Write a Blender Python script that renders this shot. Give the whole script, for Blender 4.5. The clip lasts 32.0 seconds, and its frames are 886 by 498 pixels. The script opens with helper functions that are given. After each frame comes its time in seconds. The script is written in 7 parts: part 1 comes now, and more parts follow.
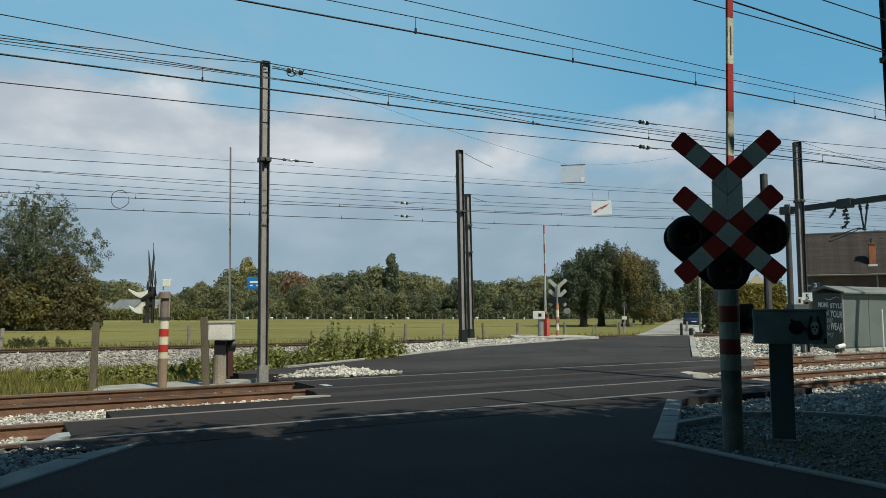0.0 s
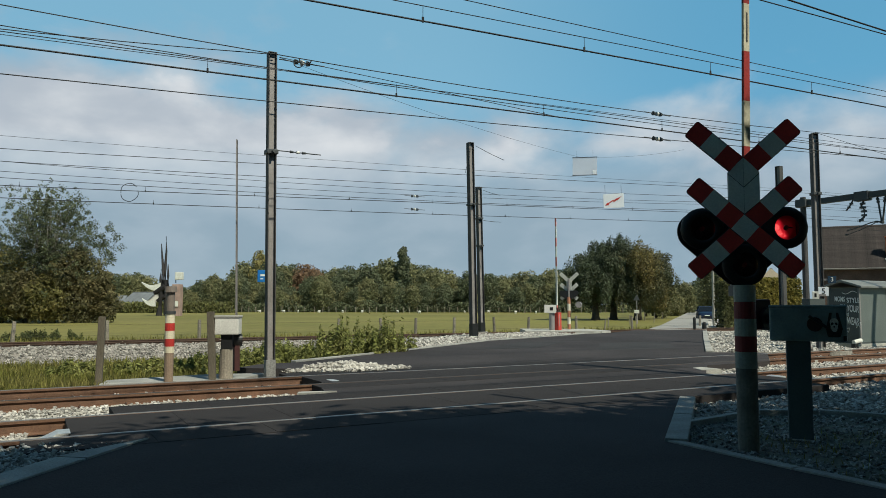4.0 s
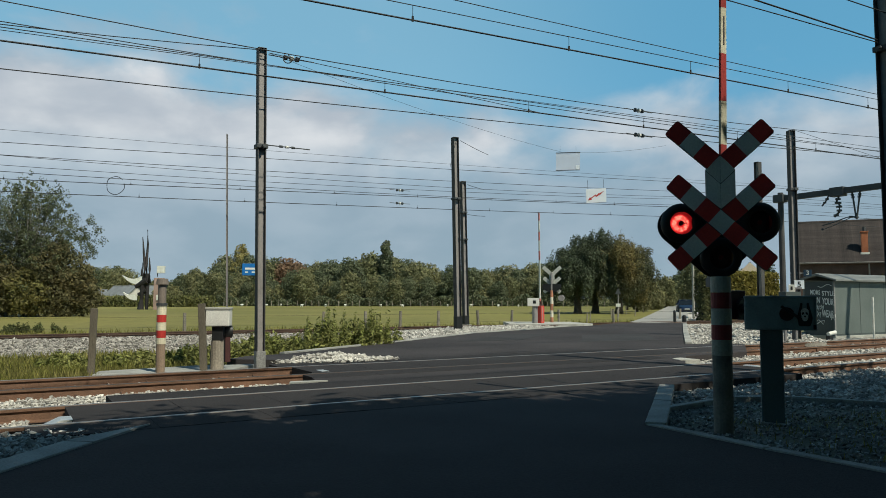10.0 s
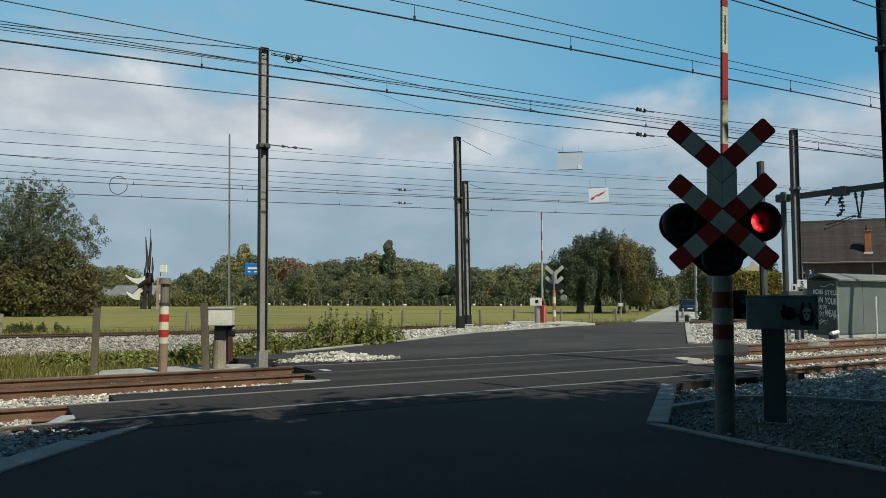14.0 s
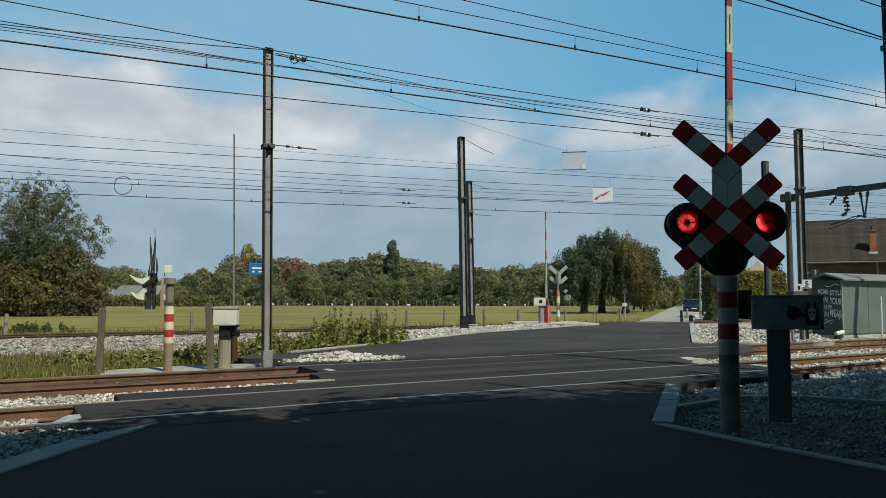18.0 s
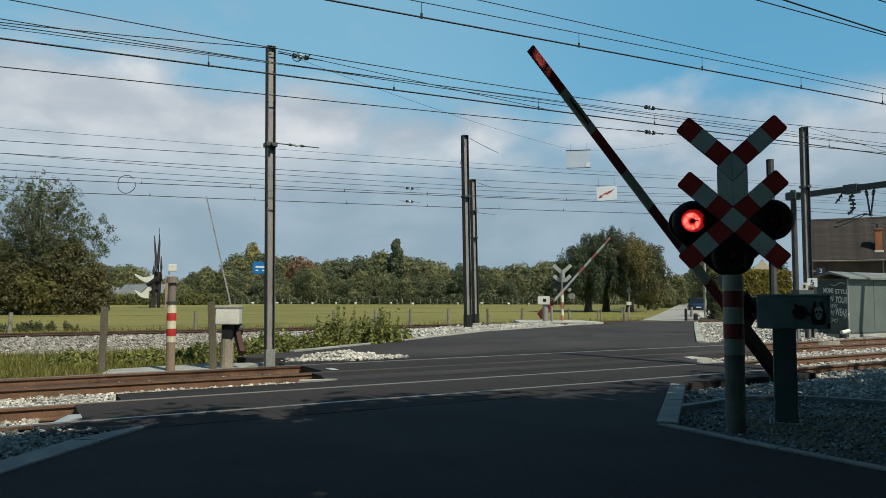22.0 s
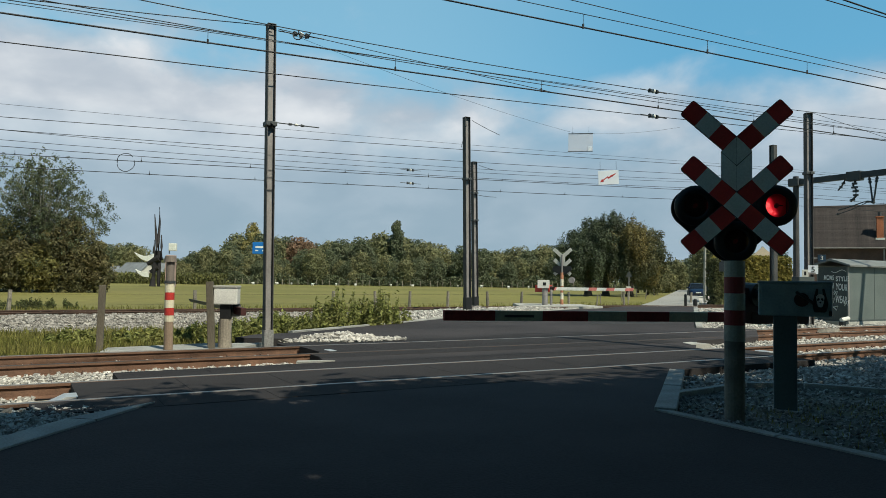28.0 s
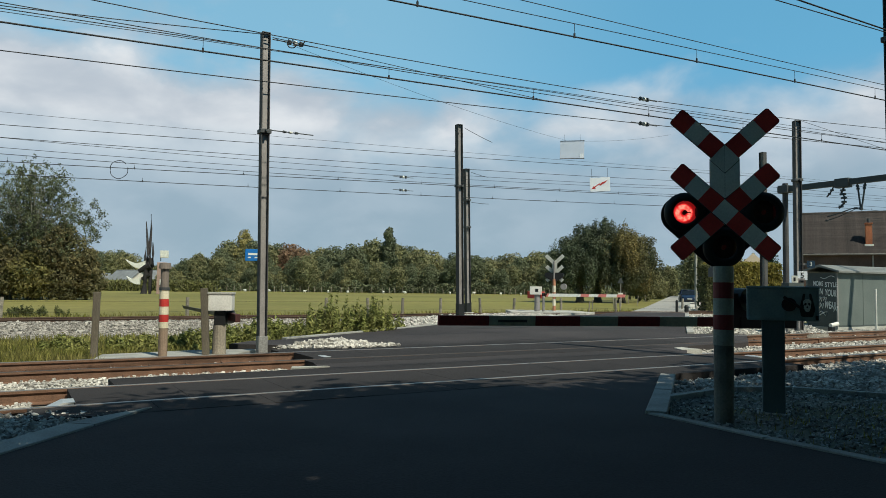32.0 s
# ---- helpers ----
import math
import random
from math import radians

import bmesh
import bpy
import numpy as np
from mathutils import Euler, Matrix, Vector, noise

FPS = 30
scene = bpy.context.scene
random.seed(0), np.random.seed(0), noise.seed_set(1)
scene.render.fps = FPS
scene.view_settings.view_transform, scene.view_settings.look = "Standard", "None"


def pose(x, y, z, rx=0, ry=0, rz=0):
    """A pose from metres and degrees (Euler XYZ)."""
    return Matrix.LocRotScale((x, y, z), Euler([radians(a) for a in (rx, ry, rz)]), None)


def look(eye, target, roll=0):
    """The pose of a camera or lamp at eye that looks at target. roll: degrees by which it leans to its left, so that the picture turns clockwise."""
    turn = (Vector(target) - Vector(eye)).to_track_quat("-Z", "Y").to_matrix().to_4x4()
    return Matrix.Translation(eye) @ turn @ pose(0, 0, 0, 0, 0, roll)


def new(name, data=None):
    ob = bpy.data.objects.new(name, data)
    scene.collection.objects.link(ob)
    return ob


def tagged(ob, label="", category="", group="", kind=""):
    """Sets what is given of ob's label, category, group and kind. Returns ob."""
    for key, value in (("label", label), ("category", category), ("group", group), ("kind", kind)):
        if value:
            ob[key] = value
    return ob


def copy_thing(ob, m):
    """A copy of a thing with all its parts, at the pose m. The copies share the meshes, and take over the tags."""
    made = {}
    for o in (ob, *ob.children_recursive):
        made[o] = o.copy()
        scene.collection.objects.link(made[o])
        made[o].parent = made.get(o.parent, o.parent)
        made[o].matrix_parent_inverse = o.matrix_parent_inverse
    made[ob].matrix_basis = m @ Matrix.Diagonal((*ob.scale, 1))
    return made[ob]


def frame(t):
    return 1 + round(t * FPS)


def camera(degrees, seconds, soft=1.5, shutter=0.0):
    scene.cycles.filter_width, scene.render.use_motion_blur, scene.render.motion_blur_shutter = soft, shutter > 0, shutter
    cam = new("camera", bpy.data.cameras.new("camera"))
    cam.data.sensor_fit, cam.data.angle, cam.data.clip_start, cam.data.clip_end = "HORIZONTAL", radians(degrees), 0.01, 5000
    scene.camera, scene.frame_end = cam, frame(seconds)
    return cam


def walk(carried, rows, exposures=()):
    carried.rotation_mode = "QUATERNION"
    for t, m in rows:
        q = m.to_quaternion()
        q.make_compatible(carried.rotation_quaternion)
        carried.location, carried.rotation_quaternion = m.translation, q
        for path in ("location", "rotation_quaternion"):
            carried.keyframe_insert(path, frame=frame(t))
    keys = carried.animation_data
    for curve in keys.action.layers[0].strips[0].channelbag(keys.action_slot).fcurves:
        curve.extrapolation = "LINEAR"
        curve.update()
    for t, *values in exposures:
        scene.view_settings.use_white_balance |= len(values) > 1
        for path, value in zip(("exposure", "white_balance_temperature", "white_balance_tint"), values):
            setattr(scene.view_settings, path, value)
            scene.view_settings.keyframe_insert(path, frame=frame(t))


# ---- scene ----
cam = camera(62.4, 32.0, soft=0.75)
PATH = [
    (0, (0.009, 0.041, 1.343), (0.008, 2.034, 1.512), 0.0),
    (0.5, (0.018, 0.101, 1.35), (0.011, 2.093, 1.521), -0.0),
    (1, (0.047, 0.188, 1.36), (0.025, 2.181, 1.53), -0.0),
    (1.5, (0.063, 0.252, 1.366), (0.031, 2.246, 1.526), -0.0),
    (2, (0.071, 0.282, 1.371), (0.036, 2.276, 1.52), -0.1),
    (2.5, (0.075, 0.277, 1.372), (0.039, 2.271, 1.52), -0.1),
    (3, (0.075, 0.276, 1.367), (0.04, 2.27, 1.517), -0.1),
    (3.5, (0.069, 0.259, 1.368), (0.035, 2.253, 1.518), -0.0),
    (5.5, (0.072, 0.25, 1.366), (0.039, 2.244, 1.518), 0.2),
    (6, (0.071, 0.252, 1.367), (0.038, 2.246, 1.519), 0.2),
    (6.5, (0.064, 0.213, 1.363), (0.036, 2.207, 1.513), 0.1),
    (7, (0.039, 0.147, 1.354), (0.022, 2.141, 1.5), 0.1),
    (7.5, (0.028, 0.08, 1.342), (0.021, 2.074, 1.484), 0.2),
    (8, (0.012, 0.023, 1.336), (0.013, 2.018, 1.475), 0.2),
    (8.5, (-0.002, -0.019, 1.337), (0.005, 1.976, 1.474), 0.2),
    (9, (-0.011, -0.048, 1.33), (0.001, 1.947, 1.465), 0.2),
    (9.5, (-0.013, -0.055, 1.331), (0.001, 1.94, 1.465), 0.1),
    (10, (-0.02, -0.066, 1.332), (-0.006, 1.929, 1.466), 0.1),
    (10.5, (-0.02, -0.066, 1.332), (-0.006, 1.929, 1.466), 0.1),
    (11, (-0.02, -0.067, 1.33), (-0.005, 1.929, 1.464), 0.1),
    (11.5, (-0.02, -0.067, 1.33), (-0.005, 1.929, 1.464), 0.1),
    (12, (-0.021, -0.07, 1.33), (-0.007, 1.926, 1.464), 0.1),
    (12.5, (-0.018, -0.079, 1.326), (-0.003, 1.917, 1.459), 0.2),
    (13, (-0.013, -0.072, 1.327), (0.0, 1.923, 1.46), 0.2),
    (13.5, (-0.013, -0.084, 1.327), (-0.003, 1.911, 1.461), 0.2),
    (14, (-0.009, -0.074, 1.329), (-0.002, 1.921, 1.462), 0.1),
    (14.5, (-0.012, -0.075, 1.33), (-0.007, 1.921, 1.463), 0.1),
    (16.5, (-0.005, -0.075, 1.332), (-0.008, 1.92, 1.465), 0.1),
    (17, (-0.01, -0.077, 1.33), (-0.013, 1.919, 1.463), 0.2),
    (17.5, (-0.009, -0.075, 1.332), (-0.013, 1.921, 1.464), 0.2),
    (18, (-0.021, -0.081, 1.327), (-0.024, 1.914, 1.46), 0.1),
    (18.5, (-0.015, -0.068, 1.329), (-0.021, 1.928, 1.462), 0.1),
    (19, (-0.011, -0.056, 1.329), (-0.018, 1.94, 1.462), 0.1),
    (19.5, (-0.019, -0.055, 1.329), (-0.026, 1.941, 1.462), 0.1),
    (20, (-0.015, -0.05, 1.323), (-0.023, 1.946, 1.455), 0.1),
    (20.5, (-0.012, -0.043, 1.33), (-0.022, 1.953, 1.461), 0.1),
    (21, (-0.003, -0.029, 1.325), (-0.014, 1.966, 1.456), 0.1),
    (21.5, (-0.002, -0.016, 1.332), (-0.015, 1.98, 1.461), 0.1),
    (22, (-0.004, -0.016, 1.335), (-0.018, 1.98, 1.464), 0.1),
    (22.5, (0.006, -0.001, 1.332), (-0.011, 1.994, 1.461), 0.1),
    (23, (0.007, 0.018, 1.334), (-0.011, 2.014, 1.463), 0.1),
    (23.5, (0.006, 0.028, 1.339), (-0.012, 2.024, 1.468), 0.1),
    (24, (0.009, 0.043, 1.337), (-0.011, 2.038, 1.467), 0.1),
    (24.5, (0.013, 0.067, 1.344), (-0.009, 2.063, 1.474), 0.1),
    (25, (0.009, 0.066, 1.345), (-0.013, 2.062, 1.47), 0.3),
    (25.5, (0.015, 0.072, 1.338), (-0.006, 2.068, 1.452), 0.4),
    (27.5, (0.007, 0.06, 1.337), (-0.008, 2.058, 1.416), 0.8),
    (28, (0.009, 0.064, 1.338), (-0.006, 2.062, 1.419), 0.8),
    (28.5, (0.011, 0.068, 1.344), (-0.004, 2.066, 1.426), 0.8),
    (29, (0.009, 0.065, 1.338), (-0.006, 2.063, 1.421), 0.8),
    (29.5, (0.02, 0.077, 1.341), (0.003, 2.075, 1.425), 0.8),
    (30, (0.019, 0.075, 1.34), (0.003, 2.074, 1.425), 0.8),
    (30.5, (0.011, 0.043, 1.343), (-0.002, 2.042, 1.428), 0.8),
    (31, (0.009, 0.01, 1.333), (0.001, 2.008, 1.423), 0.8),
    (31.5, (0.0, -0.028, 1.325), (-0.001, 1.97, 1.421), 0.8),
    (32, (-0.012, -0.054, 1.326), (-0.006, 1.944, 1.426), 0.7),
]
walk(cam, [(t, look(eye, target, roll)) for t, eye, target, roll in PATH], exposures=[(0.0, 0.0, 6150.0, -3.0), (25.0, 0.02, 6150.0, -3.0), (28.5, 0.13, 6150.0, -3.0), (32.0, 0.13, 6150.0, -3.0)])

# ---- light ----
SUN_AZ, SUN_EL = 138.5, 52.0   # degrees clockwise from the camera's forward axis (+y), and above the horizon
world = bpy.data.worlds.new("sky")
scene.world = world
world.use_nodes = True
wn = world.node_tree.nodes
sky = wn.new("ShaderNodeTexSky")
sky.sky_type, sky.sun_disc = "NISHITA", False
sky.sun_elevation, sky.sun_rotation = radians(SUN_EL), radians(SUN_AZ)
sky.air_density, sky.dust_density, sky.ozone_density = 1.0, 0.25, 0.2
wn["Background"].inputs["Strength"].default_value = 0.068
sky_tint = wn.new("ShaderNodeMix")   # tint on the sky's light that turns the shade teal
sky_tint.data_type, sky_tint.blend_type = "RGBA", "MULTIPLY"
sky_tint.inputs[0].default_value, sky_tint.inputs[7].default_value = 1.0, (0.68, 0.98, 0.97, 1.0)
world.node_tree.links.new(sky.outputs[0], sky_tint.inputs[6])
world.node_tree.links.new(sky_tint.outputs[2], wn["Background"].inputs["Color"])
sun = new("sun", bpy.data.lights.new("sun", "SUN"))
sun.data.energy, sun.data.angle, sun.data.color = 5.0, radians(0.55), (1.0, 0.875, 0.73)
a, e = radians(SUN_AZ), radians(SUN_EL)
SUN_DIR = Vector((math.sin(a) * math.cos(e), math.cos(a) * math.cos(e), math.sin(e)))
sun.matrix_world = look(SUN_DIR * 60, (0, 0, 0))

# ---- materials ----
MATS = {}


def mat(name, base, rough=0.8, metal=0.0, vary=0.25, scale=6.0, fine=60.0, bump=0.0, second=None, amount=0.5, island=0.0, rand=0.0, spec=0.4, stretch=None, glow=0.0, thin=0.0):
    """Procedural surface: base colour varied at two scales, a second colour in patches, fine relief."""
    if name in MATS:
        return MATS[name]
    m = bpy.data.materials.new(name)
    m.use_nodes = True
    nt = m.node_tree
    N, L = nt.nodes, nt.links
    p = N["Principled BSDF"]
    p.inputs["Roughness"].default_value, p.inputs["Metallic"].default_value = rough, metal
    p.inputs["Specular IOR Level"].default_value = spec
    tc = N.new("ShaderNodeTexCoord")
    co = tc.outputs["Object"]
    if stretch:
        mp = N.new("ShaderNodeMapping")
        mp.inputs["Scale"].default_value = stretch
        L.new(co, mp.inputs["Vector"])
        co = mp.outputs[0]

    def noise_tex(s, d=4.0):
        n = N.new("ShaderNodeTexNoise")
        n.inputs["Scale"].default_value, n.inputs["Detail"].default_value = s, d
        L.new(co, n.inputs["Vector"])
        return n.outputs["Fac"]

    def ramp(f, lo, hi, c0, c1):
        r = N.new("ShaderNodeMapRange")
        r.inputs["From Min"].default_value, r.inputs["From Max"].default_value = lo, hi
        r.inputs["To Min"].default_value, r.inputs["To Max"].default_value = c0, c1
        L.new(f, r.inputs["Value"])
        return r.outputs[0]

    def mix(f, a, b, how="MIX"):
        x = N.new("ShaderNodeMix")
        x.data_type, x.blend_type = "RGBA", how
        for sock, v in ((x.inputs[0], f), (x.inputs[6], a), (x.inputs[7], b)):
            if isinstance(v, (int, float)):
                sock.default_value = v
            elif isinstance(v, tuple):
                sock.default_value = (*v, 1.0)
            else:
                L.new(v, sock)
        return x.outputs[2]

    col = tuple(base)
    if second:
        col = mix(ramp(noise_tex(scale, 5.0), 0.5 - 0.12, 0.5 + 0.12, 0.0, amount), col, tuple(second))
    big, small = noise_tex(scale * 0.37), noise_tex(fine, 6.0)
    v1 = ramp(big, 0.3, 0.7, 1 - vary, 1 + vary)
    v2 = ramp(small, 0.3, 0.7, 1 - vary * 0.8, 1 + vary * 0.8)
    mul = N.new("ShaderNodeMath")
    mul.operation = "MULTIPLY"
    L.new(v1, mul.inputs[0])
    L.new(v2, mul.inputs[1])
    val = mul.outputs[0]
    for amt, kind in ((island, "island"), (rand, "rand")):
        if amt:
            src = N.new("ShaderNodeNewGeometry").outputs["Random Per Island"] if kind == "island" else N.new("ShaderNodeObjectInfo").outputs["Random"]
            m2 = N.new("ShaderNodeMath")
            m2.operation = "MULTIPLY"
            L.new(val, m2.inputs[0])
            L.new(ramp(src, 0, 1, 1 - amt, 1 + amt), m2.inputs[1])
            val = m2.outputs[0]
    comb = N.new("ShaderNodeCombineColor")
    for i in range(3):
        L.new(val, comb.inputs[i])
    col = mix(1.0, col, comb.outputs[0], "MULTIPLY")
    L.new(col, p.inputs["Base Color"])
    if bump:
        b = N.new("ShaderNodeBump")
        b.inputs["Strength"].default_value, b.inputs["Distance"].default_value = min(1.0, bump), 0.02
        L.new(small, b.inputs["Height"])
        L.new(b.outputs[0], p.inputs["Normal"])
    if thin:
        # thin leaf: part of the light comes through
        tl, mx = N.new("ShaderNodeBsdfTranslucent"), N.new("ShaderNodeMixShader")
        L.new(col, tl.inputs["Color"])
        mx.inputs[0].default_value = thin
        L.new(p.outputs[0], mx.inputs[1])
        L.new(tl.outputs[0], mx.inputs[2])
        L.new(mx.outputs[0], next(x for x in N if x.type == "OUTPUT_MATERIAL").inputs["Surface"])
    if glow:
        L.new(col, p.inputs["Emission Color"])
        p.inputs["Emission Strength"].default_value = glow
    MATS[name] = m
    return m


ASPHALT = mat("asphalt", (0.0425, 0.0385, 0.0400), 0.88, vary=0.2, scale=0.7, fine=45, bump=0.5, second=(0.057, 0.051, 0.0525), amount=0.6, spec=0.14)
OLD_ROAD = mat("pale_road", (0.30, 0.29, 0.27), 0.9, vary=0.15, scale=0.3, fine=20, bump=0.3)
PANEL = mat("crossing_panel", (0.034, 0.031, 0.0318), 0.85, vary=0.2, scale=2, fine=80, bump=0.4, spec=0.12)
KERB = mat("kerb_concrete", (0.33, 0.325, 0.305), 0.9, vary=0.22, scale=3, fine=50, bump=0.5, second=(0.26, 0.255, 0.23), amount=0.6)
CONCRETE = mat("concrete", (0.42, 0.41, 0.38), 0.9, vary=0.2, scale=3, fine=50, bump=0.5, second=(0.3, 0.29, 0.26), amount=0.6)
BALLAST = mat("ballast", (0.34, 0.315, 0.275), 0.95, vary=0.35, scale=2, fine=22, bump=1.0, island=0.35)
STONE = mat("ballast_stone", (0.40, 0.38, 0.35), 0.95, vary=0.25, scale=3, fine=30, island=0.45)
RUST = mat("rusty_rail", (0.165, 0.090, 0.057), 0.75, vary=0.25, scale=4, fine=60, bump=0.3, second=(0.10, 0.059, 0.040), amount=0.6)
SHINE = mat("rail_head", (0.30, 0.265, 0.235), 0.42, 0.8, vary=0.1, scale=3, fine=50)
SLEEPER = mat("sleeper", (0.30, 0.27, 0.24), 0.9, vary=0.25, scale=4, fine=30, bump=0.4)
STEEL = mat("galvanised_steel", (0.30, 0.28, 0.275), 0.6, 0.3, vary=0.16, scale=2, fine=30, bump=0.1, second=(0.22, 0.205, 0.20), amount=0.6)
NEAR_BLACK_STEEL = mat("near_black_steel", (0.055, 0.053, 0.055), 0.7, 0.1, vary=0.25, scale=2, fine=30, bump=0.1, second=(0.085, 0.08, 0.078), amount=0.6)
DARKSTEEL = mat("dark_steel", (0.07, 0.075, 0.08), 0.6, 0.3, vary=0.2, scale=3, fine=40)
WIRE = mat("wire", (0.035, 0.035, 0.037), 0.6, 0.4, vary=0.1)
WHITEP = mat("white_paint", (0.72, 0.71, 0.66), 0.5, vary=0.1, scale=5, fine=40, second=(0.55, 0.53, 0.46), amount=0.5)
REDP = mat("red_paint", (0.42, 0.035, 0.03), 0.5, vary=0.15, scale=5, fine=40)
GREYBOX = mat("grey_enamel", (0.25, 0.325, 0.345), 0.5, vary=0.14, scale=5, fine=50, second=(0.17, 0.22, 0.235), amount=0.6)
BLACKP = mat("black_enamel", (0.015, 0.015, 0.016), 0.45, vary=0.1)
GRASS = mat("meadow", (0.150, 0.142, 0.030), 0.95, vary=0.22, scale=0.05, fine=1.5, bump=0.6, second=(0.20, 0.172, 0.048), amount=0.7)
VERGE = mat("rough_grass", (0.125, 0.125, 0.034), 0.95, vary=0.3, scale=0.6, fine=14, bump=0.8, second=(0.17, 0.155, 0.065), amount=0.6)
BLADE = mat("grass_blade", (0.175, 0.172, 0.034), 0.8, vary=0.3, scale=0.8, fine=10, island=0.5, second=(0.27, 0.225, 0.085), amount=0.6, thin=0.45)
BARK = mat("bark", (0.10, 0.085, 0.065), 0.95, vary=0.35, scale=3, fine=20, bump=0.8)
LEAF = mat("leaf_green", (0.19, 0.175, 0.058), 0.7, vary=0.35, scale=0.5, fine=4, island=0.45, second=(0.24, 0.20, 0.075), amount=0.6, thin=0.5)
LEAF_D = mat("leaf_dark", (0.15, 0.152, 0.066), 0.7, vary=0.35, scale=0.3, fine=3, island=0.45, thin=0.5)
LEAF_Y = mat("leaf_yellowing", (0.29, 0.245, 0.062), 0.7, vary=0.3, scale=0.5, fine=3, island=0.45, thin=0.5)
LEAF_R = mat("leaf_russet", (0.26, 0.135, 0.062), 0.7, vary=0.3, scale=0.5, fine=3, island=0.45, second=(0.17, 0.12, 0.05), amount=0.8, thin=0.5)
LEAF_O = mat("leaf_olive", (0.25, 0.20, 0.085), 0.7, vary=0.3, scale=0.4, fine=3, island=0.45, second=(0.18, 0.155, 0.06), amount=0.8, thin=0.5)
GREYBARK = mat("pale_bark", (0.17, 0.155, 0.13), 0.95, vary=0.3, scale=3, fine=20, bump=0.6)

# ---- helpers of the place ----
THETA = math.atan(0.585)
U, NRM = Vector((math.cos(THETA), math.sin(THETA), 0)), Vector((-math.sin(THETA), math.cos(THETA), 0))
A0 = Vector((0, 10.1, 0))
TRACK = Matrix.Translation(A0) @ Matrix.Rotation(THETA, 4, "Z")


def on_track(s, p, z=0.0):
    """A place s metres along the near rail and p metres beyond it."""
    return A0 + U * s + NRM * p + Vector((0, 0, z))


def mesh_of(name, bm, material, smooth=False):
    me = bpy.data.meshes.new(name)
    bm.normal_update()
    bm.to_mesh(me)
    bm.free()
    if smooth:
        for f in me.polygons:
            f.use_smooth = True
    for m in material if isinstance(material, (list, tuple)) else [material]:
        me.materials.append(m)
    return me


def thing(name, m=None, label="", category="", group="", kind=""):
    ob = new(name)
    ob.empty_display_size = 0.1
    if m is not None:
        ob.matrix_world = m
    return tagged(ob, label, category, group, kind)


def part(name, bm, material, parent, label="", m=None, smooth=False):
    ob = new(name, mesh_of(name, bm, material, smooth))
    ob.parent = parent
    if m is not None:
        ob.matrix_basis = m
    return tagged(ob, label)


def solo(name, bm, material, label="", category="", group="", kind="", m=None, smooth=False):
    ob = new(name, mesh_of(name, bm, material, smooth))
    if m is not None:
        ob.matrix_world = m
    return tagged(ob, label, category, group, kind)


def box(bm, x0, x1, y0, y1, z0, z1, bevel=0.0, m=None, mi=0):
    r = bmesh.ops.create_cube(bm, size=1.0, matrix=Matrix.Translation(((x0 + x1) / 2, (y0 + y1) / 2, (z0 + z1) / 2)) @ Matrix.Diagonal((x1 - x0, y1 - y0, z1 - z0, 1)))
    vs = r["verts"]
    fs = {f for v in vs for f in v.link_faces}
    if bevel:
        es = list({e for v in vs for e in v.link_edges})
        o = bmesh.ops.bevel(bm, geom=es, offset=bevel, segments=2, affect="EDGES", profile=0.6)
        vs = list({v for f in o["faces"] for v in f.verts} | {v for v in vs if v.is_valid})
        fs = {f for v in vs for f in v.link_faces}
    for f in fs:
        f.material_index = mi
    if m is not None:
        bmesh.ops.transform(bm, matrix=m, verts=vs)
    return vs


def boxm(*args, **kw):
    bm = bmesh.new()
    box(bm, *args, **kw)
    return bm


def cyl(bm, p0, p1, r0, r1=None, seg=12, mi=0, caps=True):
    p0, p1 = Vector(p0), Vector(p1)
    d = p1 - p0
    q = d.to_track_quat("Z", "Y").to_matrix().to_4x4()
    r = bmesh.ops.create_cone(bm, cap_ends=caps, segments=seg, radius1=r0, radius2=r0 if r1 is None else r1, depth=d.length, matrix=Matrix.Translation((p0 + p1) / 2) @ q)
    for f in {f for v in r["verts"] for f in v.link_faces}:
        f.material_index = mi
    return r["verts"]


def cylm(*args, **kw):
    bm = bmesh.new()
    cyl(bm, *args, **kw)
    return bm


def tube(bm, pts, r, seg=6, mi=0):
    """A round bar along a line of points."""
    pts = [Vector(p) for p in pts]
    rings = []
    for i, p in enumerate(pts):
        d = (pts[min(i + 1, len(pts) - 1)] - pts[max(i - 1, 0)]).normalized()
        side = d.cross(Vector((0, 0, 1)))
        side = side.normalized() if side.length > 1e-4 else Vector((1, 0, 0))
        up = side.cross(d)
        rr = r[i] if isinstance(r, (list, tuple)) else r
        rings.append([bm.verts.new(p + (side * math.cos(k * math.tau / seg) + up * math.sin(k * math.tau / seg)) * rr) for k in range(seg)])
    for a, b in zip(rings, rings[1:]):
        for k in range(seg):
            bm.faces.new((a[k], a[(k + 1) % seg], b[(k + 1) % seg], b[k])).material_index = mi
    for ring in (rings[0][::-1], rings[-1]):
        bm.faces.new(ring).material_index = mi


def slab(bm, pts, z0, z1, mi=0):
    """A flat plate with the outline pts from z0 up to z1."""
    lo, hi = [bm.verts.new((x, y, z0)) for x, y in pts], [bm.verts.new((x, y, z1)) for x, y in pts]
    fs = [bm.faces.new(hi), bm.faces.new(lo[::-1])]
    n = len(pts)
    for i in range(n):
        fs.append(bm.faces.new((lo[i], lo[(i + 1) % n], hi[(i + 1) % n], hi[i])))
    for f in fs:
        f.material_index = mi
    bmesh.ops.recalc_face_normals(bm, faces=fs)


def slabm(pts, z0, z1):
    bm = bmesh.new()
    slab(bm, pts, z0, z1)
    return bm


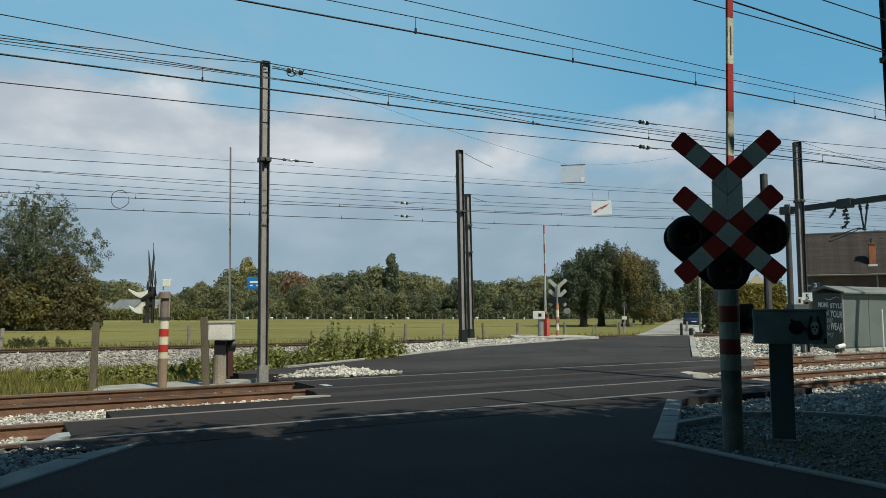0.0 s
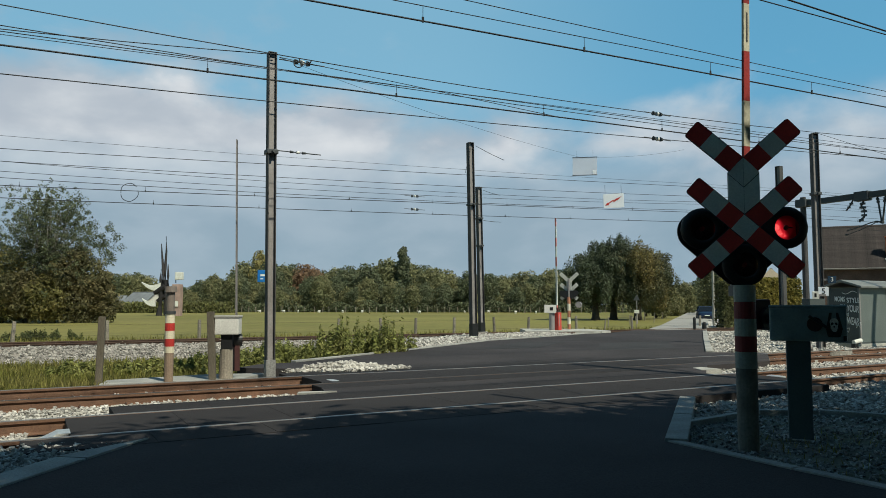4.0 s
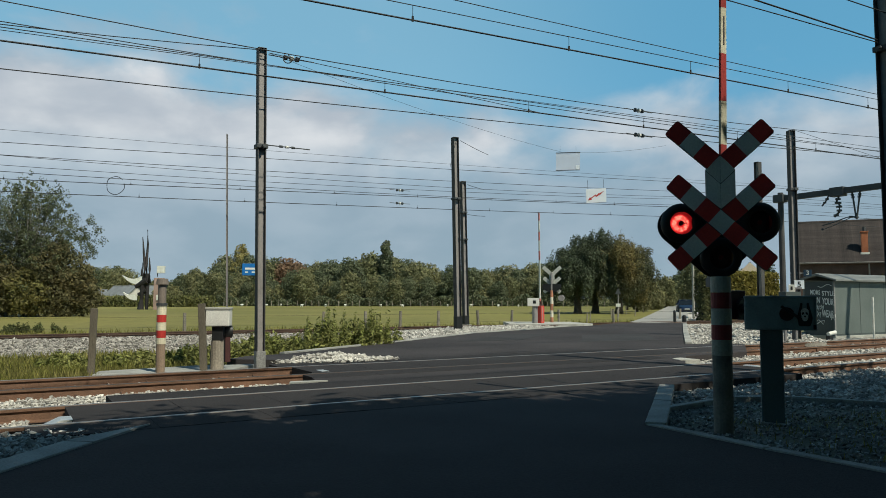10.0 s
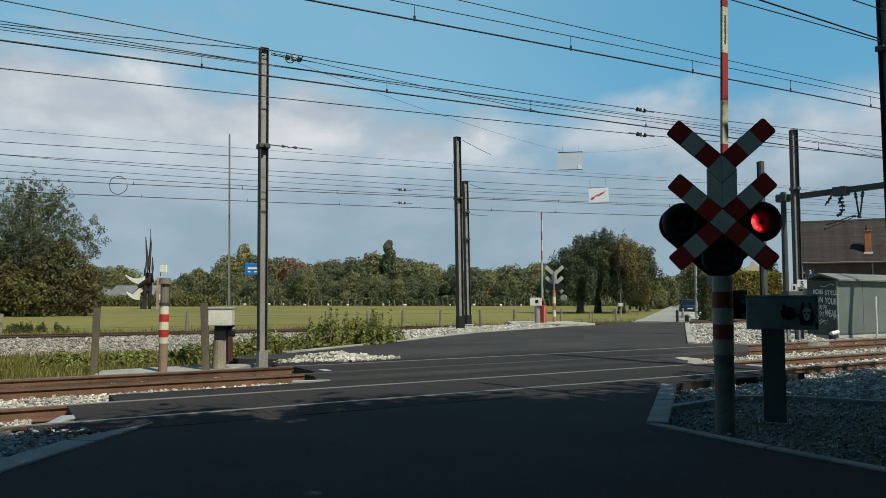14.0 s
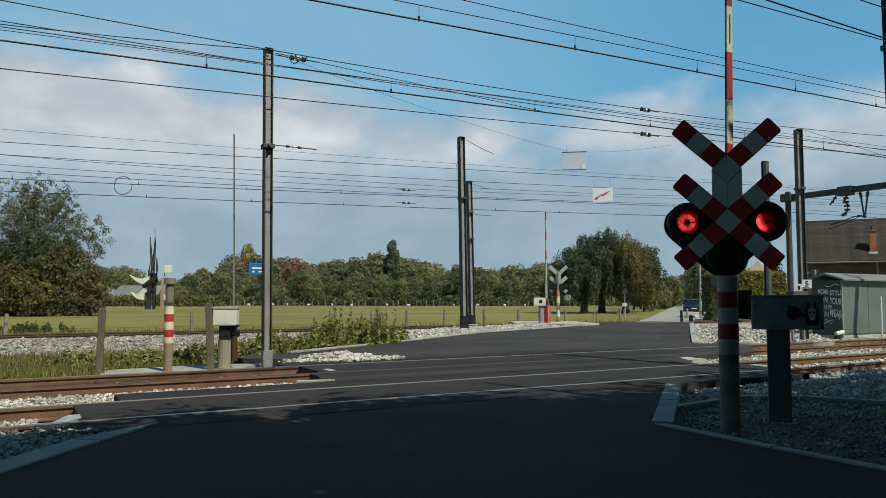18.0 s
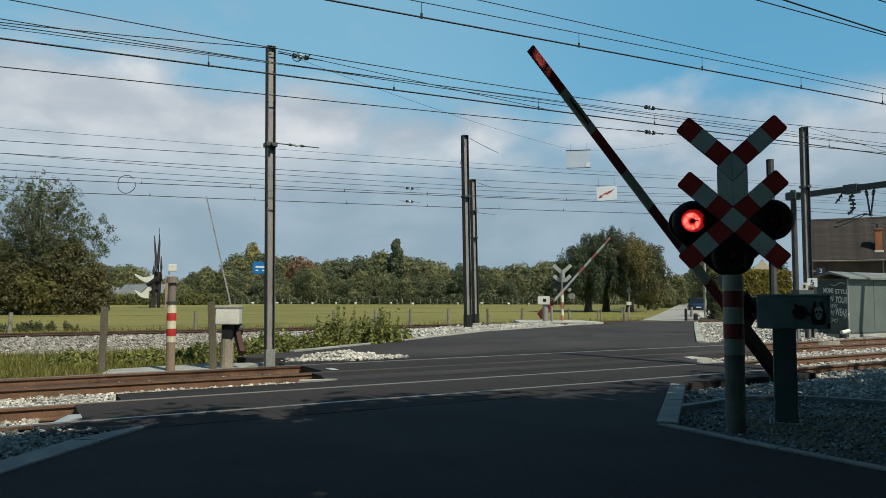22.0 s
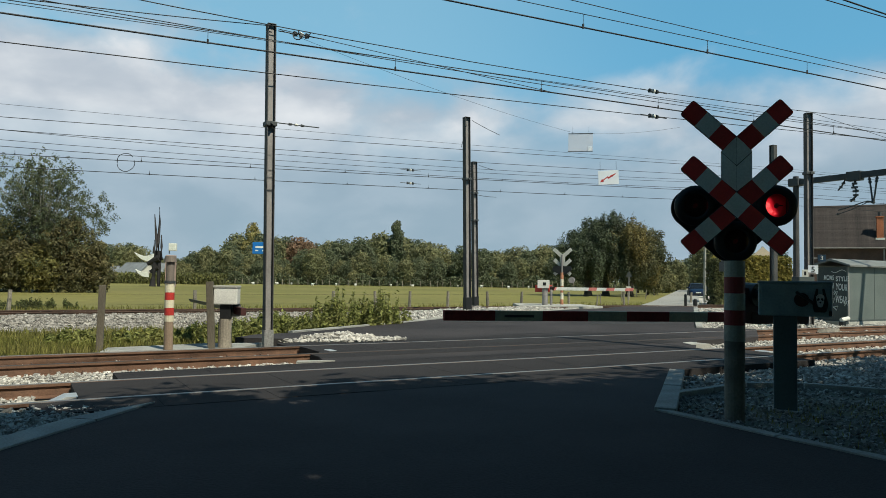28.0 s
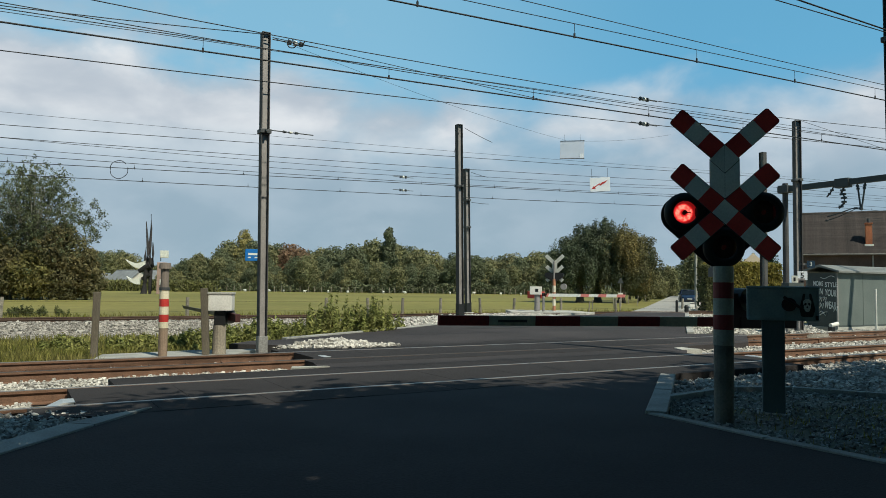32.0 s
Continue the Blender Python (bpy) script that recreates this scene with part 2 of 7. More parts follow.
def quads_mesh(name, verts, faces, material):
    me = bpy.data.meshes.new(name)
    me.from_pydata(verts, [], faces)
    me.materials.append(material)
    me.update()
    return me

# ---- ground and road ----
def ground_sheet():
    """One sheet to the horizon: level meadow, lower than the road, raised under the tracks."""
    bm = bmesh.new()
    ps = [-4000, -300, -60, -14, -3.2, -1.6, 6.4, 7.6, 12.5, 15.6, 18.4, 23.0, 24.5, 60, 300, 4500]
    zs = [-0.25, -0.25, -0.25, -0.25, -0.2, -0.19, -0.19, -0.30, -0.38, -0.40, -0.12, -0.12, -0.42, -0.45, -0.45, -0.45]
    ss = [-4500, -400, -80, -40, -20, -10, -5, 0, 5, 10, 20, 40, 80, 400, 4500]
    rows = [[bm.verts.new(on_track(s, p, z)) for s in ss] for p, z in zip(ps, zs)]
    for i, (r0, r1) in enumerate(zip(rows, rows[1:])):
        for j in range(len(ss) - 1):
            f = bm.faces.new((r0[j], r0[j + 1], r1[j + 1], r1[j]))
            mid = (ps[i] + ps[i + 1]) / 2
            f.material_index = 1 if -3.2 < mid < 6.4 or 15.6 < mid < 24.5 else 2 if -14 < mid < 15.6 else 0
    return solo("ground", bm, [GRASS, BALLAST, VERGE], "green meadow and rough grass with grey ballast beds", "ground", kind="structure")


ground_sheet()
ROAD = [(-4.6, -30), (-3.75, 3.0), (-3.35, 5.5), (-3.05, 7.5), (-2.6, 8.55), (-2.45, 9.6), (-1.9, 11.6), (-2.25, 12.75), (-2.3, 14.4), (-3.0, 15.75), (-4.6, 16.0),
        (-4.4, 16.9), (-3.6, 17.6), (-1.4, 21.9), (1.4, 28.0), (4.3, 31.8), (6.1, 34.6), (7.6, 36.0), (10.0, 40.5), (13.7, 40.5),
        (12.6, 37.7), (7.25, 21.6), (9.0, 21.5), (7.75, 18.4), (5.75, 17.0), (4.9, 14.6), (3.7, 11.7), (3.36, 11.2), (2.17, 7.75), (2.87, 6.49), (3.42, 5.6), (4.75, 3.45), (14, -8), (20, -30)]
solo("road", slabm(ROAD, -0.35, 0.0), ASPHALT, "dark grey asphalt road over the level crossing", "road", kind="structure")
far = [(10.4, 40.4), (13.9, 50), (42, 133), (105, 320), (330, 1010), (334, 1010), (108.2, 320), (45.2, 133), (17.1, 50), (13.7, 40.4)]
solo("country_lane", slabm(far, -0.45, -0.02), OLD_ROAD, "pale concrete country lane running away past the field", "road", kind="structure")


# ---- rails ----
def rail_profile():
    return [(-0.07, -0.17), (0.07, -0.17), (0.07, -0.158), (0.012, -0.14), (0.010, -0.045), (0.036, -0.032), (0.036, 0.0), (0.028, 0.006), (-0.028, 0.006), (-0.036, 0.0), (-0.036, -0.032), (-0.010, -0.045), (-0.012, -0.14), (-0.07, -0.158)]


def rail(p, s0, s1, z=0.0, label="rusty brown steel rail with a worn head", rust=None, head=None):
    bm = bmesh.new()
    prof = rail_profile()
    ends = [[bm.verts.new((s, y, h)) for y, h in prof] for s in (s0, s1)]
    n = len(prof)
    for k in range(n):
        f = bm.faces.new((ends[0][k], ends[0][(k + 1) % n], ends[1][(k + 1) % n], ends[1][k]))
        f.material_index = 1 if k in (6, 7, 8) else 0
    bm.faces.new(ends[0][::-1])
    bm.faces.new(ends[1])
    bmesh.ops.recalc_face_normals(bm, faces=bm.faces)
    ob = solo("rail", bm, [rust or RUST, head or (SHINE if rust is None else rust)], label, "rail", "rails", m=TRACK @ Matrix.Translation((0, p, z + 0.002)))
    for s in (-9.4, 14.6, 32.6):
        for sgn in (-1, 1):
            pl = part("fishplate", boxm(-0.35, 0.35, -0.012, 0.012, -0.13, -0.05, bevel=0.004), RUST, ob, m=pose(s, 0.024 * sgn, 0))
            for k in (-0.25, -0.09, 0.09, 0.25):
                part("bolt", cylm((k, 0.01 * sgn, -0.09), (k, 0.032 * sgn, -0.09), 0.018, seg=6), RUST, pl)
    return ob


RAILS = (0.0, 1.435, 3.55, 4.985)
for p in RAILS:
    rail(p, -120, 160, head=mat("dull_rail_head", (0.05, 0.044, 0.041), 0.7, 0.2, vary=0.2) if p == 3.55 else None)
for p in (20.0, 21.435):
    rail(p, -160, 220, label="dark brown rail of the far line", rust=mat("dark_rust", (0.075, 0.045, 0.032), 0.85, vary=0.25, scale=4, fine=60))


# ---- masts and overhead line ----
def mast(x, y, h, w=0.2, z=-0.3, lean=0.0, bands=(4.6,), footing=True, turn=0.0, black=0.0):
    t = thing("catenary_mast", pose(x, y, z, 0, lean) @ pose(0, 0, 0, 0, 0, math.degrees(THETA) + turn), "grey weathered steel H-section catenary mast beside the track", "mast", "catenary masts")
    d = w / 2
    # edge shade of the mast is put into the flange colour
    bm = bmesh.new()
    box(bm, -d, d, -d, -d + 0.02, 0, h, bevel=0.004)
    part("flange", bm, NEAR_BLACK_STEEL, t, "steel flange with edge shade in its dark colour")
    part("flange", boxm(-d, d, d - 0.02, d, 0, h, bevel=0.004), NEAR_BLACK_STEEL, t, "steel flange with edge shade in its dark colour")
    part("web", boxm(-0.012, 0.012, -d + 0.02, d - 0.02, 0, h), STEEL, t)
    part("cap_plate", boxm(-d, d, -d, d, h, h + 0.02, bevel=0.006), DARKSTEEL, t)
    for b in bands:
        part("clamp_band", boxm(-d - 0.035, d + 0.035, -d - 0.03, d + 0.03, b, b + 0.09, bevel=0.01), DARKSTEEL, t)
        bm = bmesh.new()
        cyl(bm, (-d - 0.10, 0, b + 0.045), (d + 0.10, 0, b + 0.045), 0.03, seg=8)
        part("clamp_bolt", bm, DARKSTEEL, t)
    if black:
        part("painted_foot", boxm(-d - 0.012, d + 0.012, -d - 0.012, d + 0.012, 0.0, black, bevel=0.004), BLACKP, t, "black painted foot")
    if footing:
        part("footing", boxm(-d - 0.12, d + 0.12, -d - 0.12, d + 0.12, -0.3, 0.28, bevel=0.03), CONCRETE, t)
    return t


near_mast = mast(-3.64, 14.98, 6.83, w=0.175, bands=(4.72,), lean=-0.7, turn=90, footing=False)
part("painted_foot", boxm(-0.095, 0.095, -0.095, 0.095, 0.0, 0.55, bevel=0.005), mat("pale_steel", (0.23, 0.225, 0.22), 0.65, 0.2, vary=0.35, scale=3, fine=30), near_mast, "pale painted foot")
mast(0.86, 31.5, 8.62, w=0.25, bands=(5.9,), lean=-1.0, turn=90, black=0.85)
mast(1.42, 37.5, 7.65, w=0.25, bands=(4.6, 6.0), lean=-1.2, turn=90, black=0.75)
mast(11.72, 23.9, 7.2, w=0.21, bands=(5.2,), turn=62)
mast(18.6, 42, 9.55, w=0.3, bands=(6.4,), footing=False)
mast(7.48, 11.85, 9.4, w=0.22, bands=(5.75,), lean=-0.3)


def wire(p, z, slope, curve, label, r=0.011, s0=-60.0, s1=75.0, droppers=(), up=0.0):
    """One overhead wire along the track, p metres beyond the near rail: its height over the crossing, slope and sag, with droppers up to the wire above."""
    t = thing("overhead_wire", None, label, "wire", "overhead wires")

    def at(s):
        c = min(max(s, -7.0), 32.0)
        return on_track(s, p, z + slope * c + curve * c * c + (slope + 2 * curve * c) * (s - c) * 0.5)
    bm = bmesh.new()
    tube(bm, [at(s0 + (s1 - s0) * i / 40) for i in range(41)], r, seg=6)
    part("strand", bm, WIRE, t, smooth=True)
    for s in droppers:
        bm = bmesh.new()
        c = at(s)
        tube(bm, [c, c + Vector((0, 0, up))], 0.005, seg=5)
        tube(bm, [c - Vector((0, 0, 0.02)), c + Vector((0, 0, 0.06))], 0.018, seg=6)
        part("dropper", bm, WIRE, t)
    return t


# near track: contact wire below, carrier above
wire(0.72, 5.5096, 0.0302, -0.00028, "dark contact wire with droppers over the near track", 0.013, droppers=[-9.2 + 3.05 * i for i in range(14)], up=0.235)
wire(0.72, 5.7408, 0.0288, -0.0001, "thin carrier wire over the near track", 0.007)
wire(0.72, 5.9685, 0.0149, 0.00036, "thin feeder wire high over the near track", 0.007)
# second track
wire(4.27, 5.4312, 0.0243, 0.0, "dark contact wire with droppers over the second track", 0.015, droppers=[-13.25 + 3.62 * i for i in range(16)], up=0.235)
wire(4.3, 5.6596, 0.0252, 0.0, "thin carrier wire over the second track", 0.008)
wire(4.4, 5.6717, 0.0099, 0.0009, "thin carrier wire beside the second track", 0.008)
wire(4.6, 5.7432, 0.0319, 0.0, "thin wire just over the second track", 0.006)
wire(5.9, 5.4967, 0.0387, 0.00038, "thin wire along the line of masts", 0.010)
wire(5.95, 6.4751, 0.0006, 0.0016, "thin feeder wire along the mast tops", 0.010)
wire(6.0, 6.5619, 0.1028, 0.00384, "thin wire that ends at the mast head", 0.009, s1=-0.72)
# far line
wire(18.3, 6.828, 0.0277, 0.0003, "thin overhead wire of the far line", 0.006, -70, 95)
wire(18.3, 6.4869, 0.0396, 0.00012, "thin overhead wire of the far line", 0.011, -70, 95)
wire(20.7, 6.4308, 0.0312, 0.00033, "thin overhead wire of the far line", 0.011, -70, 95)
wire(20.7, 6.2992, 0.0114, 0.0008, "thin overhead wire of the far line", 0.009, -70, 95)
wire(20.7, 6.0123, 0.0212, 0.00064, "thin overhead wire of the far line", 0.009, -70, 95)
wire(20.7, 5.7919, 0.0205, 0.0005, "carrier wire of the far line", 0.011, -70, 95)
wire(20.7, 5.6175, 0.0339, 0.00009, "contact wire with droppers of the far line", 0.014, -70, 95, droppers=[-30 + 4.1 * i for i in range(20)], up=0.16)
wire(20.7, 5.1443, 0.0278, 0.00019, "lower contact wire with droppers of the far line", 0.014, -70, 95, droppers=[-33 + 4.0 * i for i in range(20)], up=0.14)
# wires that cross high above the road to the roadside mast
wire(-2.2, 5.65, -0.001, 0.0, "dark wire running to the roadside mast", 0.012, -50, 7.2)
wire(-2.2, 5.4293, 0.0239, 0.0, "thin wire running to the roadside mast", 0.008, -50, 7.2)
wire(-2.3, 5.9743, 0.0164, 0.0, "thin wire passing the roadside mast", 0.009, -50, 40)


def span(name, a, b, sag, r, label):
    """A free wire between two places."""
    t = thing(name, None, label, "wire")
    bm = bmesh.new()
    tube(bm, [Vector(a).lerp(Vector(b), i / 14) - Vector((0, 0, 4 * sag * i / 14 * (1 - i / 14))) for i in range(15)], r, seg=5)
    part("strand", bm, WIRE, t)


MAST_TOP = Vector((-3.58, 15.0, 6.46))
span("stay_wire", MAST_TOP, (4.72, 27.6, 6.92), 0.15, 0.004, "thin slack wire from the mast head to the hung plate")
span("stay_wire", (5.38, 27.6, 6.90), (8.8, 27.9, 7.25), 0.08, 0.004, "thin slack wire beyond the hung plate")
span("anchor_wire", MAST_TOP, on_track(5.4, 4.4, 5.60), 0.0, 0.008, "dark wire from the mast head down to the carrier wire")
span("anchor_wire", (11.8, 23.9, 6.95), on_track(20.0, 4.4, 5.92), 0.0, 0.007, "thin wire from the mast head down along the line")
for (x, y, z), dx, dz in (((0.95, 31.5, 8.2), 1.25, -0.55), ((1.5, 37.5, 7.2), 0.9, -0.2), ((1.5, 37.5, 5.65), 0.95, -0.05)):
    span("stay_wire", (x, y, z), (x + dx, y + 0.4, z + dz), 0.02, 0.012, "short dark stay on the far mast")
span("down_lead", (0.74, 31.4, 8.1), (0.50, 31.4, 7.0), 0.0, 0.009, "thin cable hanging beside the far mast")


def insulator(pos, d, length=0.5, r=0.062):
    t = thing("strain_insulator", Matrix.Translation(pos) @ Vector(d).to_track_quat("X", "Z").to_matrix().to_4x4(), "dark ribbed strain insulator hung in an overhead wire", "insulator", "strain insulators")
    bm = bmesh.new()
    tube(bm, [(-length, 0, 0), (length, 0, 0)], 0.012, seg=6)
    part("rod", bm, DARKSTEEL, t)
    for k in (-1, 0, 1):
        part("shed", cylm((k * 0.13 - 0.035, 0, 0), (k * 0.13 + 0.035, 0, 0), r, r * 0.75, seg=10), DARKSTEEL if k else WHITEP, t)
    return t


for (x, y, z) in (tuple(on_track(10.05, 5.95, 6.64)), tuple(on_track(10.0, 5.9, 5.92)), (-1.7, 32.0, 6.08), (-1.7, 32.0, 5.5), (-3.15, 15.25, 6.42), (-3.2, 15.2, 4.50)):
    insulator((x, y, z), U, r=0.03 if z < 5 else 0.062)


# ---- moving things and crossing equipment ----
RED_SEG = mat("red_reflective", (0.60, 0.06, 0.055), 0.42, vary=0.12, scale=6, fine=50, rand=0.15)
# post bands: darker than the segments of the cross
POST_W = mat("darker_white_band", (0.34, 0.35, 0.30), 0.6, vary=0.18, scale=6, fine=50, second=(0.24, 0.24, 0.2), amount=0.6)
POST_R = mat("darker_red_band", (0.19, 0.022, 0.022), 0.6, vary=0.18, scale=6, fine=50)
GREY_SEG = mat("white_reflective", (0.80, 0.84, 0.79), 0.42, vary=0.10, scale=6, fine=50, rand=0.08)


def lens_mat(name, level, hot, deep, along="X", side=0.0, core=0.28):
    """A lit lamp seen through its ribbed lens: a bright ring round a darker core, broken by the ribs; side: light thrown to one side."""
    m = bpy.data.materials.new(name)
    m.use_nodes = True
    N, L = m.node_tree.nodes, m.node_tree.links
    p = N["Principled BSDF"]
    p.inputs["Base Color"].default_value, p.inputs["Roughness"].default_value = (*deep, 1), 0.4
    tc, sep = N.new("ShaderNodeTexCoord"), N.new("ShaderNodeSeparateXYZ")
    L.new(tc.outputs["Object"], sep.inputs[0])

    def op(kind, *vals):
        x = N.new("ShaderNodeMath")
        x.operation = kind
        for k, v in enumerate(vals):
            if isinstance(v, (int, float)):
                x.inputs[k].default_value = v
            else:
                L.new(v, x.inputs[k])
        return x.outputs[0]

    def ease(v, a, b, c, d):
        x = N.new("ShaderNodeMapRange")
        x.interpolation_type = "SMOOTHSTEP"
        for k, val in zip(("From Min", "From Max", "To Min", "To Max"), (a, b, c, d)):
            x.inputs[k].default_value = val
        L.new(v, x.inputs["Value"])
        return x.outputs[0]

    flat, up = sep.outputs[along], sep.outputs["Z"]
    rad = op("SQRT", op("ADD", op("MULTIPLY", flat, flat), op("MULTIPLY", up, up)))
    ring = op("MULTIPLY", ease(rad, 0.018, 0.052, core, 1.0), ease(rad, 0.070, 0.104, 1.0, 0.14))
    tex = N.new("ShaderNodeTexNoise")
    tex.inputs["Scale"].default_value, tex.inputs["Detail"].default_value = 42.0, 3.0
    L.new(tc.outputs["Object"], tex.inputs["Vector"])
    rib = ease(tex.outputs["Fac"], 0.34, 0.68, 0.62, 1.10)
    power = op("MULTIPLY", ring, rib)
    if side:
        power = op("MULTIPLY", power, ease(op("SUBTRACT", flat, op("MULTIPLY", up, 0.5)), -0.025, 0.06, side, 1.0))
    mix = N.new("ShaderNodeMix")
    mix.data_type = "RGBA"
    L.new(ease(power, 0.35, 1.0, 0.0, 1.0), mix.inputs[0])
    mix.inputs[6].default_value, mix.inputs[7].default_value = (*deep, 1), (*hot, 1)
    L.new(mix.outputs[2], p.inputs["Emission Color"])
    L.new(op("MULTIPLY", power, level), p.inputs["Emission Strength"])
    return m


RED_LIT = (lens_mat("lit_red_lamp", 1.9, (1.0, 0.17, 0.12), (0.95, 0.02, 0.025)), lens_mat("fading_red_lamp", 0.75, (0.9, 0.08, 0.08), (0.75, 0.012, 0.02), "Y", core=0.12))
RED_ASIDE = (lens_mat("lit_red_lamp_aside", 1.35, (1.0, 0.10, 0.10), (0.9, 0.012, 0.03), side=0.03, core=0.8), lens_mat("fading_red_lamp_aside", 0.2, (0.8, 0.05, 0.05), (0.6, 0.01, 0.02), "Y", core=0.7))
WHITE_LIT = (lens_mat("lit_white_lamp", 1.5, (1.0, 0.86, 0.50), (0.85, 0.55, 0.22), core=0.8), lens_mat("fading_white_lamp", 0.5, (1.0, 0.70, 0.30), (0.8, 0.45, 0.15), "Y", core=0.6))
HUB = mat("dark_red_hub", (0.16, 0.012, 0.014), 0.5, vary=0.5, scale=40, fine=60)
LENS_OFF = mat("unlit_lamp", (0.035, 0.012, 0.014), 0.3, vary=0.3, scale=20, fine=50)
ORANGE = mat("red_brown_paint", (0.05, 0.014, 0.013), 0.7, vary=0.2, scale=6, fine=40)


def glass_mat(name, col, rough=0.05):
    m = bpy.data.materials.new(name)
    m.use_nodes = True
    p = m.node_tree.nodes["Principled BSDF"]
    p.inputs["Base Color"].default_value = (*col, 1)
    p.inputs["Roughness"].default_value, p.inputs["Transmission Weight"].default_value, p.inputs["IOR"].default_value = rough, 1.0, 1.1
    return m


CLEAR = glass_mat("clear_lens", (0.95, 0.95, 0.95))
DRUMS = {}


def lamp(t, x, z, y, lit, key, r=0.118, turn=0.0):
    """A round lamp: a black bowl, a clear lens, and an added turning drum with glowing and dark sides."""
    bowl = part("lamp_bowl", bmesh.new(), BLACKP, t, m=pose(x, y, z, 0, 0, turn))
    bm = bmesh.new()
    seg = 28
    rings = []
    for yy, rr in ((0.0, r + 0.088), (-0.03, r + 0.088), (-0.045, r + 0.03), (-0.045, r), (-0.015, r), (-0.015, 0.166), (0.325, 0.166), (0.325, 0.001)):
        rings.append([bm.verts.new((rr * math.cos(k * math.tau / seg), yy, rr * math.sin(k * math.tau / seg))) for k in range(seg)])
    for a0, b0 in zip(rings, rings[1:]):
        for k in range(seg):
            bm.faces.new((a0[k], a0[(k + 1) % seg], b0[(k + 1) % seg], b0[k]))
    bmesh.ops.recalc_face_normals(bm, faces=bm.faces)
    old = bowl.data
    bowl.data = mesh_of("lamp_bowl", bm, BLACKP, True)
    bpy.data.meshes.remove(old)
    # drum, added to make the lamp flash: four flat sides turn to the lens: dark, fading, lit, fading
    bm = bmesh.new()
    hw, hd = 0.11, 0.113
    lo, hi = [[bm.verts.new((hw * sx, hw * sy, zz)) for sx, sy in ((-1, -1), (1, -1), (1, 1), (-1, 1))] for zz in (-hd, hd)]
    for k, mi in enumerate((0, 2, 1, 2)):
        bm.faces.new((lo[k], lo[(k + 1) % 4], hi[(k + 1) % 4], hi[k])).material_index = mi
    bm.faces.new(hi)
    bm.faces.new(lo[::-1])
    drum = new("lamp_drum", mesh_of("lamp_drum", bm, [LENS_OFF, *lit]))
    drum.parent = bowl
    drum.matrix_basis = pose(0, 0.15, 0)
    DRUMS[key] = drum
    bm = bmesh.new()
    bmesh.ops.create_uvsphere(bm, u_segments=24, v_segments=12, radius=r, matrix=Matrix.Diagonal((1, 0.22, 1, 1)))
    bmesh.ops.delete(bm, geom=[v for v in bm.verts if v.co.y > 0.001], context="VERTS")
    part("bulb_holder", hull_board(((0.0, 0.002, 0.022), (-0.006, -0.006, 0.020)), -0.022, -0.010), HUB, bowl)
    part("holder_arm", boxm(0.0, r * 0.5, -0.022, -0.014, -0.005, 0.005), BLACKP, bowl)
    ob = part("lens", bm, CLEAR, bowl, smooth=True, m=pose(0, -0.035, 0))
    ob.visible_shadow = False
    return bowl


def hull_board(circles, y0, y1):
    """A board with the rounded outline that wraps the given circles."""
    pts = [(x + r * math.cos(k * math.tau / 40), z + r * math.sin(k * math.tau / 40)) for x, z, r in circles for k in range(40)]
    pts = sorted(set(pts))

    def half(seq):
        h = []
        for q in seq:
            while len(h) > 1 and (h[-1][0] - h[-2][0]) * (q[1] - h[-2][1]) - (h[-1][1] - h[-2][1]) * (q[0] - h[-2][0]) <= 0:
                h.pop()
            h.append(q)
        return h[:-1]
    o = half(pts) + half(pts[::-1])
    bm = bmesh.new()
    a0, b0 = [bm.verts.new((x, y0, z)) for x, z in o], [bm.verts.new((x, y1, z)) for x, z in o]
    bm.faces.new(a0)
    bm.faces.new(b0[::-1])
    for k in range(len(o)):
        bm.faces.new((a0[k], a0[(k + 1) % len(o)], b0[(k + 1) % len(o)], b0[k]))
    bmesh.ops.recalc_face_normals(bm, faces=bm.faces)
    return bm


def rounded_end(x0, x1, w, r, y0, y1, first=False, last=False):
    """A flat plate from x0 to x1 whose outer corners are rounded at an open end."""
    def corner(cx, cz, a0):
        return [(cx + r * math.cos(radians(a0 + 15 * k)), cz + r * math.sin(radians(a0 + 15 * k))) for k in range(7)]
    h = w / 2
    o = []
    o += corner(x1 - r, -h + r, -90) + corner(x1 - r, h - r, 0) if last else [(x1, -h), (x1, h)]
    o += corner(x0 + r, h - r, 90) + corner(x0 + r, -h + r, 180) if first else [(x0, h), (x0, -h)]
    bm = bmesh.new()
    f0, b0 = [bm.verts.new((x, y0, z)) for x, z in o], [bm.verts.new((x, y1, z)) for x, z in o]
    bm.faces.new(f0)
    bm.faces.new(b0[::-1])
    for k in range(len(o)):
        bm.faces.new((f0[k], b0[k], b0[(k + 1) % len(o)], f0[(k + 1) % len(o)]))
    bmesh.ops.recalc_face_normals(bm, faces=bm.faces)
    return bm


def cross_arm(t, z, angle, y, whole=True, seg=0.186, w=0.19):
    """One striped arm of the cross: pieces in red and white from end to end on a dark folded plate."""
    ks = range(-3, 4) if whole else range(1, 4)
    arm = part("cross_arm", rounded_end(-seg * 3.52 if whole else seg * 0.3, seg * 3.52, w * 1.04, 0.03, 0.003, 0.015, whole, True), DARKSTEEL, t, m=pose(0, y, z) @ Matrix.Rotation(-angle, 4, "Y"))
    for k in ks:
        red = k % 2 != 0
        bm = rounded_end(k * seg - seg / 2, k * seg + seg / 2 - 0.0006, w * 0.965, 0.024, -0.003, 0.003, k == -3, k == 3)
        part("red_segment" if red else "white_segment", bm, RED_SEG if red else GREY_SEG, arm)
    return arm


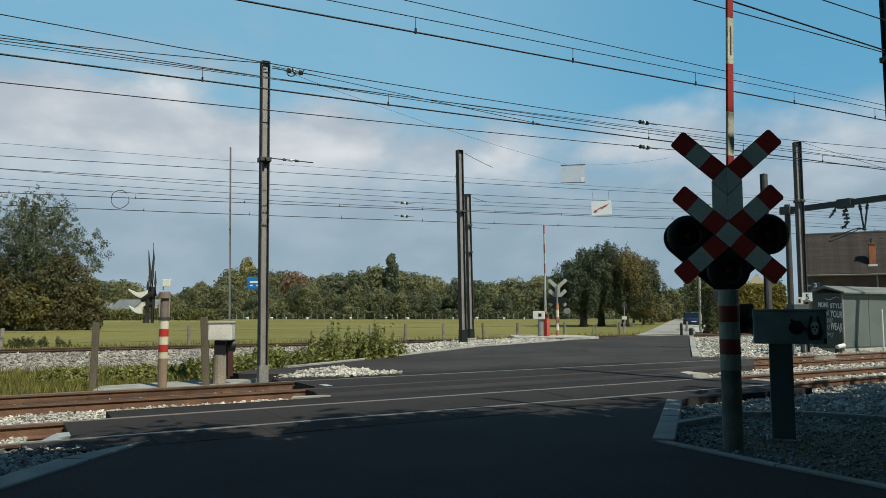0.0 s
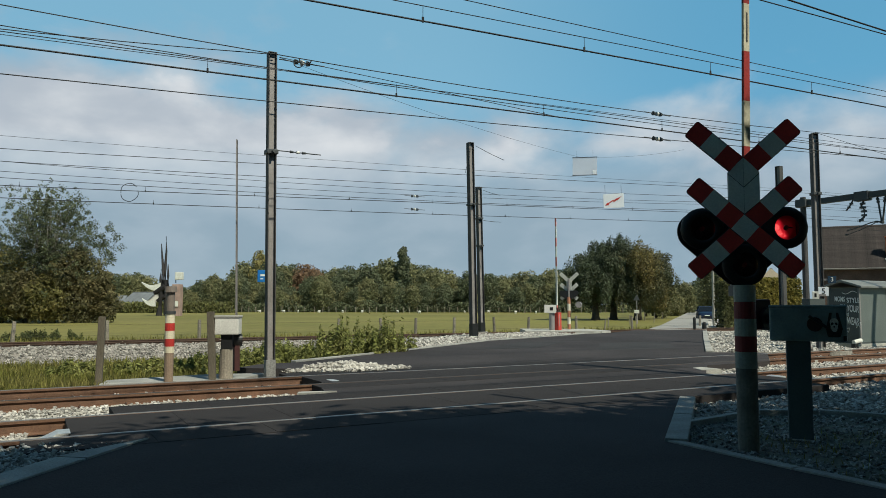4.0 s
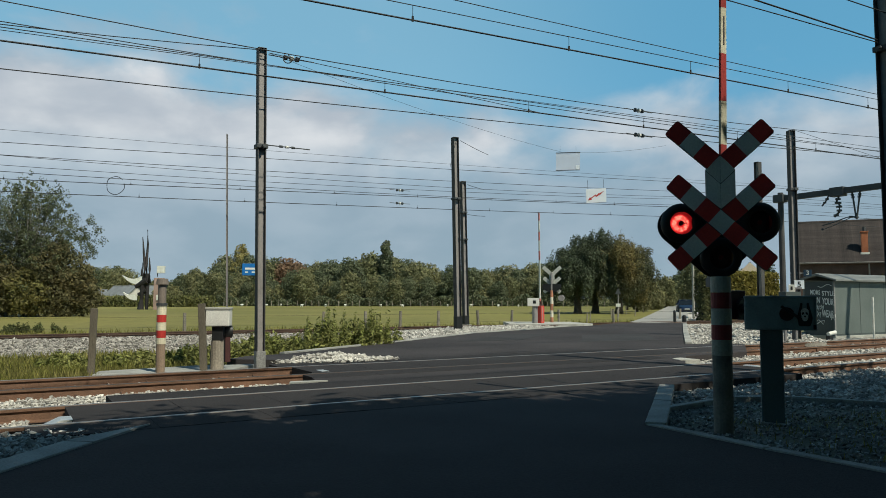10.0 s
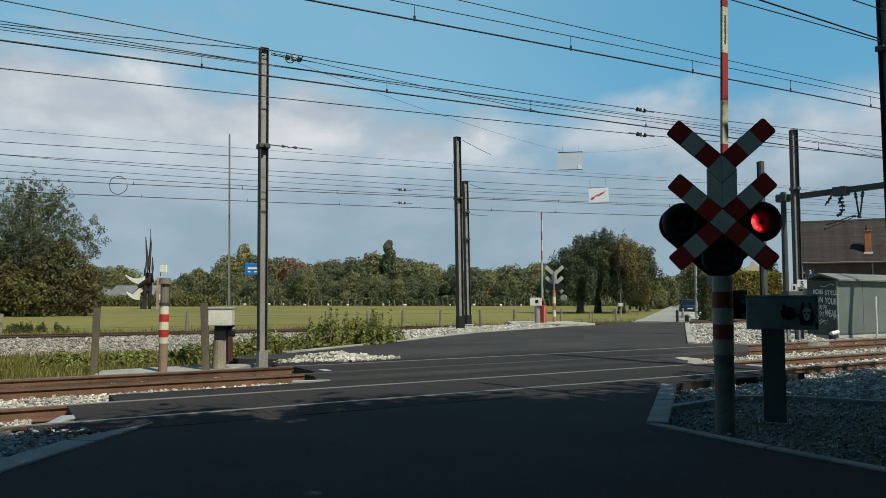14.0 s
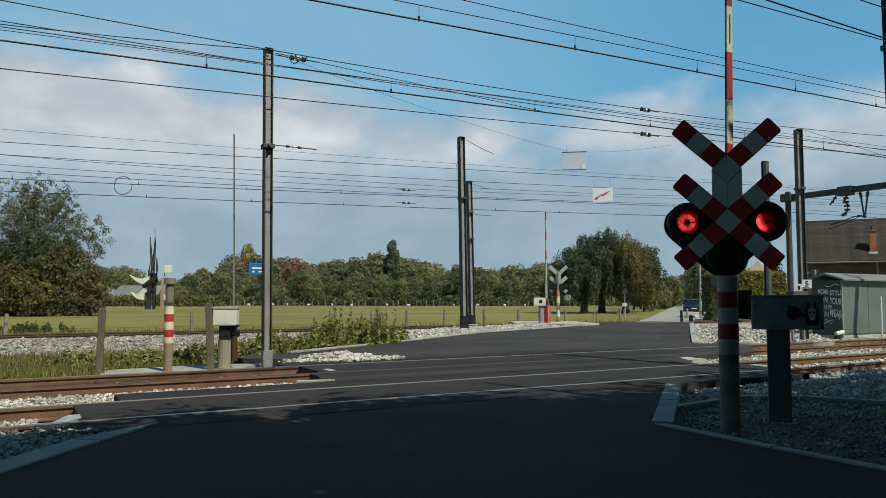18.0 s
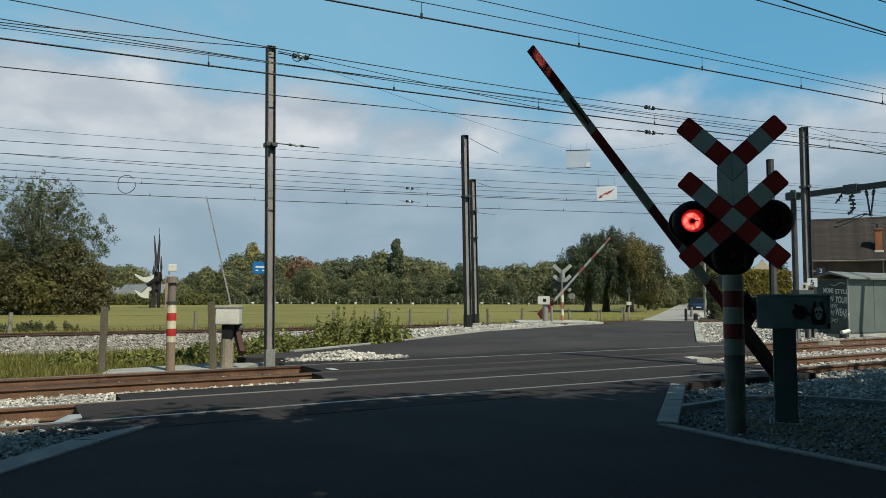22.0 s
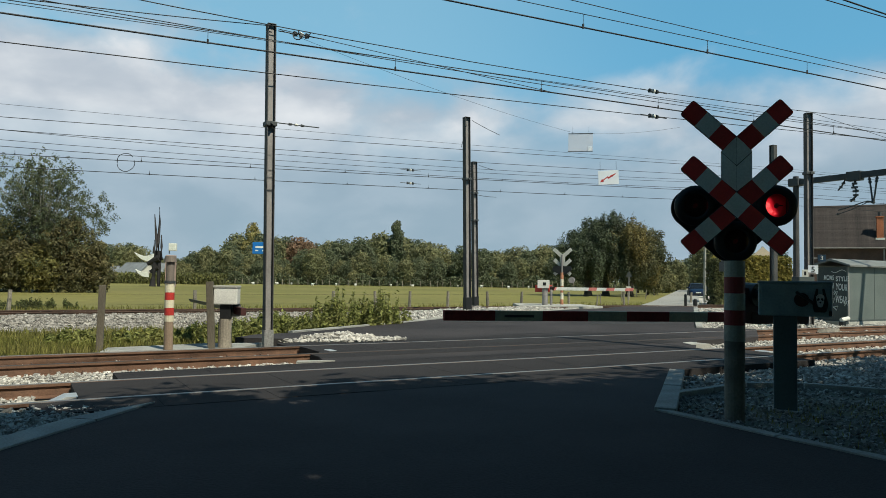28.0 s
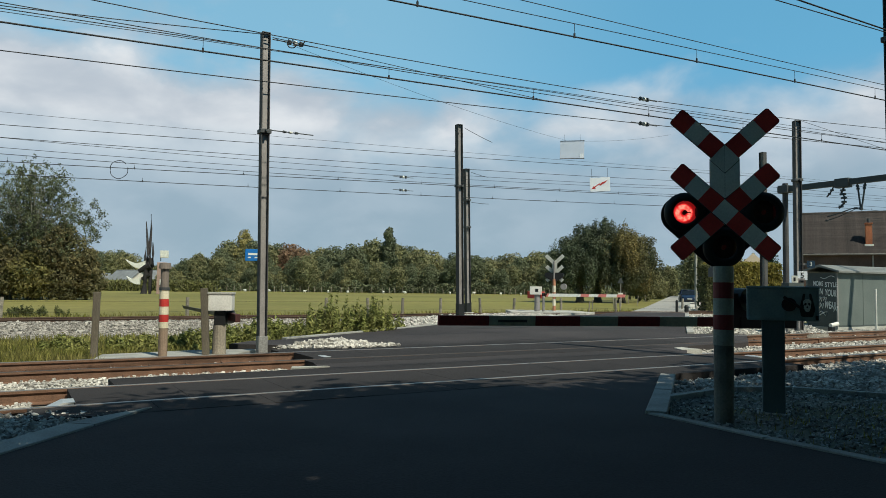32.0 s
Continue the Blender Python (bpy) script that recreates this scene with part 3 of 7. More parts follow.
def crossing_signal(m, key, label, full=True):
    t = thing("level_crossing_signal", m, label, "crossing signal", "level crossing signals")
    # banded post
    part("post", cylm((0, 0, -0.3), (0, 0, 0.745), 0.098, seg=20), mat("weathered_post", (0.20, 0.19, 0.165), 0.8, vary=0.25, scale=5, fine=40, bump=0.3, second=(0.12, 0.11, 0.095), amount=0.7), t, "weathered grey lower post", smooth=False)
    zs = (0.745, 0.905, 1.056, 1.225, 1.39, 1.555)
    for i, (z0, z1) in enumerate(zip(zs, zs[1:])):
        part("white_band" if i % 2 == 0 else "red_band", cylm((0, 0, z0), (0, 0, z1 - 0.002), 0.101, seg=20), POST_W if i % 2 == 0 else POST_R, t)
    part("upper_post", cylm((0, 0.36, 1.45), (0, 0.36, 2.72), 0.05, seg=14), STEEL, t)
    # lamp board
    c = 2.11
    board = hull_board(((-0.39, c, 0.20), (0.39, c, 0.20), (0.0, c - 0.36, 0.20)), 0.20, 0.23)
    part("backing_board", board, BLACKP, t)
    for x, z, lit, k, turn in ((-0.39, c, RED_LIT, "left", 0), (0.39, c, RED_ASIDE, "right", 7), (0.0, c - 0.36, WHITE_LIT, "white", 0)):
        lamp(t, x, z, -0.03, lit, key + k, turn=turn)
    # two crosses, one over the other
    for ang in (radians(42), radians(180 - 42)):
        cross_arm(t, c, ang, -0.095 if ang < 1.5 else -0.105)
        cross_arm(t, c + 0.565, ang, -0.095 if ang < 1.5 else -0.105, whole=False)
    bm = bmesh.new()
    slab(bm, [(-0.149, c + 0.25), (0.0, c + 0.13), (0.149, c + 0.25), (0.149, c + 0.548), (0.0, c + 0.697), (-0.149, c + 0.548)], -0.004, 0.004)
    bmesh.ops.transform(bm, matrix=Matrix.Rotation(radians(90), 4, "X"), verts=bm.verts)
    part("panel_backing", bm, DARKSTEEL, t, m=pose(0, -0.0905, 0))
    for sgn in (-1, 1):
        bm = bmesh.new()
        o = [(0.002, c + 0.14), (0.145, c + 0.26), (0.145, c + 0.53), (0.002, c + 0.395)]
        slab(bm, [(x * sgn, z) for x, z in o], -0.004, 0.004)
        bmesh.ops.transform(bm, matrix=Matrix.Rotation(radians(90), 4, "X"), verts=bm.verts)
        part("white_panel", bm, GREY_SEG, t, m=pose(0, -0.10, 0))
        bm = bmesh.new()
        o = [(0.002, c + 0.405), (0.145, c + 0.54), (0.145, c + 0.545), (0.068, c + 0.63), (0.002, c + 0.565 + 0.127)]
        slab(bm, [(x * sgn, z) for x, z in o], -0.004, 0.004)
        bmesh.ops.transform(bm, matrix=Matrix.Rotation(radians(90), 4, "X"), verts=bm.verts)
        part("white_chevron", bm, GREY_SEG, t, m=pose(0, -0.10, 0))
    part("neck_bracket", boxm(-0.06, 0.06, -0.06, 0.41, 1.45, 1.55), DARKSTEEL, t)
    for z in (c + 0.3,):
        part("bracket", boxm(-0.03, 0.03, -0.088, 0.36, z - 0.03, z + 0.03), DARKSTEEL, t)
    return t


# the near signal stands in the shade and faces the camera
crossing_signal(pose(2.91, 7.50, 0.006, 0, 0, -8), "near_", "red and white double cross with black lamps on banded post")


# ---- barriers ----
ARMS = {}
# paler red for the far boom, duller white and red for the near one
PALE_RED = mat("pale_red", (0.58, 0.19, 0.16), 0.6, vary=0.2, scale=5, fine=40)
DULL_W = mat("dull_white_paint", (0.50, 0.475, 0.37), 0.6, vary=0.2, scale=5, fine=40, second=(0.36, 0.34, 0.26), amount=0.7)
DULL_R = mat("dull_red_paint", (0.25, 0.027, 0.025), 0.7, vary=0.25, scale=5, fine=40)


def barrier(pos, heading, length, bands, key, label, weight=0.8, thick=0.13, body=None, boom_label="", plain=None, slim=False, drop=0.0, lean=0.0):
    """A barrier machine on its pedestal; the boom turns about the pivot, hangs drop below it, and carries its counterweight."""
    x, y, z = pos
    t = thing("level_crossing_barrier", pose(x, y, 0, 0, 0, heading), label, "barrier", "level crossing barriers")
    boom = part("boom", boxm(0.0, 0.3, -0.03, 0.03, -thick * 0.55 - drop, thick * 0.55 - drop, bevel=0.008), ORANGE, t, boom_label or "red and white striped boom", m=pose(0, 0, z))
    l0 = 0.28
    for i, l1 in enumerate(bands):
        f0, f1 = 1 - 0.18 * l0 / length, 1 - 0.18 * l1 / length
        bm = bmesh.new()
        prof = ((-0.13, -0.48), (0.13, -0.48), (0.17, -0.44), (0.17, 0.44), (0.13, 0.48), (-0.13, 0.48), (-0.17, 0.44), (-0.17, -0.44)) if slim else ((-0.38, -0.5), (-0.14, -0.5), (0.38, 0.5), (0.14, 0.5))
        rings = [[bm.verts.new((l, y1 * thick * f, z1 * thick * f - drop)) for y1, z1 in prof] for l, f in ((l0, f0), (l1, f1))]
        n = len(prof)
        for k in range(n):
            bm.faces.new((rings[0][k], rings[0][(k + 1) % n], rings[1][(k + 1) % n], rings[1][k]))
        bm.faces.new(rings[0])
        bm.faces.new(rings[1][::-1])
        bmesh.ops.recalc_face_normals(bm, faces=bm.faces)
        red = (len(bands) - i) % 2 == 1
        if plain:
            part("boom_section", bm, plain, boom)
        else:
            part("red_stripe" if red else "white_stripe", bm, (DULL_R if red else DULL_W) if slim else (PALE_RED if red else WHITEP), boom)
        l0 = l1
    if slim:
        part("boom_arm", boxm(-0.12, 0.22, -0.045, 0.045, -drop - 0.05, 0.07, bevel=0.015), ORANGE, boom)
        m0 = (bands[-3] + bands[-2]) / 2
        for side in (-1, 1):
            part("worn_slot", boxm(m0 - 0.17, m0 + 0.17, side * 0.0165 * thick / 0.118 - 0.004, side * 0.0165 * thick / 0.118 + 0.004, -drop - 0.014, -drop + 0.010), NEAR_BLACK_STEEL, boom, "dark worn streak")
    half = 0.18 if key == "far" else 0.075
    part("counterweight", boxm(-weight, 0.05, -half * 0.7, half * 0.7, -half - drop, half - drop, bevel=0.012), mat("faded_red_paint", (0.45, 0.06, 0.045), 0.6, vary=0.2, scale=4, fine=30) if key == "far" else ORANGE, boom, "dark red counterweight bar")
    part("hub", cylm((0, -0.09, 0), (0, 0.09, 0), 0.13, seg=20), BLACKP, boom)
    ARMS[key] = (boom, z, lean)
    if body:
        body(t)
    return t


def near_body(t):
    local = pose(3.584, 8.701, 0, 0, 0, 209.2).inverted() @ pose(3.80, 8.16, 0, 0, 0, -23)
    case = part("machine_box", boxm(-0.345, 0.385, -0.15, 0.17, 0.985, 1.345, bevel=0.022), GREYBOX, t, "grey steel machine box with a hinged lid", m=local)
    lid = part("lid", boxm(-0.35, 0.39, -0.156, 0.176, 1.335, 1.365, bevel=0.012), GREYBOX, t, m=local)
    for x in (-0.25, 0.25):
        part("lid_hinge", boxm(x - 0.05, x + 0.05, 0.17, 0.19, 1.31, 1.36), DARKSTEEL, lid)
    part("door_panel", boxm(-0.31, 0.05, -0.1555, -0.1505, 1.02, 1.32, bevel=0.002), GREYBOX, case)
    part("door_panel", boxm(0.07, 0.355, -0.1555, -0.1505, 1.02, 1.32, bevel=0.002), GREYBOX, case)
    part("pedestal", boxm(-0.19, 0.045, -0.10, 0.13, -0.3, 0.99, bevel=0.015), mat("dark_enamel", (0.085, 0.115, 0.125), 0.55, vary=0.15, scale=5, fine=50), t, "dark grey pedestal", m=local)
    part("base_plate", boxm(-0.25, 0.105, -0.16, 0.19, -0.12, -0.035, bevel=0.01), CONCRETE, t, m=local)
    part("boss", cylm((0.085, -0.20, 1.165), (0.085, -0.15, 1.165), 0.075, seg=16), mat("dark_maroon", (0.035, 0.014, 0.014), 0.7), t, m=local)
    part("grip", cylm((0.03, -0.205, 1.25), (0.20, -0.205, 1.13), 0.016, seg=8), BLACKP, t, m=local)
    part("latch", boxm(0.345, 0.375, -0.17, -0.15, 1.0, 1.05, bevel=0.005), BLACKP, t, m=local)
    st = part("sticker", hull_board(((0.225, 1.06, 0.026), (0.30, 1.06, 0.026), (0.215, 1.10, 0.022), (0.315, 1.10, 0.022)), -0.162, -0.157), BLACKP, t, "dark arched stencil round a pale oval", m=local)
    for x in (0.208, 0.322):
        part("stencil_stroke", hull_board(((x, 1.12, 0.020), (x + (0.026 if x < 0.26 else -0.026), 1.275, 0.012)), -0.162, -0.157), BLACKP, st)
    part("stencil_oval", hull_board(((0.265, 1.19, 0.040), (0.265, 1.115, 0.027)), -0.167, -0.163), mat("pale_stencil", (0.62, 0.65, 0.62), 0.7), st)
    for x in (0.248, 0.282):
        part("stencil_dot", hull_board(((x, 1.175, 0.011), (x + (-0.006 if x < 0.26 else 0.006), 1.165, 0.008)), -0.170, -0.168), BLACKP, st)
    part("stencil_dot", hull_board(((0.265, 1.14, 0.009),), -0.170, -0.168), BLACKP, st)
    part("shaft", cylm((0, 0, 1.209), (0.10, 0.48, 1.209), 0.06, seg=12), BLACKP, t)


barrier((3.584, 8.701, 1.209), 209.2, 4.126, (0.75, 1.34, 1.95, 2.467, 3.036, 3.583, 4.126), "near", "tall striped level crossing barrier with grey machine box", weight=1.0, body=near_body, slim=True, thick=0.118, drop=0.274, lean=-2.4)


def left_body(t):
    local = pose(-4.215, 14.596, 0, 0, 0, 121.7).inverted() @ pose(-4.33, 14.36, 0, 0, 0, 6)
    part("machine_box", boxm(-0.20, 0.25, -0.17, 0.17, 0.78, 1.12, bevel=0.02), mat("pale_enamel", (0.62, 0.60, 0.56), 0.55, vary=0.15, scale=5, fine=40), t, "pale grey machine box", m=local)
    part("lid", boxm(-0.212, 0.262, -0.185, 0.185, 1.10, 1.145, bevel=0.012), CONCRETE, t, m=local)
    part("neck", boxm(-0.09, 0.12, -0.1, 0.1, 0.5, 0.78, bevel=0.01), BLACKP, t, m=local)
    part("pedestal", cylm((0.0, 0, -0.35), (0.0, 0, 0.5), 0.14, 0.12, seg=14), mat("brown_post", (0.26, 0.225, 0.18), 0.9, vary=0.25, scale=4, fine=30, bump=0.4), t, m=local)


barrier((-4.215, 14.596, 0.66), 121.7, 4.04, (0.8, 1.5, 2.2, 2.8, 3.4, 4.04), "left", "thin grey barrier boom with a pale machine box beside the masts", weight=0.6, thick=0.092, body=left_body, boom_label="thin dark grey boom", plain=mat("dark_alloy", (0.17, 0.155, 0.15), 0.7, 0.1, vary=0.25, scale=3, fine=30))


def far_body(t):
    local = pose(5.3, 38.05, 0, 0, 0, -46.3).inverted() @ pose(4.93, 38.0, 0, 0, 0, -10)
    part("machine_box", boxm(-0.28, 0.32, -0.2, 0.2, 0.92, 1.34, bevel=0.02), mat("pale_enamel", (0.62, 0.60, 0.56), 0.55), t, "pale grey machine box", m=local)
    part("pedestal", cylm((0.1, 0, -0.4), (0.1, 0, 0.95), 0.15, seg=14), STEEL, t, m=local)
    part("sticker", boxm(0.0, 0.16, -0.21, -0.2, 1.06, 1.22), BLACKP, t, m=local)
    part("bearing_post", cylm((0.42, 0.0, -0.3), (0.42, 0.0, 0.85), 0.07, seg=10), STEEL, t, m=local)


barrier((5.3, 38.05, 0.90), -46.3, 4.92, (0.42, 2.42, 2.9, 3.45, 3.9, 4.5, 4.92), "far", "red and white level crossing barrier beyond the far line", weight=0.9, thick=0.165, body=far_body)


def far_signal():
    t = thing("level_crossing_signal", pose(6.12, 39.4, 0, 0, 0, 180 - 20), "white double cross on a banded post seen from behind", "crossing signal", "level crossing signals")
    for i in range(6):
        part("cream_band" if i % 2 == 0 else "red_band", cylm((0, 0, -0.4 + i * 0.36), (0, 0, -0.04 + i * 0.36), 0.085, seg=14), mat("dirty_cream", (0.62, 0.58, 0.47), 0.7, vary=0.2) if i % 2 == 0 else mat("orange_red_band", (0.38, 0.17, 0.10), 0.7, vary=0.2), t)
    part("upper_post", cylm((0, 0, 1.76), (0, 0, 2.7), 0.06, seg=10), STEEL, t)
    back = mat("bare_alloy_back", (0.50, 0.50, 0.46), 0.6, 0.2, vary=0.15)
    for ang in (42, 138):
        part("cross_arm", boxm(-0.6, 0.6, -0.01, 0.01, -0.095, 0.095), back, t, m=pose(0, -0.1 if ang < 90 else -0.125, 2.05) @ Matrix.Rotation(-radians(ang), 4, "Y"))
        part("cross_arm", boxm(0.0, 0.64, -0.01, 0.01, -0.095, 0.095), back, t, m=pose(0, -0.1 if ang < 90 else -0.125, 2.6) @ Matrix.Rotation(-radians(ang), 4, "Y"))
    part("white_panel", boxm(-0.14, 0.14, -0.11, -0.09, 2.15, 2.62), back, t)
    part("backing_board", hull_board(((-0.36, 1.95, 0.15), (0.36, 1.95, 0.15), (0, 1.72, 0.13)), -0.03, 0.03), BLACKP, t)
    part("lamp_case", cylm((-0.55, 0.03, 1.35), (-0.55, 0.25, 1.35), 0.16, seg=14), STEEL, t)


far_signal()


# ---- trees and hedges ----
rng = np.random.default_rng(7)


def leaf_cloud(name, lobes, count, size, material, shell=0.55, droop=0.0, outward=1.1):
    """Many small leaf blades spread over and inside the lobes (x, y, z, rx, ry, rz)."""
    lobes = np.array(lobes, float)
    wgt = (lobes[:, 3] * lobes[:, 4] * lobes[:, 5]) ** (2 / 3)
    which = rng.choice(len(lobes), count, p=wgt / wgt.sum())
    d = rng.normal(size=(count, 3))
    d /= np.linalg.norm(d, axis=1)[:, None]
    r = shell + (1.08 - shell) * rng.random(count) ** 0.7
    lump = 1 + 0.22 * np.sin(d[:, 0] * 5 + which) * np.sin(d[:, 1] * 5 + which * 2.1) + 0.12 * np.sin(d[:, 2] * 9 + which)
    c = lobes[which, :3] + d * (r * lump)[:, None] * lobes[which, 3:]
    # blades lie roughly along the surface of their clump
    face = d * outward + rng.normal(size=(count, 3)) * 0.6
    a = rng.normal(size=(count, 3))
    a[:, 2] -= droop * 2
    a = np.cross(face, np.cross(a, face))
    a /= np.linalg.norm(a, axis=1)[:, None]
    b = np.cross(a, face)
    b /= np.linalg.norm(b, axis=1)[:, None]
    sz = size * (0.6 + 0.8 * rng.random(count))[:, None]
    v = np.stack([c - a * sz, c - b * sz * 0.42, c + a * sz, c + b * sz * 0.42], 1).reshape(-1, 3)
    f = np.arange(count * 4).reshape(-1, 4)
    me = bpy.data.meshes.new(name)
    me.from_pydata(v.tolist(), [], f.tolist())
    me.materials.append(material)
    return me


def trunk_mesh(h, r, tips, lean=0.0, bark=None):
    bm = bmesh.new()
    tube(bm, [(lean * h * (i / 5) ** 2 + 0.03 * math.sin(i * 2.1), 0.03 * math.cos(i * 1.7), h * i / 5 - (0.2 if i == 0 else 0)) for i in range(6)], [r * (1.35 if i == 0 else 1 - 0.11 * i) for i in range(6)], seg=9)
    for k, (x, y, z) in enumerate(tips):
        b = Vector((lean * h * 0.6, 0, h * (0.45 + 0.5 * (k % 4) / 4)))
        e = Vector((x, y, z))
        mid = (b + e) / 2 + Vector((0, 0, -0.10 * (e - b).length + 0.3))
        q = 0.42 if k < 10 else 0.2
        tube(bm, [b, mid, e], [r * q, r * q * 0.6, r * 0.05], seg=6)
    return mesh_of("trunk", bm, bark or BARK, True)


def tree(m, lobes, count, size, leaf, h, r, label, name="tree", group="", tips=None, shell=0.55, lean=0.0, bark=None, droop=0.0):
    t = thing(name, m, label, "tree", group)
    tr = new("trunk", trunk_mesh(h, r, tips if tips is not None else [l[:3] for l in lobes][:9], lean, bark))
    tr.parent = t
    cr = new("crown", leaf_cloud("crown", lobes, count, size, leaf, shell, droop))
    cr.parent = t
    return t


def round_lobes(n, w, z0, z1, seed, tall=1.0):
    g = np.random.default_rng(seed)
    out = []
    for i in range(n):
        f = (i + 0.5) / n
        zz = z0 + (z1 - z0) * f
        k = math.sin(math.pi * min(0.98, 0.18 + 0.75 * f)) ** 0.8
        a = i * 2.4 + g.uniform(-0.4, 0.4)
        q = w * k * 0.55 * g.uniform(0.4, 1.0)
        rr = w * g.uniform(0.30, 0.5) * (0.55 + 0.5 * k)
        out.append((q * math.cos(a), q * math.sin(a), zz, rr, rr, rr * tall * g.uniform(0.8, 1.15)))
    return out


# far belt of trees behind the meadow: a few kinds, repeated
# distance haze is mixed into these greyer, bluer leaf colours
FAR_D = mat("far_leaf_dark", (0.108, 0.126, 0.068), 0.7, vary=0.3, scale=0.3, fine=2, island=0.35, second=(0.150, 0.158, 0.086), amount=0.6, thin=0.25)
FAR_G = mat("far_leaf_green", (0.160, 0.166, 0.075), 0.7, vary=0.3, scale=0.3, fine=2, island=0.35, second=(0.217, 0.200, 0.098), amount=0.6, thin=0.25)
FAR_R = mat("far_leaf_russet", (0.243, 0.145, 0.088), 0.7, vary=0.3, scale=0.3, fine=2, island=0.35, second=(0.189, 0.150, 0.088), amount=0.7, thin=0.25)
FAR_Y = mat("far_leaf_yellow", (0.306, 0.264, 0.097), 0.7, vary=0.3, scale=0.3, fine=2, island=0.35, thin=0.25)
FAR_O = mat("far_leaf_olive", (0.215, 0.205, 0.090), 0.7, vary=0.3, scale=0.3, fine=2, island=0.35, second=(0.158, 0.155, 0.085), amount=0.8, thin=0.25)
KINDS = []
for k, (leaf, w, h, tall) in enumerate(((FAR_D, 4.2, 9.5, 1.0), (FAR_G, 4.0, 8.5, 1.0), (FAR_R, 3.6, 9.0, 1.0), (FAR_Y, 2.6, 12.5, 1.5), (FAR_D, 2.0, 13.0, 1.5), (FAR_O, 3.4, 5.5, 0.9), (FAR_O, 5.0, 8.0, 0.9))):
    names = ("dark green", "green", "russet brown autumn", "yellowing slender", "dark slender", "low olive", "broad olive green")
    KINDS.append(tree(pose(0, -60 - 12 * k, -0.3), round_lobes(15, w, h * 0.10, h * 0.9, 20 + k, tall), 8500, 0.23, leaf, h * 0.6, 0.25, names[k] + " tree in the belt beyond the meadow", group="trees beyond the meadow", shell=0.78))


def plant(kind, x, y, s, turn, sz=1.0):
    ob = copy_thing(KINDS[kind], Matrix.LocRotScale((x, y, -0.45), Euler((0, 0, turn)), (s, s, s * sz)))
    ob.scale = (s, s, s * sz)
    return ob


g = np.random.default_rng(5)
# (bearing as x over y, height, kind) along the belt
BELT = [(-.372, 5.6, 0), (-.352, 6.5, 1), (-.335, 7.5, 6), (-.318, 7, 1), (-.30, 9, 0), (-.288, 12, 1), (-.268, 15.5, 3), (-.255, 11, 0), (-.238, 10.5, 1), (-.222, 11, 0), (-.205, 11.5, 2), (-.19, 10, 2),
        (-.176, 10, 0), (-.162, 10.3, 1), (-.148, 10.5, 0), (-.134, 9.8, 1), (-.12, 10.2, 0), (-.106, 10.5, 6), (-.092, 11.5, 1), (-.071, 15.0, 4), (-.078, 11.8, 0), (-.06, 11.8, 1), (-.045, 11, 0), (-.03, 10, 1), (-.014, 9, 6),
        (.002, 8, 0), (.018, 7.6, 1), (.034, 8, 6), (.05, 8.4, 0), (.066, 8.8, 1), (.082, 8.6, 0), (.098, 8.4, 6), (.114, 9.0, 0), (.13, 9.2, 1), (.146, 9.4, 0), (.162, 9, 6), (.27, 7.2, 0), (.285, 6.5, 1), (.30, 6.0, 0), (.345, 8, 6), (.365, 9, 0), (.40, 9, 1)]
base_h = (9.5, 8.5, 9.0, 12.5, 13.0, 5.5, 8.0)
for b, h, k in BELT:
    y = 182 + g.uniform(-9, 12)
    s = (h - 0.3) * 1.12 / base_h[k]
    plant(k, b * y, y, s * g.uniform(0.95, 1.05), g.uniform(0, 6.28))
for i in range(62):
    b = -.375 + i * .0088
    y = 166 + g.uniform(-4, 4)
    plant((5, 1, 5, 0, 5, 1, 0)[i % 7], b * y, y, g.uniform(0.62, 1.0), g.uniform(0, 6.28), g.uniform(0.8, 1.1))
for i in range(14):
    b = -.50 + i * .0105
    y = 262 + g.uniform(-10, 10)
    plant((0, 6, 1)[i % 3], b * y, y, g.uniform(1.35, 1.75) * (0.55 if i > 7 else 0.9), g.uniform(0, 6.28))
for i, (b, y, s) in enumerate(((.312, 128, 0.68), (.298, 118, 0.62), (.327, 150, 0.7), (.355, 118, 1.0), (.372, 100, 0.9), (.322, 230, 1.1), (.338, 210, 1.1), (.39, 95, 0.9))):
    plant((1, 5, 0, 1)[i % 4], b * y, y, s, i * 1.3)
for k in KINDS:
    for o in list(k.children_recursive) + [k]:
        bpy.data.objects.remove(o)

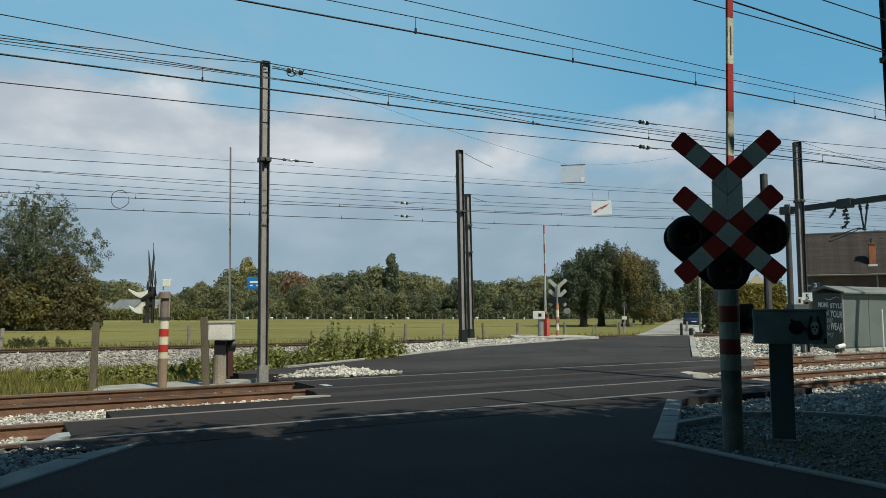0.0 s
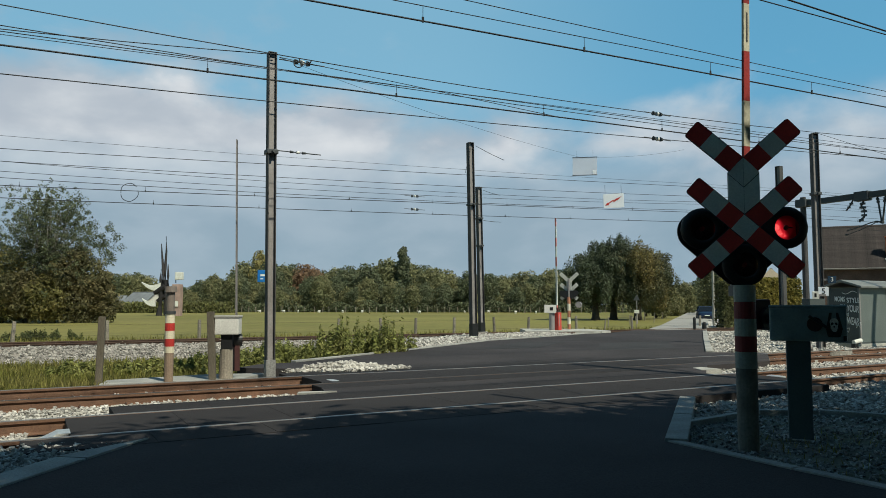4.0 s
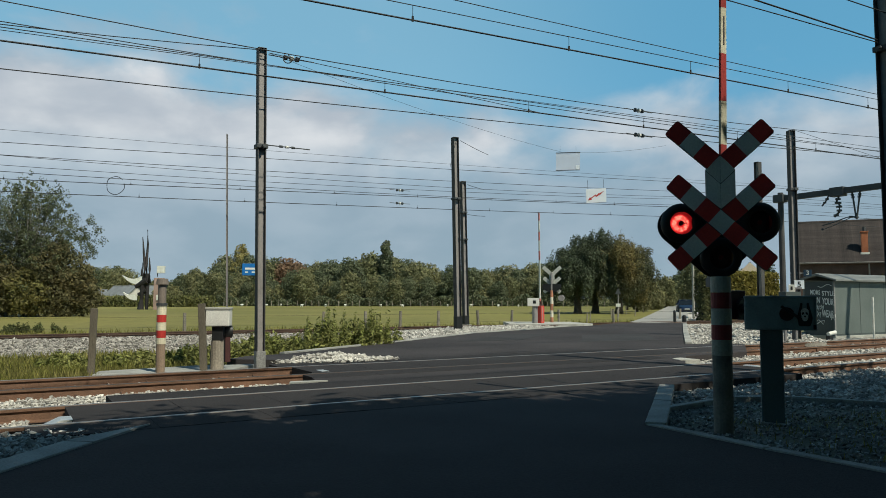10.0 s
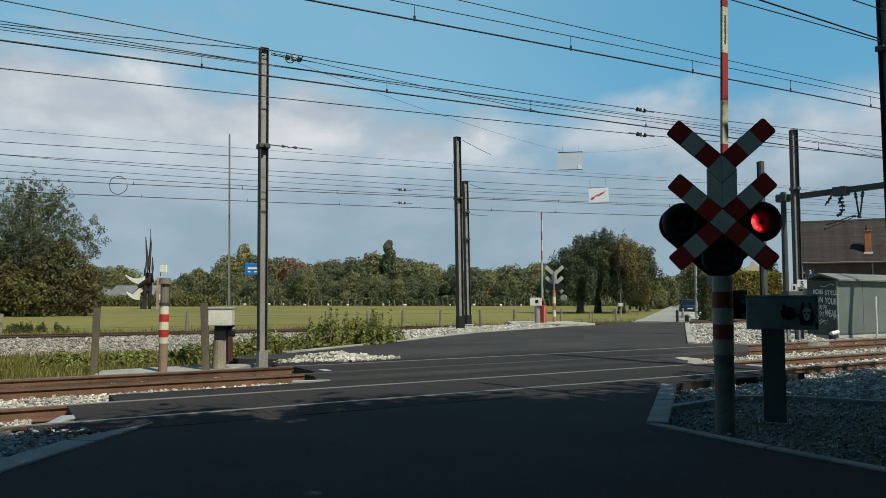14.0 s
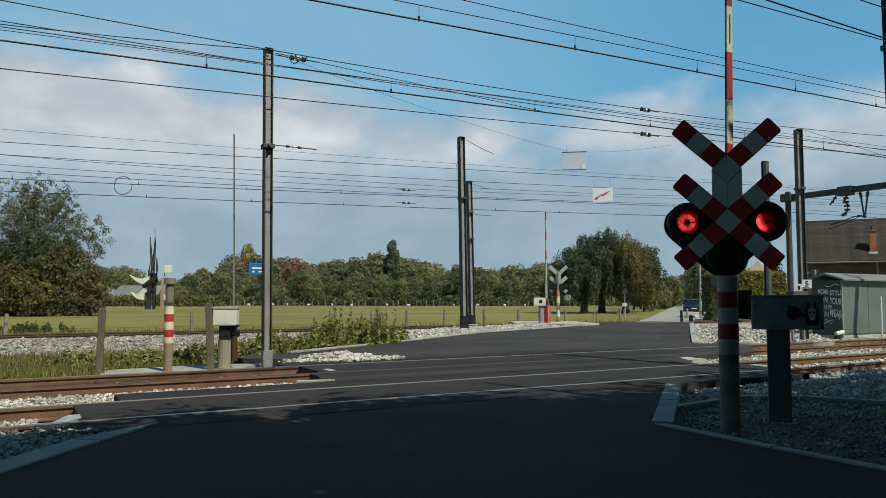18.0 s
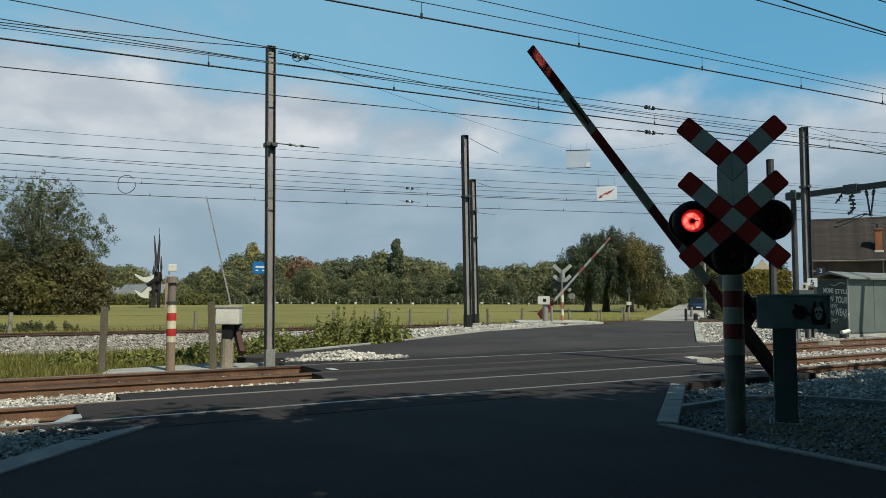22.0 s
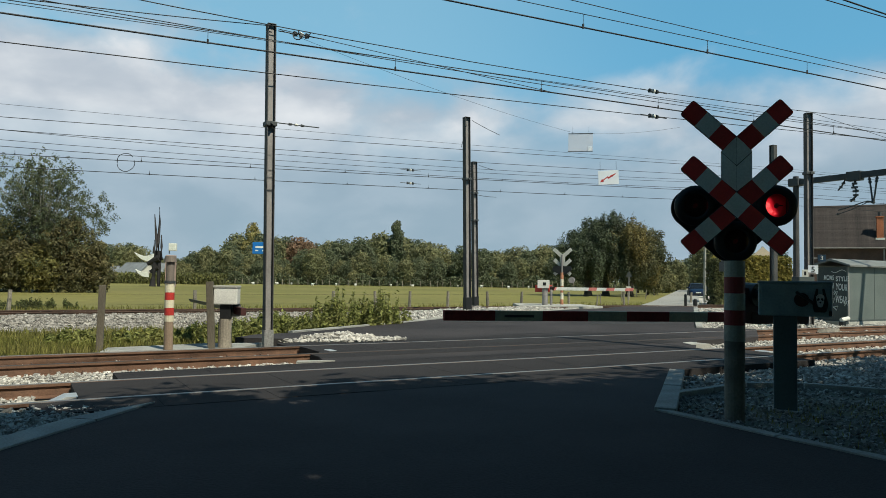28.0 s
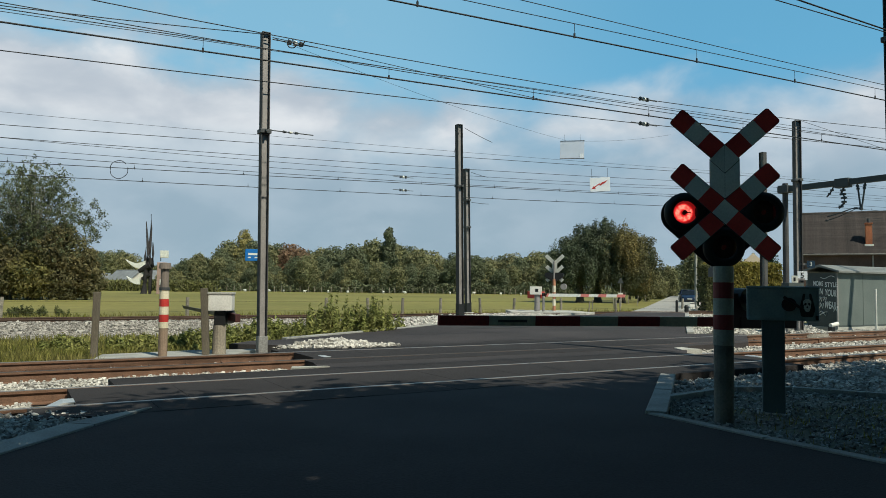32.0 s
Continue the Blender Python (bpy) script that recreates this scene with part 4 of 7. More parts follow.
# three old willows by the lane: domes of hanging shoots on short trunks
def willow_lobes(w, top, seed):
    """Upright bunches of shoots of uneven height in a broad dome, over a dense core."""
    q = np.random.default_rng(seed)
    out = [(0, 0, top * 0.48, w * 0.60, w * 0.60, top * 0.30), (0, 0, top * 0.62, w * 0.38, w * 0.38, top * 0.22)]
    for i in range(30):
        a, d = i * 2.4 + q.uniform(-0.3, 0.3), w * 0.92 * math.sqrt((i + 0.5) / 30)
        roof = 2.4 + (top - 2.4) * math.sqrt(max(0.05, 1 - (d / w) ** 2 * 0.86)) * q.uniform(0.74, 1.06)
        tall = roof * q.uniform(0.16, 0.26)
        r = w * q.uniform(0.13, 0.21)
        x, y = d * math.cos(a), d * math.sin(a)
        out.append((x, y, roof - tall, r, r, tall))
        # smaller tufts on the bunch
        for k in range(3):
            b = q.uniform(0, 6.28)
            out.append((x + r * 0.8 * math.cos(b), y + r * 0.8 * math.sin(b), roof - tall * q.uniform(0.2, 1.3), r * 0.5, r * 0.5, tall * q.uniform(0.35, 0.6)))
        low = max(2.5, roof - 2.7 * tall)
        out.append((x * 1.02, y * 1.02, low + 0.5, r * 1.1, r * 1.1, tall * 0.95))
    return out


WILLOW = mat("willow_leaf", (0.066, 0.086, 0.048), 0.65, vary=0.35, scale=0.45, fine=3, island=0.5, second=(0.105, 0.122, 0.066), amount=0.6, thin=0.25)
WILLOW_Y = mat("willow_leaf_turning", (0.074, 0.088, 0.044), 0.65, vary=0.35, scale=0.24, fine=3, island=0.5, second=(0.27, 0.19, 0.05), amount=0.55, thin=0.25)
for i, (x, y, w, top, leaf) in enumerate(((16.2, 85, 4.0, 8.2, WILLOW), (18.7, 87, 4.3, 10.2, WILLOW), (21.3, 86, 4.6, 9.5, WILLOW_Y))):
    tree(pose(x, y, -0.45, 0, 0, 40 * i), willow_lobes(w, top, 60 + i), 62000, 0.11, leaf, 3.4, 0.5, "old pollard willow with a broad dense crown by the lane", name="willow_tree", group="willows by the lane", droop=-0.35, shell=0.72)
# paler round tree and two slim ones behind the willows
tree(pose(26.6, 98, -0.45), round_lobes(16, 3.3, 1.2, 5.8, 71), 15000, 0.15, FAR_G, 3.0, 0.22, "small round grey-green tree beside the lane", shell=0.7)
for x, y, h in ((29.0, 112, 9.2), (31.6, 118, 7.6)):
    tree(pose(x, y, -0.45), round_lobes(12, 1.5, 1.5, h * 0.92, int(x), 1.3), 7000, 0.16, FAR_D, h * 0.6, 0.16, "slim dark green tree beside the lane", group="slim trees beside the lane", shell=0.6)

# tall thin-leaved tree with undergrowth beside the meadow
lb = [(l[0], l[1], l[2], l[3] * 0.72, l[4] * 0.72, l[5] * 0.8) for l in round_lobes(24, 8.0, 3.6, 11.9, 93)]
gt = np.random.default_rng(17)
twigs = [l[:3] for l in lb] + [(l[0] + gt.normal(0, 1.1), l[1] + gt.normal(0, 1.0), l[2] + gt.normal(0.3, 0.9)) for l in lb for _ in range(5)]
twigs = [c for c in twigs if c[0] < 5.0 - 0.55 * max(0.0, c[2] - 8.0)]
clumps = [(l[0] + gt.normal(0, 0.58) * l[3], l[1] + gt.normal(0, 0.58) * l[4], l[2] + gt.normal(0, 0.55) * l[5], l[3] * 0.16, l[4] * 0.16, l[5] * 0.14) for l in lb for _ in range(66)]
clumps = [c for c in clumps if c[0] < 5.4 - 0.55 * max(0.0, c[2] - 8.0)]
tree(pose(-39.0, 70, -0.42), clumps, 44000, 0.098, mat("leaf_pale_green", (0.105, 0.118, 0.06), 0.6, vary=0.3, scale=0.5, fine=3, island=0.5, thin=0.3), 7.6, 0.30, "tall airy tree with thin green leaves beside the meadow", tips=twigs, shell=0.15, bark=GREYBARK)
BUSHB = mat("leaf_brown_green", (0.185, 0.155, 0.07), 0.75, vary=0.35, scale=0.5, fine=3, island=0.45, second=(0.13, 0.125, 0.06), amount=0.8, thin=0.5)
for i, (x, y, w, h, leaf, n) in enumerate(((-42.5, 68.5, 4.4, 7.4, LEAF, 9000), (-36.0, 69, 3.8, 7.7, BUSHB, 11000), (-33.6, 69.5, 2.2, 5.2, BUSHB, 5000), (-46, 71, 4.0, 8.5, LEAF_D, 5000), (-39.6, 67.5, 3.0, 5.2, BUSHB, 8000), (-37.6, 67, 2.6, 4.6, LEAF, 6000))):
    tree(pose(x, y, -0.42), round_lobes(12, w, 0.7, h * 0.85, 100 + i), n, 0.16, leaf, h * 0.55, 0.16, ("dense green bush", "brownish dense bush", "small brownish bush", "dark bushy tree", "low dense bush", "low green bush")[i] + " under the tall tree", name="bush", group="bushes under the tall tree")

ROADSIDE = mat("leaf_deep_green", (0.045, 0.072, 0.030), 0.7, vary=0.35, scale=0.5, fine=4, island=0.5, thin=0.25)
# roadside trees behind the camera, whose shade lies over the near road
SHIFT = Vector((-SUN_DIR.x, -SUN_DIR.y, 0)) / SUN_DIR.z
shade_sets = [[], [], [], []]
for row, p in enumerate((-2.65, -5.2, -8.2, -11.4, -14.8, -18.5)):
    for k in range(9):
        s = -10.5 + 3.3 * k + 0.9 * (row % 2)
        z = 7.6 + 0.7 * math.sin(k * 2.3 + row) + 0.25 * row
        c = on_track(s, p - 0.25 * math.sin(k * 1.9)) - SHIFT * z
        if math.hypot(c.x, c.y) < 45:
            shade_sets[min(3, k // 2 if k < 8 else 3)].append((c.x, c.y, z, 2.5, 2.4, 1.5 + 0.2 * math.sin(k)))
# unseen lobes placed so that the signal stays in shade
shade_sets[2] += [(4.6, 4.4, 7.9, 0.9, 0.6, 0.7), (5.4, 3.7, 7.7, 2.0, 1.15, 1.1), (4.3, 3.5, 8.2, 2.0, 1.15, 1.1), (6.9, 3.4, 7.9, 1.6, 1.15, 1.1), (5.6, 2.0, 8.2, 2.2, 1.6, 1.5)]
for i, ls in enumerate(shade_sets):
    cx, cy = sum(l[0] for l in ls) / len(ls), sum(l[1] for l in ls) / len(ls) - 3.0
    if i == 1:
        cx, cy = cx - 1.5, cy - 3.5
    lb = [(l[0] - cx, l[1] - cy, *l[2:]) for l in ls]
    tree(pose(cx, cy, -0.25), lb, 36000, 0.225, ROADSIDE, 6.5, 0.30, "leafy roadside tree shading the road before the crossing", group="roadside trees", shell=0.15)


# unseen trees added behind and beside the camera to block sky light
for i, (x, y) in enumerate(((-9.5, -7), (-3, -14), (5, -17), (13, -13), (18, -4), (20, 5), (-15, -2))):
    lb = [(l[0], l[1], l[2], l[3] * 1.15, l[4] * 1.15, l[5]) for l in round_lobes(14, 5.2, 1.0, 10.0, 140 + i)]
    tree(pose(x, y, -0.25), lb, 16000, 0.30, ROADSIDE, 6.5, 0.30, "dense unseen tree added to block sky light", group="roadside trees", shell=0.3)


def hedge(x0, x1, y0, y1, z, n, leaf, label):
    t = thing("hedge", pose((x0 + x1) / 2, (y0 + y1) / 2, -0.45), label, "hedge")
    hx, hy = (x1 - x0) / 2, (y1 - y0) / 2
    part("stem_core", boxm(-hx + 0.15, hx - 0.15, -hy + 0.15, hy - 0.15, 0, z - 0.15, bevel=0.1), mat("hedge_inside", (0.03, 0.03, 0.015), 0.95), t)
    q = rng.random((n, 3)) * (2 * hx, 2 * hy, z) - (hx, hy, 0)
    face = rng.integers(0, 4, n)
    q[face == 0, 1] = -hy + rng.normal(0, 0.05, (face == 0).sum())
    q[face == 1, 0] = -hx + rng.normal(0, 0.05, (face == 1).sum())
    q[face == 2, 2] = z + rng.normal(0, 0.06, (face == 2).sum())
    q[face == 3, 1] = -hy + rng.normal(0, 0.05, (face == 3).sum())
    a = rng.normal(size=(n, 3))
    a /= np.linalg.norm(a, axis=1)[:, None]
    b = np.cross(a, rng.normal(size=(n, 3)))
    b /= np.linalg.norm(b, axis=1)[:, None]
    v = np.stack([q - a * 0.11, q - b * 0.06, q + a * 0.11, q + b * 0.06], 1).reshape(-1, 3)
    me = bpy.data.meshes.new("foliage")
    me.from_pydata(v.tolist(), [], np.arange(n * 4).reshape(-1, 4).tolist())
    me.materials.append(leaf)
    ob = new("foliage", me)
    ob.parent = t
    return t


hedge(19.0, 22.15, 50.5, 53, 3.55, 9500, LEAF_Y, "clipped yellow-green garden hedge")
hedge(22.45, 23.6, 50.5, 53, 3.5, 3500, LEAF_Y, "clipped yellow-green garden hedge")
hedge(18.3, 18.9, 50.4, 52.0, 3.3, 2500, LEAF_D, "dark clipped hedge along the lane")


# ---- buildings ----
BRICK = mat("orange_brick", (0.36, 0.13, 0.065), 0.9, vary=0.25, scale=4, fine=30, bump=0.4)
TILE = mat("brown_roof_tile", (0.040, 0.031, 0.029), 0.85, vary=0.4, scale=2.5, fine=14, bump=0.5, rand=0.2, second=(0.026, 0.022, 0.021), amount=0.6)
RENDERW = mat("pale_render", (0.62, 0.58, 0.52), 0.9, vary=0.12, scale=1, fine=15)
DARKWALL = mat("dark_brick", (0.09, 0.06, 0.05), 0.9, vary=0.3, scale=3, fine=20)
SLATE = mat("grey_slate", (0.17, 0.18, 0.19), 0.8, vary=0.2, scale=2, fine=15)


def gabled_house(name, m, w, d, eave, ridge, wall, roof, label, courses=0, along_x=True):
    """A house with its ridge along x; walls, two roof slopes, and rows of tiles where they can be told apart."""
    t = thing(name, m, label, "house")
    bm = bmesh.new()
    o = [(-d / 2, 0), (d / 2, 0), (d / 2, eave), (0, ridge), (-d / 2, eave)]
    a0, b0 = [bm.verts.new((-w / 2, y, z)) for y, z in o], [bm.verts.new((w / 2, y, z)) for y, z in o]
    bm.faces.new(a0[::-1]); bm.faces.new(b0)
    for k in range(5):
        bm.faces.new((a0[k], a0[(k + 1) % 5], b0[(k + 1) % 5], b0[k]))
    bmesh.ops.recalc_face_normals(bm, faces=bm.faces)
    part("wall", bm, wall, t)
    for sgn in (-1, 1):
        run, rise = d / 2 + 0.4, ridge - eave
        ang = math.atan2(rise, d / 2)
        length = run / math.cos(ang)
        mm = Matrix.Translation((0, 0, ridge + 0.08)) @ Matrix.Rotation(radians(180) if sgn > 0 else 0, 4, "Z") @ Matrix.Rotation(ang, 4, "X")
        rf = part("roof", boxm(-w / 2 - 0.25, w / 2 + 0.25, -length, 0, -0.06, 0.06), roof, t, m=mm)
        if courses and sgn < 0:
            step = length / courses
            me = None
            for c in range(courses):
                if me is None:
                    me = mesh_of("tile_course", boxm(-w / 2 - 0.27, w / 2 + 0.27, -step * 1.05, 0, 0.0, 0.018), roof)
                ob = new("tile_course", me)
                ob.parent = rf
                ob.matrix_basis = pose(0, -c * step, 0.07, -1.8)
    part("ridge_cap", cylm((-w / 2 - 0.25, 0, ridge + 0.1), (w / 2 + 0.25, 0, ridge + 0.1), 0.14, seg=8), roof, t)
    return t


big = gabled_house("brick_house", pose(38.375, 57.0, -0.45, 0, 0, -26), 18.0, 6.0, 4.95, 8.0, DARKWALL, TILE, "long low house with a brown tiled roof and brick chimney", courses=34)
ch = part("chimney", boxm(-4.66, -4.20, -2.85, -2.4, 4.9, 7.0, bevel=0.02), BRICK, big, "orange brick chimney")
part("flashing", boxm(-4.74, -4.12, -2.93, -2.3, 4.95, 5.38, bevel=0.02), WHITEP, ch)
part("chimney_cap", boxm(-4.71, -4.15, -2.90, -2.35, 6.97, 7.05, bevel=0.01), BRICK, ch)
part("chimney_pot", cylm((-4.43, -2.62, 7.05), (-4.43, -2.62, 7.4), 0.12, seg=10), DARKSTEEL, ch)
part("gutter", cylm((-9.2, -3.5, 4.58), (9.2, -3.5, 4.58), 0.07, seg=8), mat("dull_gutter", (0.16, 0.15, 0.14), 0.6), big)
part("downpipe", cylm((-4.2, -3.08, 0), (-4.2, -3.08, 4.5), 0.06, seg=8), STEEL, big)
for k in range(3):
    wdw = part("window", boxm(-7 + 4 * k, -5.8 + 4 * k, -3.06, -2.96, 1.2, 2.8), WHITEP, big)
    part("pane", boxm(-6.9 + 4 * k, -5.9 + 4 * k, -3.075, -3.065, 1.3, 2.7), BLACKP, wdw)

pale = gabled_house("pale_house", pose(31.85, 74.4, -0.45, 0, 0, 67), 9.0, 4.8, 2.8, 5.05, mat("warm_render", (0.66, 0.54, 0.40), 0.9, vary=0.1, scale=1, fine=15), TILE, "small pale rendered house with a pointed gable")
bm = bmesh.new()
slab(bm, [(-2.75, 2.45), (2.75, 2.45), (2.75, 2.62), (0, 5.28), (-2.75, 2.62)], -4.82, -4.74)
bmesh.ops.transform(bm, matrix=Matrix(((0, 0, 1, 0), (1, 0, 0, 0), (0, 1, 0, 0), (0, 0, 0, 1))), verts=bm.verts)
part("gable_front", bm, MATS["warm_render"], pale)
wh = gabled_house("white_house", pose(35.5, 90, -0.45, 0, 0, 80), 8, 6.0, 3.0, 5.4, RENDERW, TILE, "white farmhouse gable by the lane behind the car")
for i, (x, y, w, d, ev, rd, tn, wall) in enumerate(((-79.5, 172, 3.6, 5, 2.3, 3.5, 8, RENDERW), (-71.5, 168, 7, 6, 2.1, 4.3, -25, RENDERW), (-64, 174, 8, 6, 2.4, 4.4, 12, RENDERW), (66, 205, 8, 6, 2.8, 5.0, 60, RENDERW))):
    gabled_house("farm_house", pose(x, y, -0.45, 0, 0, tn), w, d, ev, rd, wall, SLATE, "distant low farm building with a grey roof")


def scrap_sculpture():
    t = thing("spiked_sculpture", pose(-44.2, 110, -0.45), "dark spiked metal sculpture with white curved blades in the field", "sculpture")
    bm = bmesh.new()
    dk = mat("blackened_metal", (0.03, 0.027, 0.028), 0.7, 0.3, vary=0.3, scale=2, fine=10)
    cyl(bm, (-0.3, 0, 0), (-0.2, 0, 1.5), 0.5, 0.24, seg=9)
    cyl(bm, (-0.2, 0, 1.4), (0.0, 0, 3.9), 0.24, 0.4, seg=9)
    cyl(bm, (-1.1, 0, 3.4), (0.6, 0, 4.3), 0.32, 0.6, seg=9)
    cyl(bm, (0.55, 0.2, 0), (0.55, 0.2, 5.4), 0.22, 0.36, seg=9)
    cyl(bm, (-0.7, 0.1, 2.2), (0.5, 0.1, 2.9), 0.25, 0.4, seg=9)
    part("body", bm, dk, t)
    for pts in ([(0.1, 4), (0.15, 6.5), (-0.1, 9.0), (-0.28, 10.9)], [(0.5, 4), (0.38, 7.0), (0.52, 9.8), (0.42, 12.0)], [(0.85, 4), (0.9, 6), (0.82, 7.8)], [(0.0, 4), (-0.25, 5.6), (-0.2, 7.0)]):
        bm = bmesh.new()
        n = len(pts)
        tube(bm, [(x, 0.1, z) for x, z in pts], [0.30 * (1 - 0.88 * k / (n - 1)) + 0.02 for k in range(n)], seg=7)
        part("spike", bm, dk, t, smooth=True)
    for z0, z1, x0, x1 in ((4.05, 5.1, -3.1, -0.1), (1.75, 2.6, -2.9, -0.9)):
        bm = bmesh.new()
        w, h = x1 - x0, z1 - z0
        outer = [(x0 + w * u, z1 - (h + 0.35) * (1 - (1 - u) ** 2.6)) for u in [k / 12 for k in range(13)]]
        inner = [(x0 + w * u, z1 - h * 0.12 * u - h * 0.42 * math.sin(math.pi * u)) for u in [k / 12 for k in range(12, 0, -1)]]
        slab(bm, outer + inner, -0.2, 0.2)
        bmesh.ops.transform(bm, matrix=Matrix.Rotation(radians(90), 4, "X"), verts=bm.verts)
        part("curved_blade", bm, WHITEP, t, "white curved blade")


scrap_sculpture()
tw = thing("brick_tower", pose(-41.4, 109, -0.45), "slim brick tower with a white box on top", "tower")
part("tower_wall", boxm(-0.6, 0.6, -0.6, 0.6, 0, 4.7, bevel=0.03), mat("pink_brick", (0.34, 0.235, 0.20), 0.9, vary=0.2, scale=3, fine=20), tw)
part("doorway", boxm(-0.1, 0.4, -0.73, -0.69, 1.4, 2.2), WHITEP, tw)
part("mast_arm", cylm((-0.3, 0, 4.9), (-0.3, 0, 5.5), 0.07, seg=8), DARKSTEEL, tw)
part("antenna_box", boxm(-0.3, 0.75, -0.35, 0.35, 5.4, 6.5, bevel=0.06), WHITEP, tw)


def field_crop():
    n = 5000
    q = np.stack([rng.uniform(-78, -44, n), rng.uniform(140, 147, n), rng.uniform(-0.4, 1.6, n)], 1)
    a = rng.normal(size=(n, 3)) * (0.5, 0.5, 1)
    a /= np.linalg.norm(a, axis=1)[:, None]
    b = np.cross(a, rng.normal(size=(n, 3)))
    b /= np.linalg.norm(b, axis=1)[:, None]
    v = np.stack([q - a * 0.5, q - b * 0.12, q + a * 0.5, q + b * 0.12], 1).reshape(-1, 3)
    me = quads_mesh("maize_strip", v.tolist(), np.arange(n * 4).reshape(-1, 4).tolist(), mat("maize_leaf", (0.10, 0.10, 0.03), 0.8, vary=0.3, scale=0.5, fine=3, island=0.4))
    tagged(new("maize_strip", me), "strip of tall olive-green maize beyond the meadow", "crop", kind="stuff")


field_crop()


def bottom_hedge():
    """Continuous undergrowth along the foot of the tree belt."""
    n = 15000
    q = np.stack([rng.uniform(-66, 52, n), rng.uniform(160.5, 163, n), rng.random(n) ** 1.3 * 2.6 - 0.4], 1)
    q[:, 2] *= 0.75 + 0.35 * np.sin(q[:, 0] * 0.9) * np.sin(q[:, 0] * 0.23)
    a = rng.normal(size=(n, 3))
    a /= np.linalg.norm(a, axis=1)[:, None]
    b = np.cross(a, rng.normal(size=(n, 3)))
    b /= np.linalg.norm(b, axis=1)[:, None]
    v = np.stack([q - a * 0.28, q - b * 0.14, q + a * 0.28, q + b * 0.14], 1).reshape(-1, 3)
    me = quads_mesh("undergrowth", v.tolist(), np.arange(n * 4).reshape(-1, 4).tolist(), FAR_D)
    tagged(new("undergrowth", me), "dense low undergrowth at the foot of the trees", "undergrowth", kind="stuff")


bottom_hedge()


# ---- kerbs, panels, sleepers ----
def ground_z(p):
    ps = [-14, -3.2, -1.6, 6.4, 7.6, 12.5, 15.6, 18.4, 23.0, 24.5, 60]
    zs = [-0.25, -0.2, -0.19, -0.19, -0.30, -0.38, -0.40, -0.12, -0.12, -0.42, -0.45]
    return float(np.interp(p, ps, zs))


def kerb_line(name, pts, width, z0, z1, label, side=1, step=1.0):
    """Kerb stones laid end to end along a line, with open joints."""
    t = thing(name, None, label, "kerb", kind="structure")
    for (x0, y0), (x1, y1) in zip(pts, pts[1:]):
        n = max(1, round(math.hypot(x1 - x0, y1 - y0) / step))
        for k in range(n):
            a, b = Vector((x0, y0, 0)).lerp(Vector((x1, y1, 0)), k / n), Vector((x0, y0, 0)).lerp(Vector((x1, y1, 0)), (k + 1) / n)
            ln = (b - a).length
            m = Matrix.Translation(a + Vector((0, 0, 0.004 * math.sin(k * 2.7)))) @ Matrix.Rotation(math.atan2(b.y - a.y, b.x - a.x), 4, "Z")
            part("kerb_stone", boxm(0.006, ln - 0.006, min(0, side * width), max(0, side * width), z0, z1, bevel=0.012), KERB, t, m=m)
    return t


kerb_line("kerb_1", [(3.37, 11.2), (2.17, 7.75)], 0.22, -0.3, 0.03, "pale concrete kerb at the road edge", side=1)
kerb_line("kerb_2", [(2.19, 7.73), (2.87, 6.50), (3.42, 5.61), (4.75, 3.46), (9.2, -2.0)], 0.12, -0.3, 0.016, "narrow pale concrete edging curving away along the road", side=1)
kerb_line("kerb_3", [(2.78, 8.88), (3.98, 9.84), (4.75, 9.86), (5.5, 9.45), (8.0, 8.2)], 0.10, -0.3, 0.02, "low concrete edging behind the signal post", side=1, step=0.8)
edging = kerb_line("kerb_4", [(-3.17, 6.75), (-3.35, 5.5), (-3.75, 3.0), (-4.3, -6)], 0.30, -0.3, 0.018, "flush pale concrete edging at the road side", side=-1)
part("kerb_stone", slabm([(-3.03, 7.72), (-3.168, 6.756), (-3.465, 6.80)], -0.3, 0.018), KERB, edging)
kerb_line("kerb_5", [(-3.7, 17.65), (-1.4, 21.95), (1.4, 28.05), (4.3, 31.85), (6.1, 34.65)], 0.16, -0.3, 0.03, "pale concrete edging along the crossing road", side=1, step=2.0)
kerb_line("kerb_6", [(7.28, 21.6), (9.8, 29.3), (12.6, 37.7)], 0.2, -0.3, 0.05, "pale concrete edging along the crossing road", side=-1, step=2.0)
solo("concrete_path", slabm([tuple(on_track(s, p).xy) for s, p in ((-3.8, 5.85), (-1.3, 5.75), (-0.6, 6.6), (-1.8, 6.9), (-3.6, 6.6))], -0.4, -0.06), KERB, "worn concrete path behind the rails", "path", kind="structure")
solo("barrier_island", slabm([(3.6, 37.0), (7.3, 36.6), (7.9, 37.4), (7.2, 40.2), (3.6, 40.4)], -0.5, 0.05), CONCRETE, "pale concrete island under the far barrier", "pavement", kind="structure")
solo("concrete_end", slabm([tuple(on_track(s, p).xy) for s, p in ((-1.35, 2.28), (-0.7, 2.30), (-0.75, 2.36), (-1.25, 2.50))], -0.3, 0.02), CONCRETE, "pale concrete ramp end between the tracks", "pavement", kind="structure")
solo("side_edging", slabm([tuple(on_track(s, p).xy) for s, p in ((7.35, 2.25), (7.9, 2.2), (7.9, 2.75), (7.6, 2.7))], -0.3, 0.01), CONCRETE, "pale concrete end block between the tracks", "pavement", kind="structure")
solo("gravel_shoulder", slabm([(7.5, 21.65), (12.8, 37.7), (17.5, 37.0), (12.0, 22.6)], -0.5, -0.02), BALLAST, "pale gravel shoulder beside the crossing road", "ground", kind="structure")
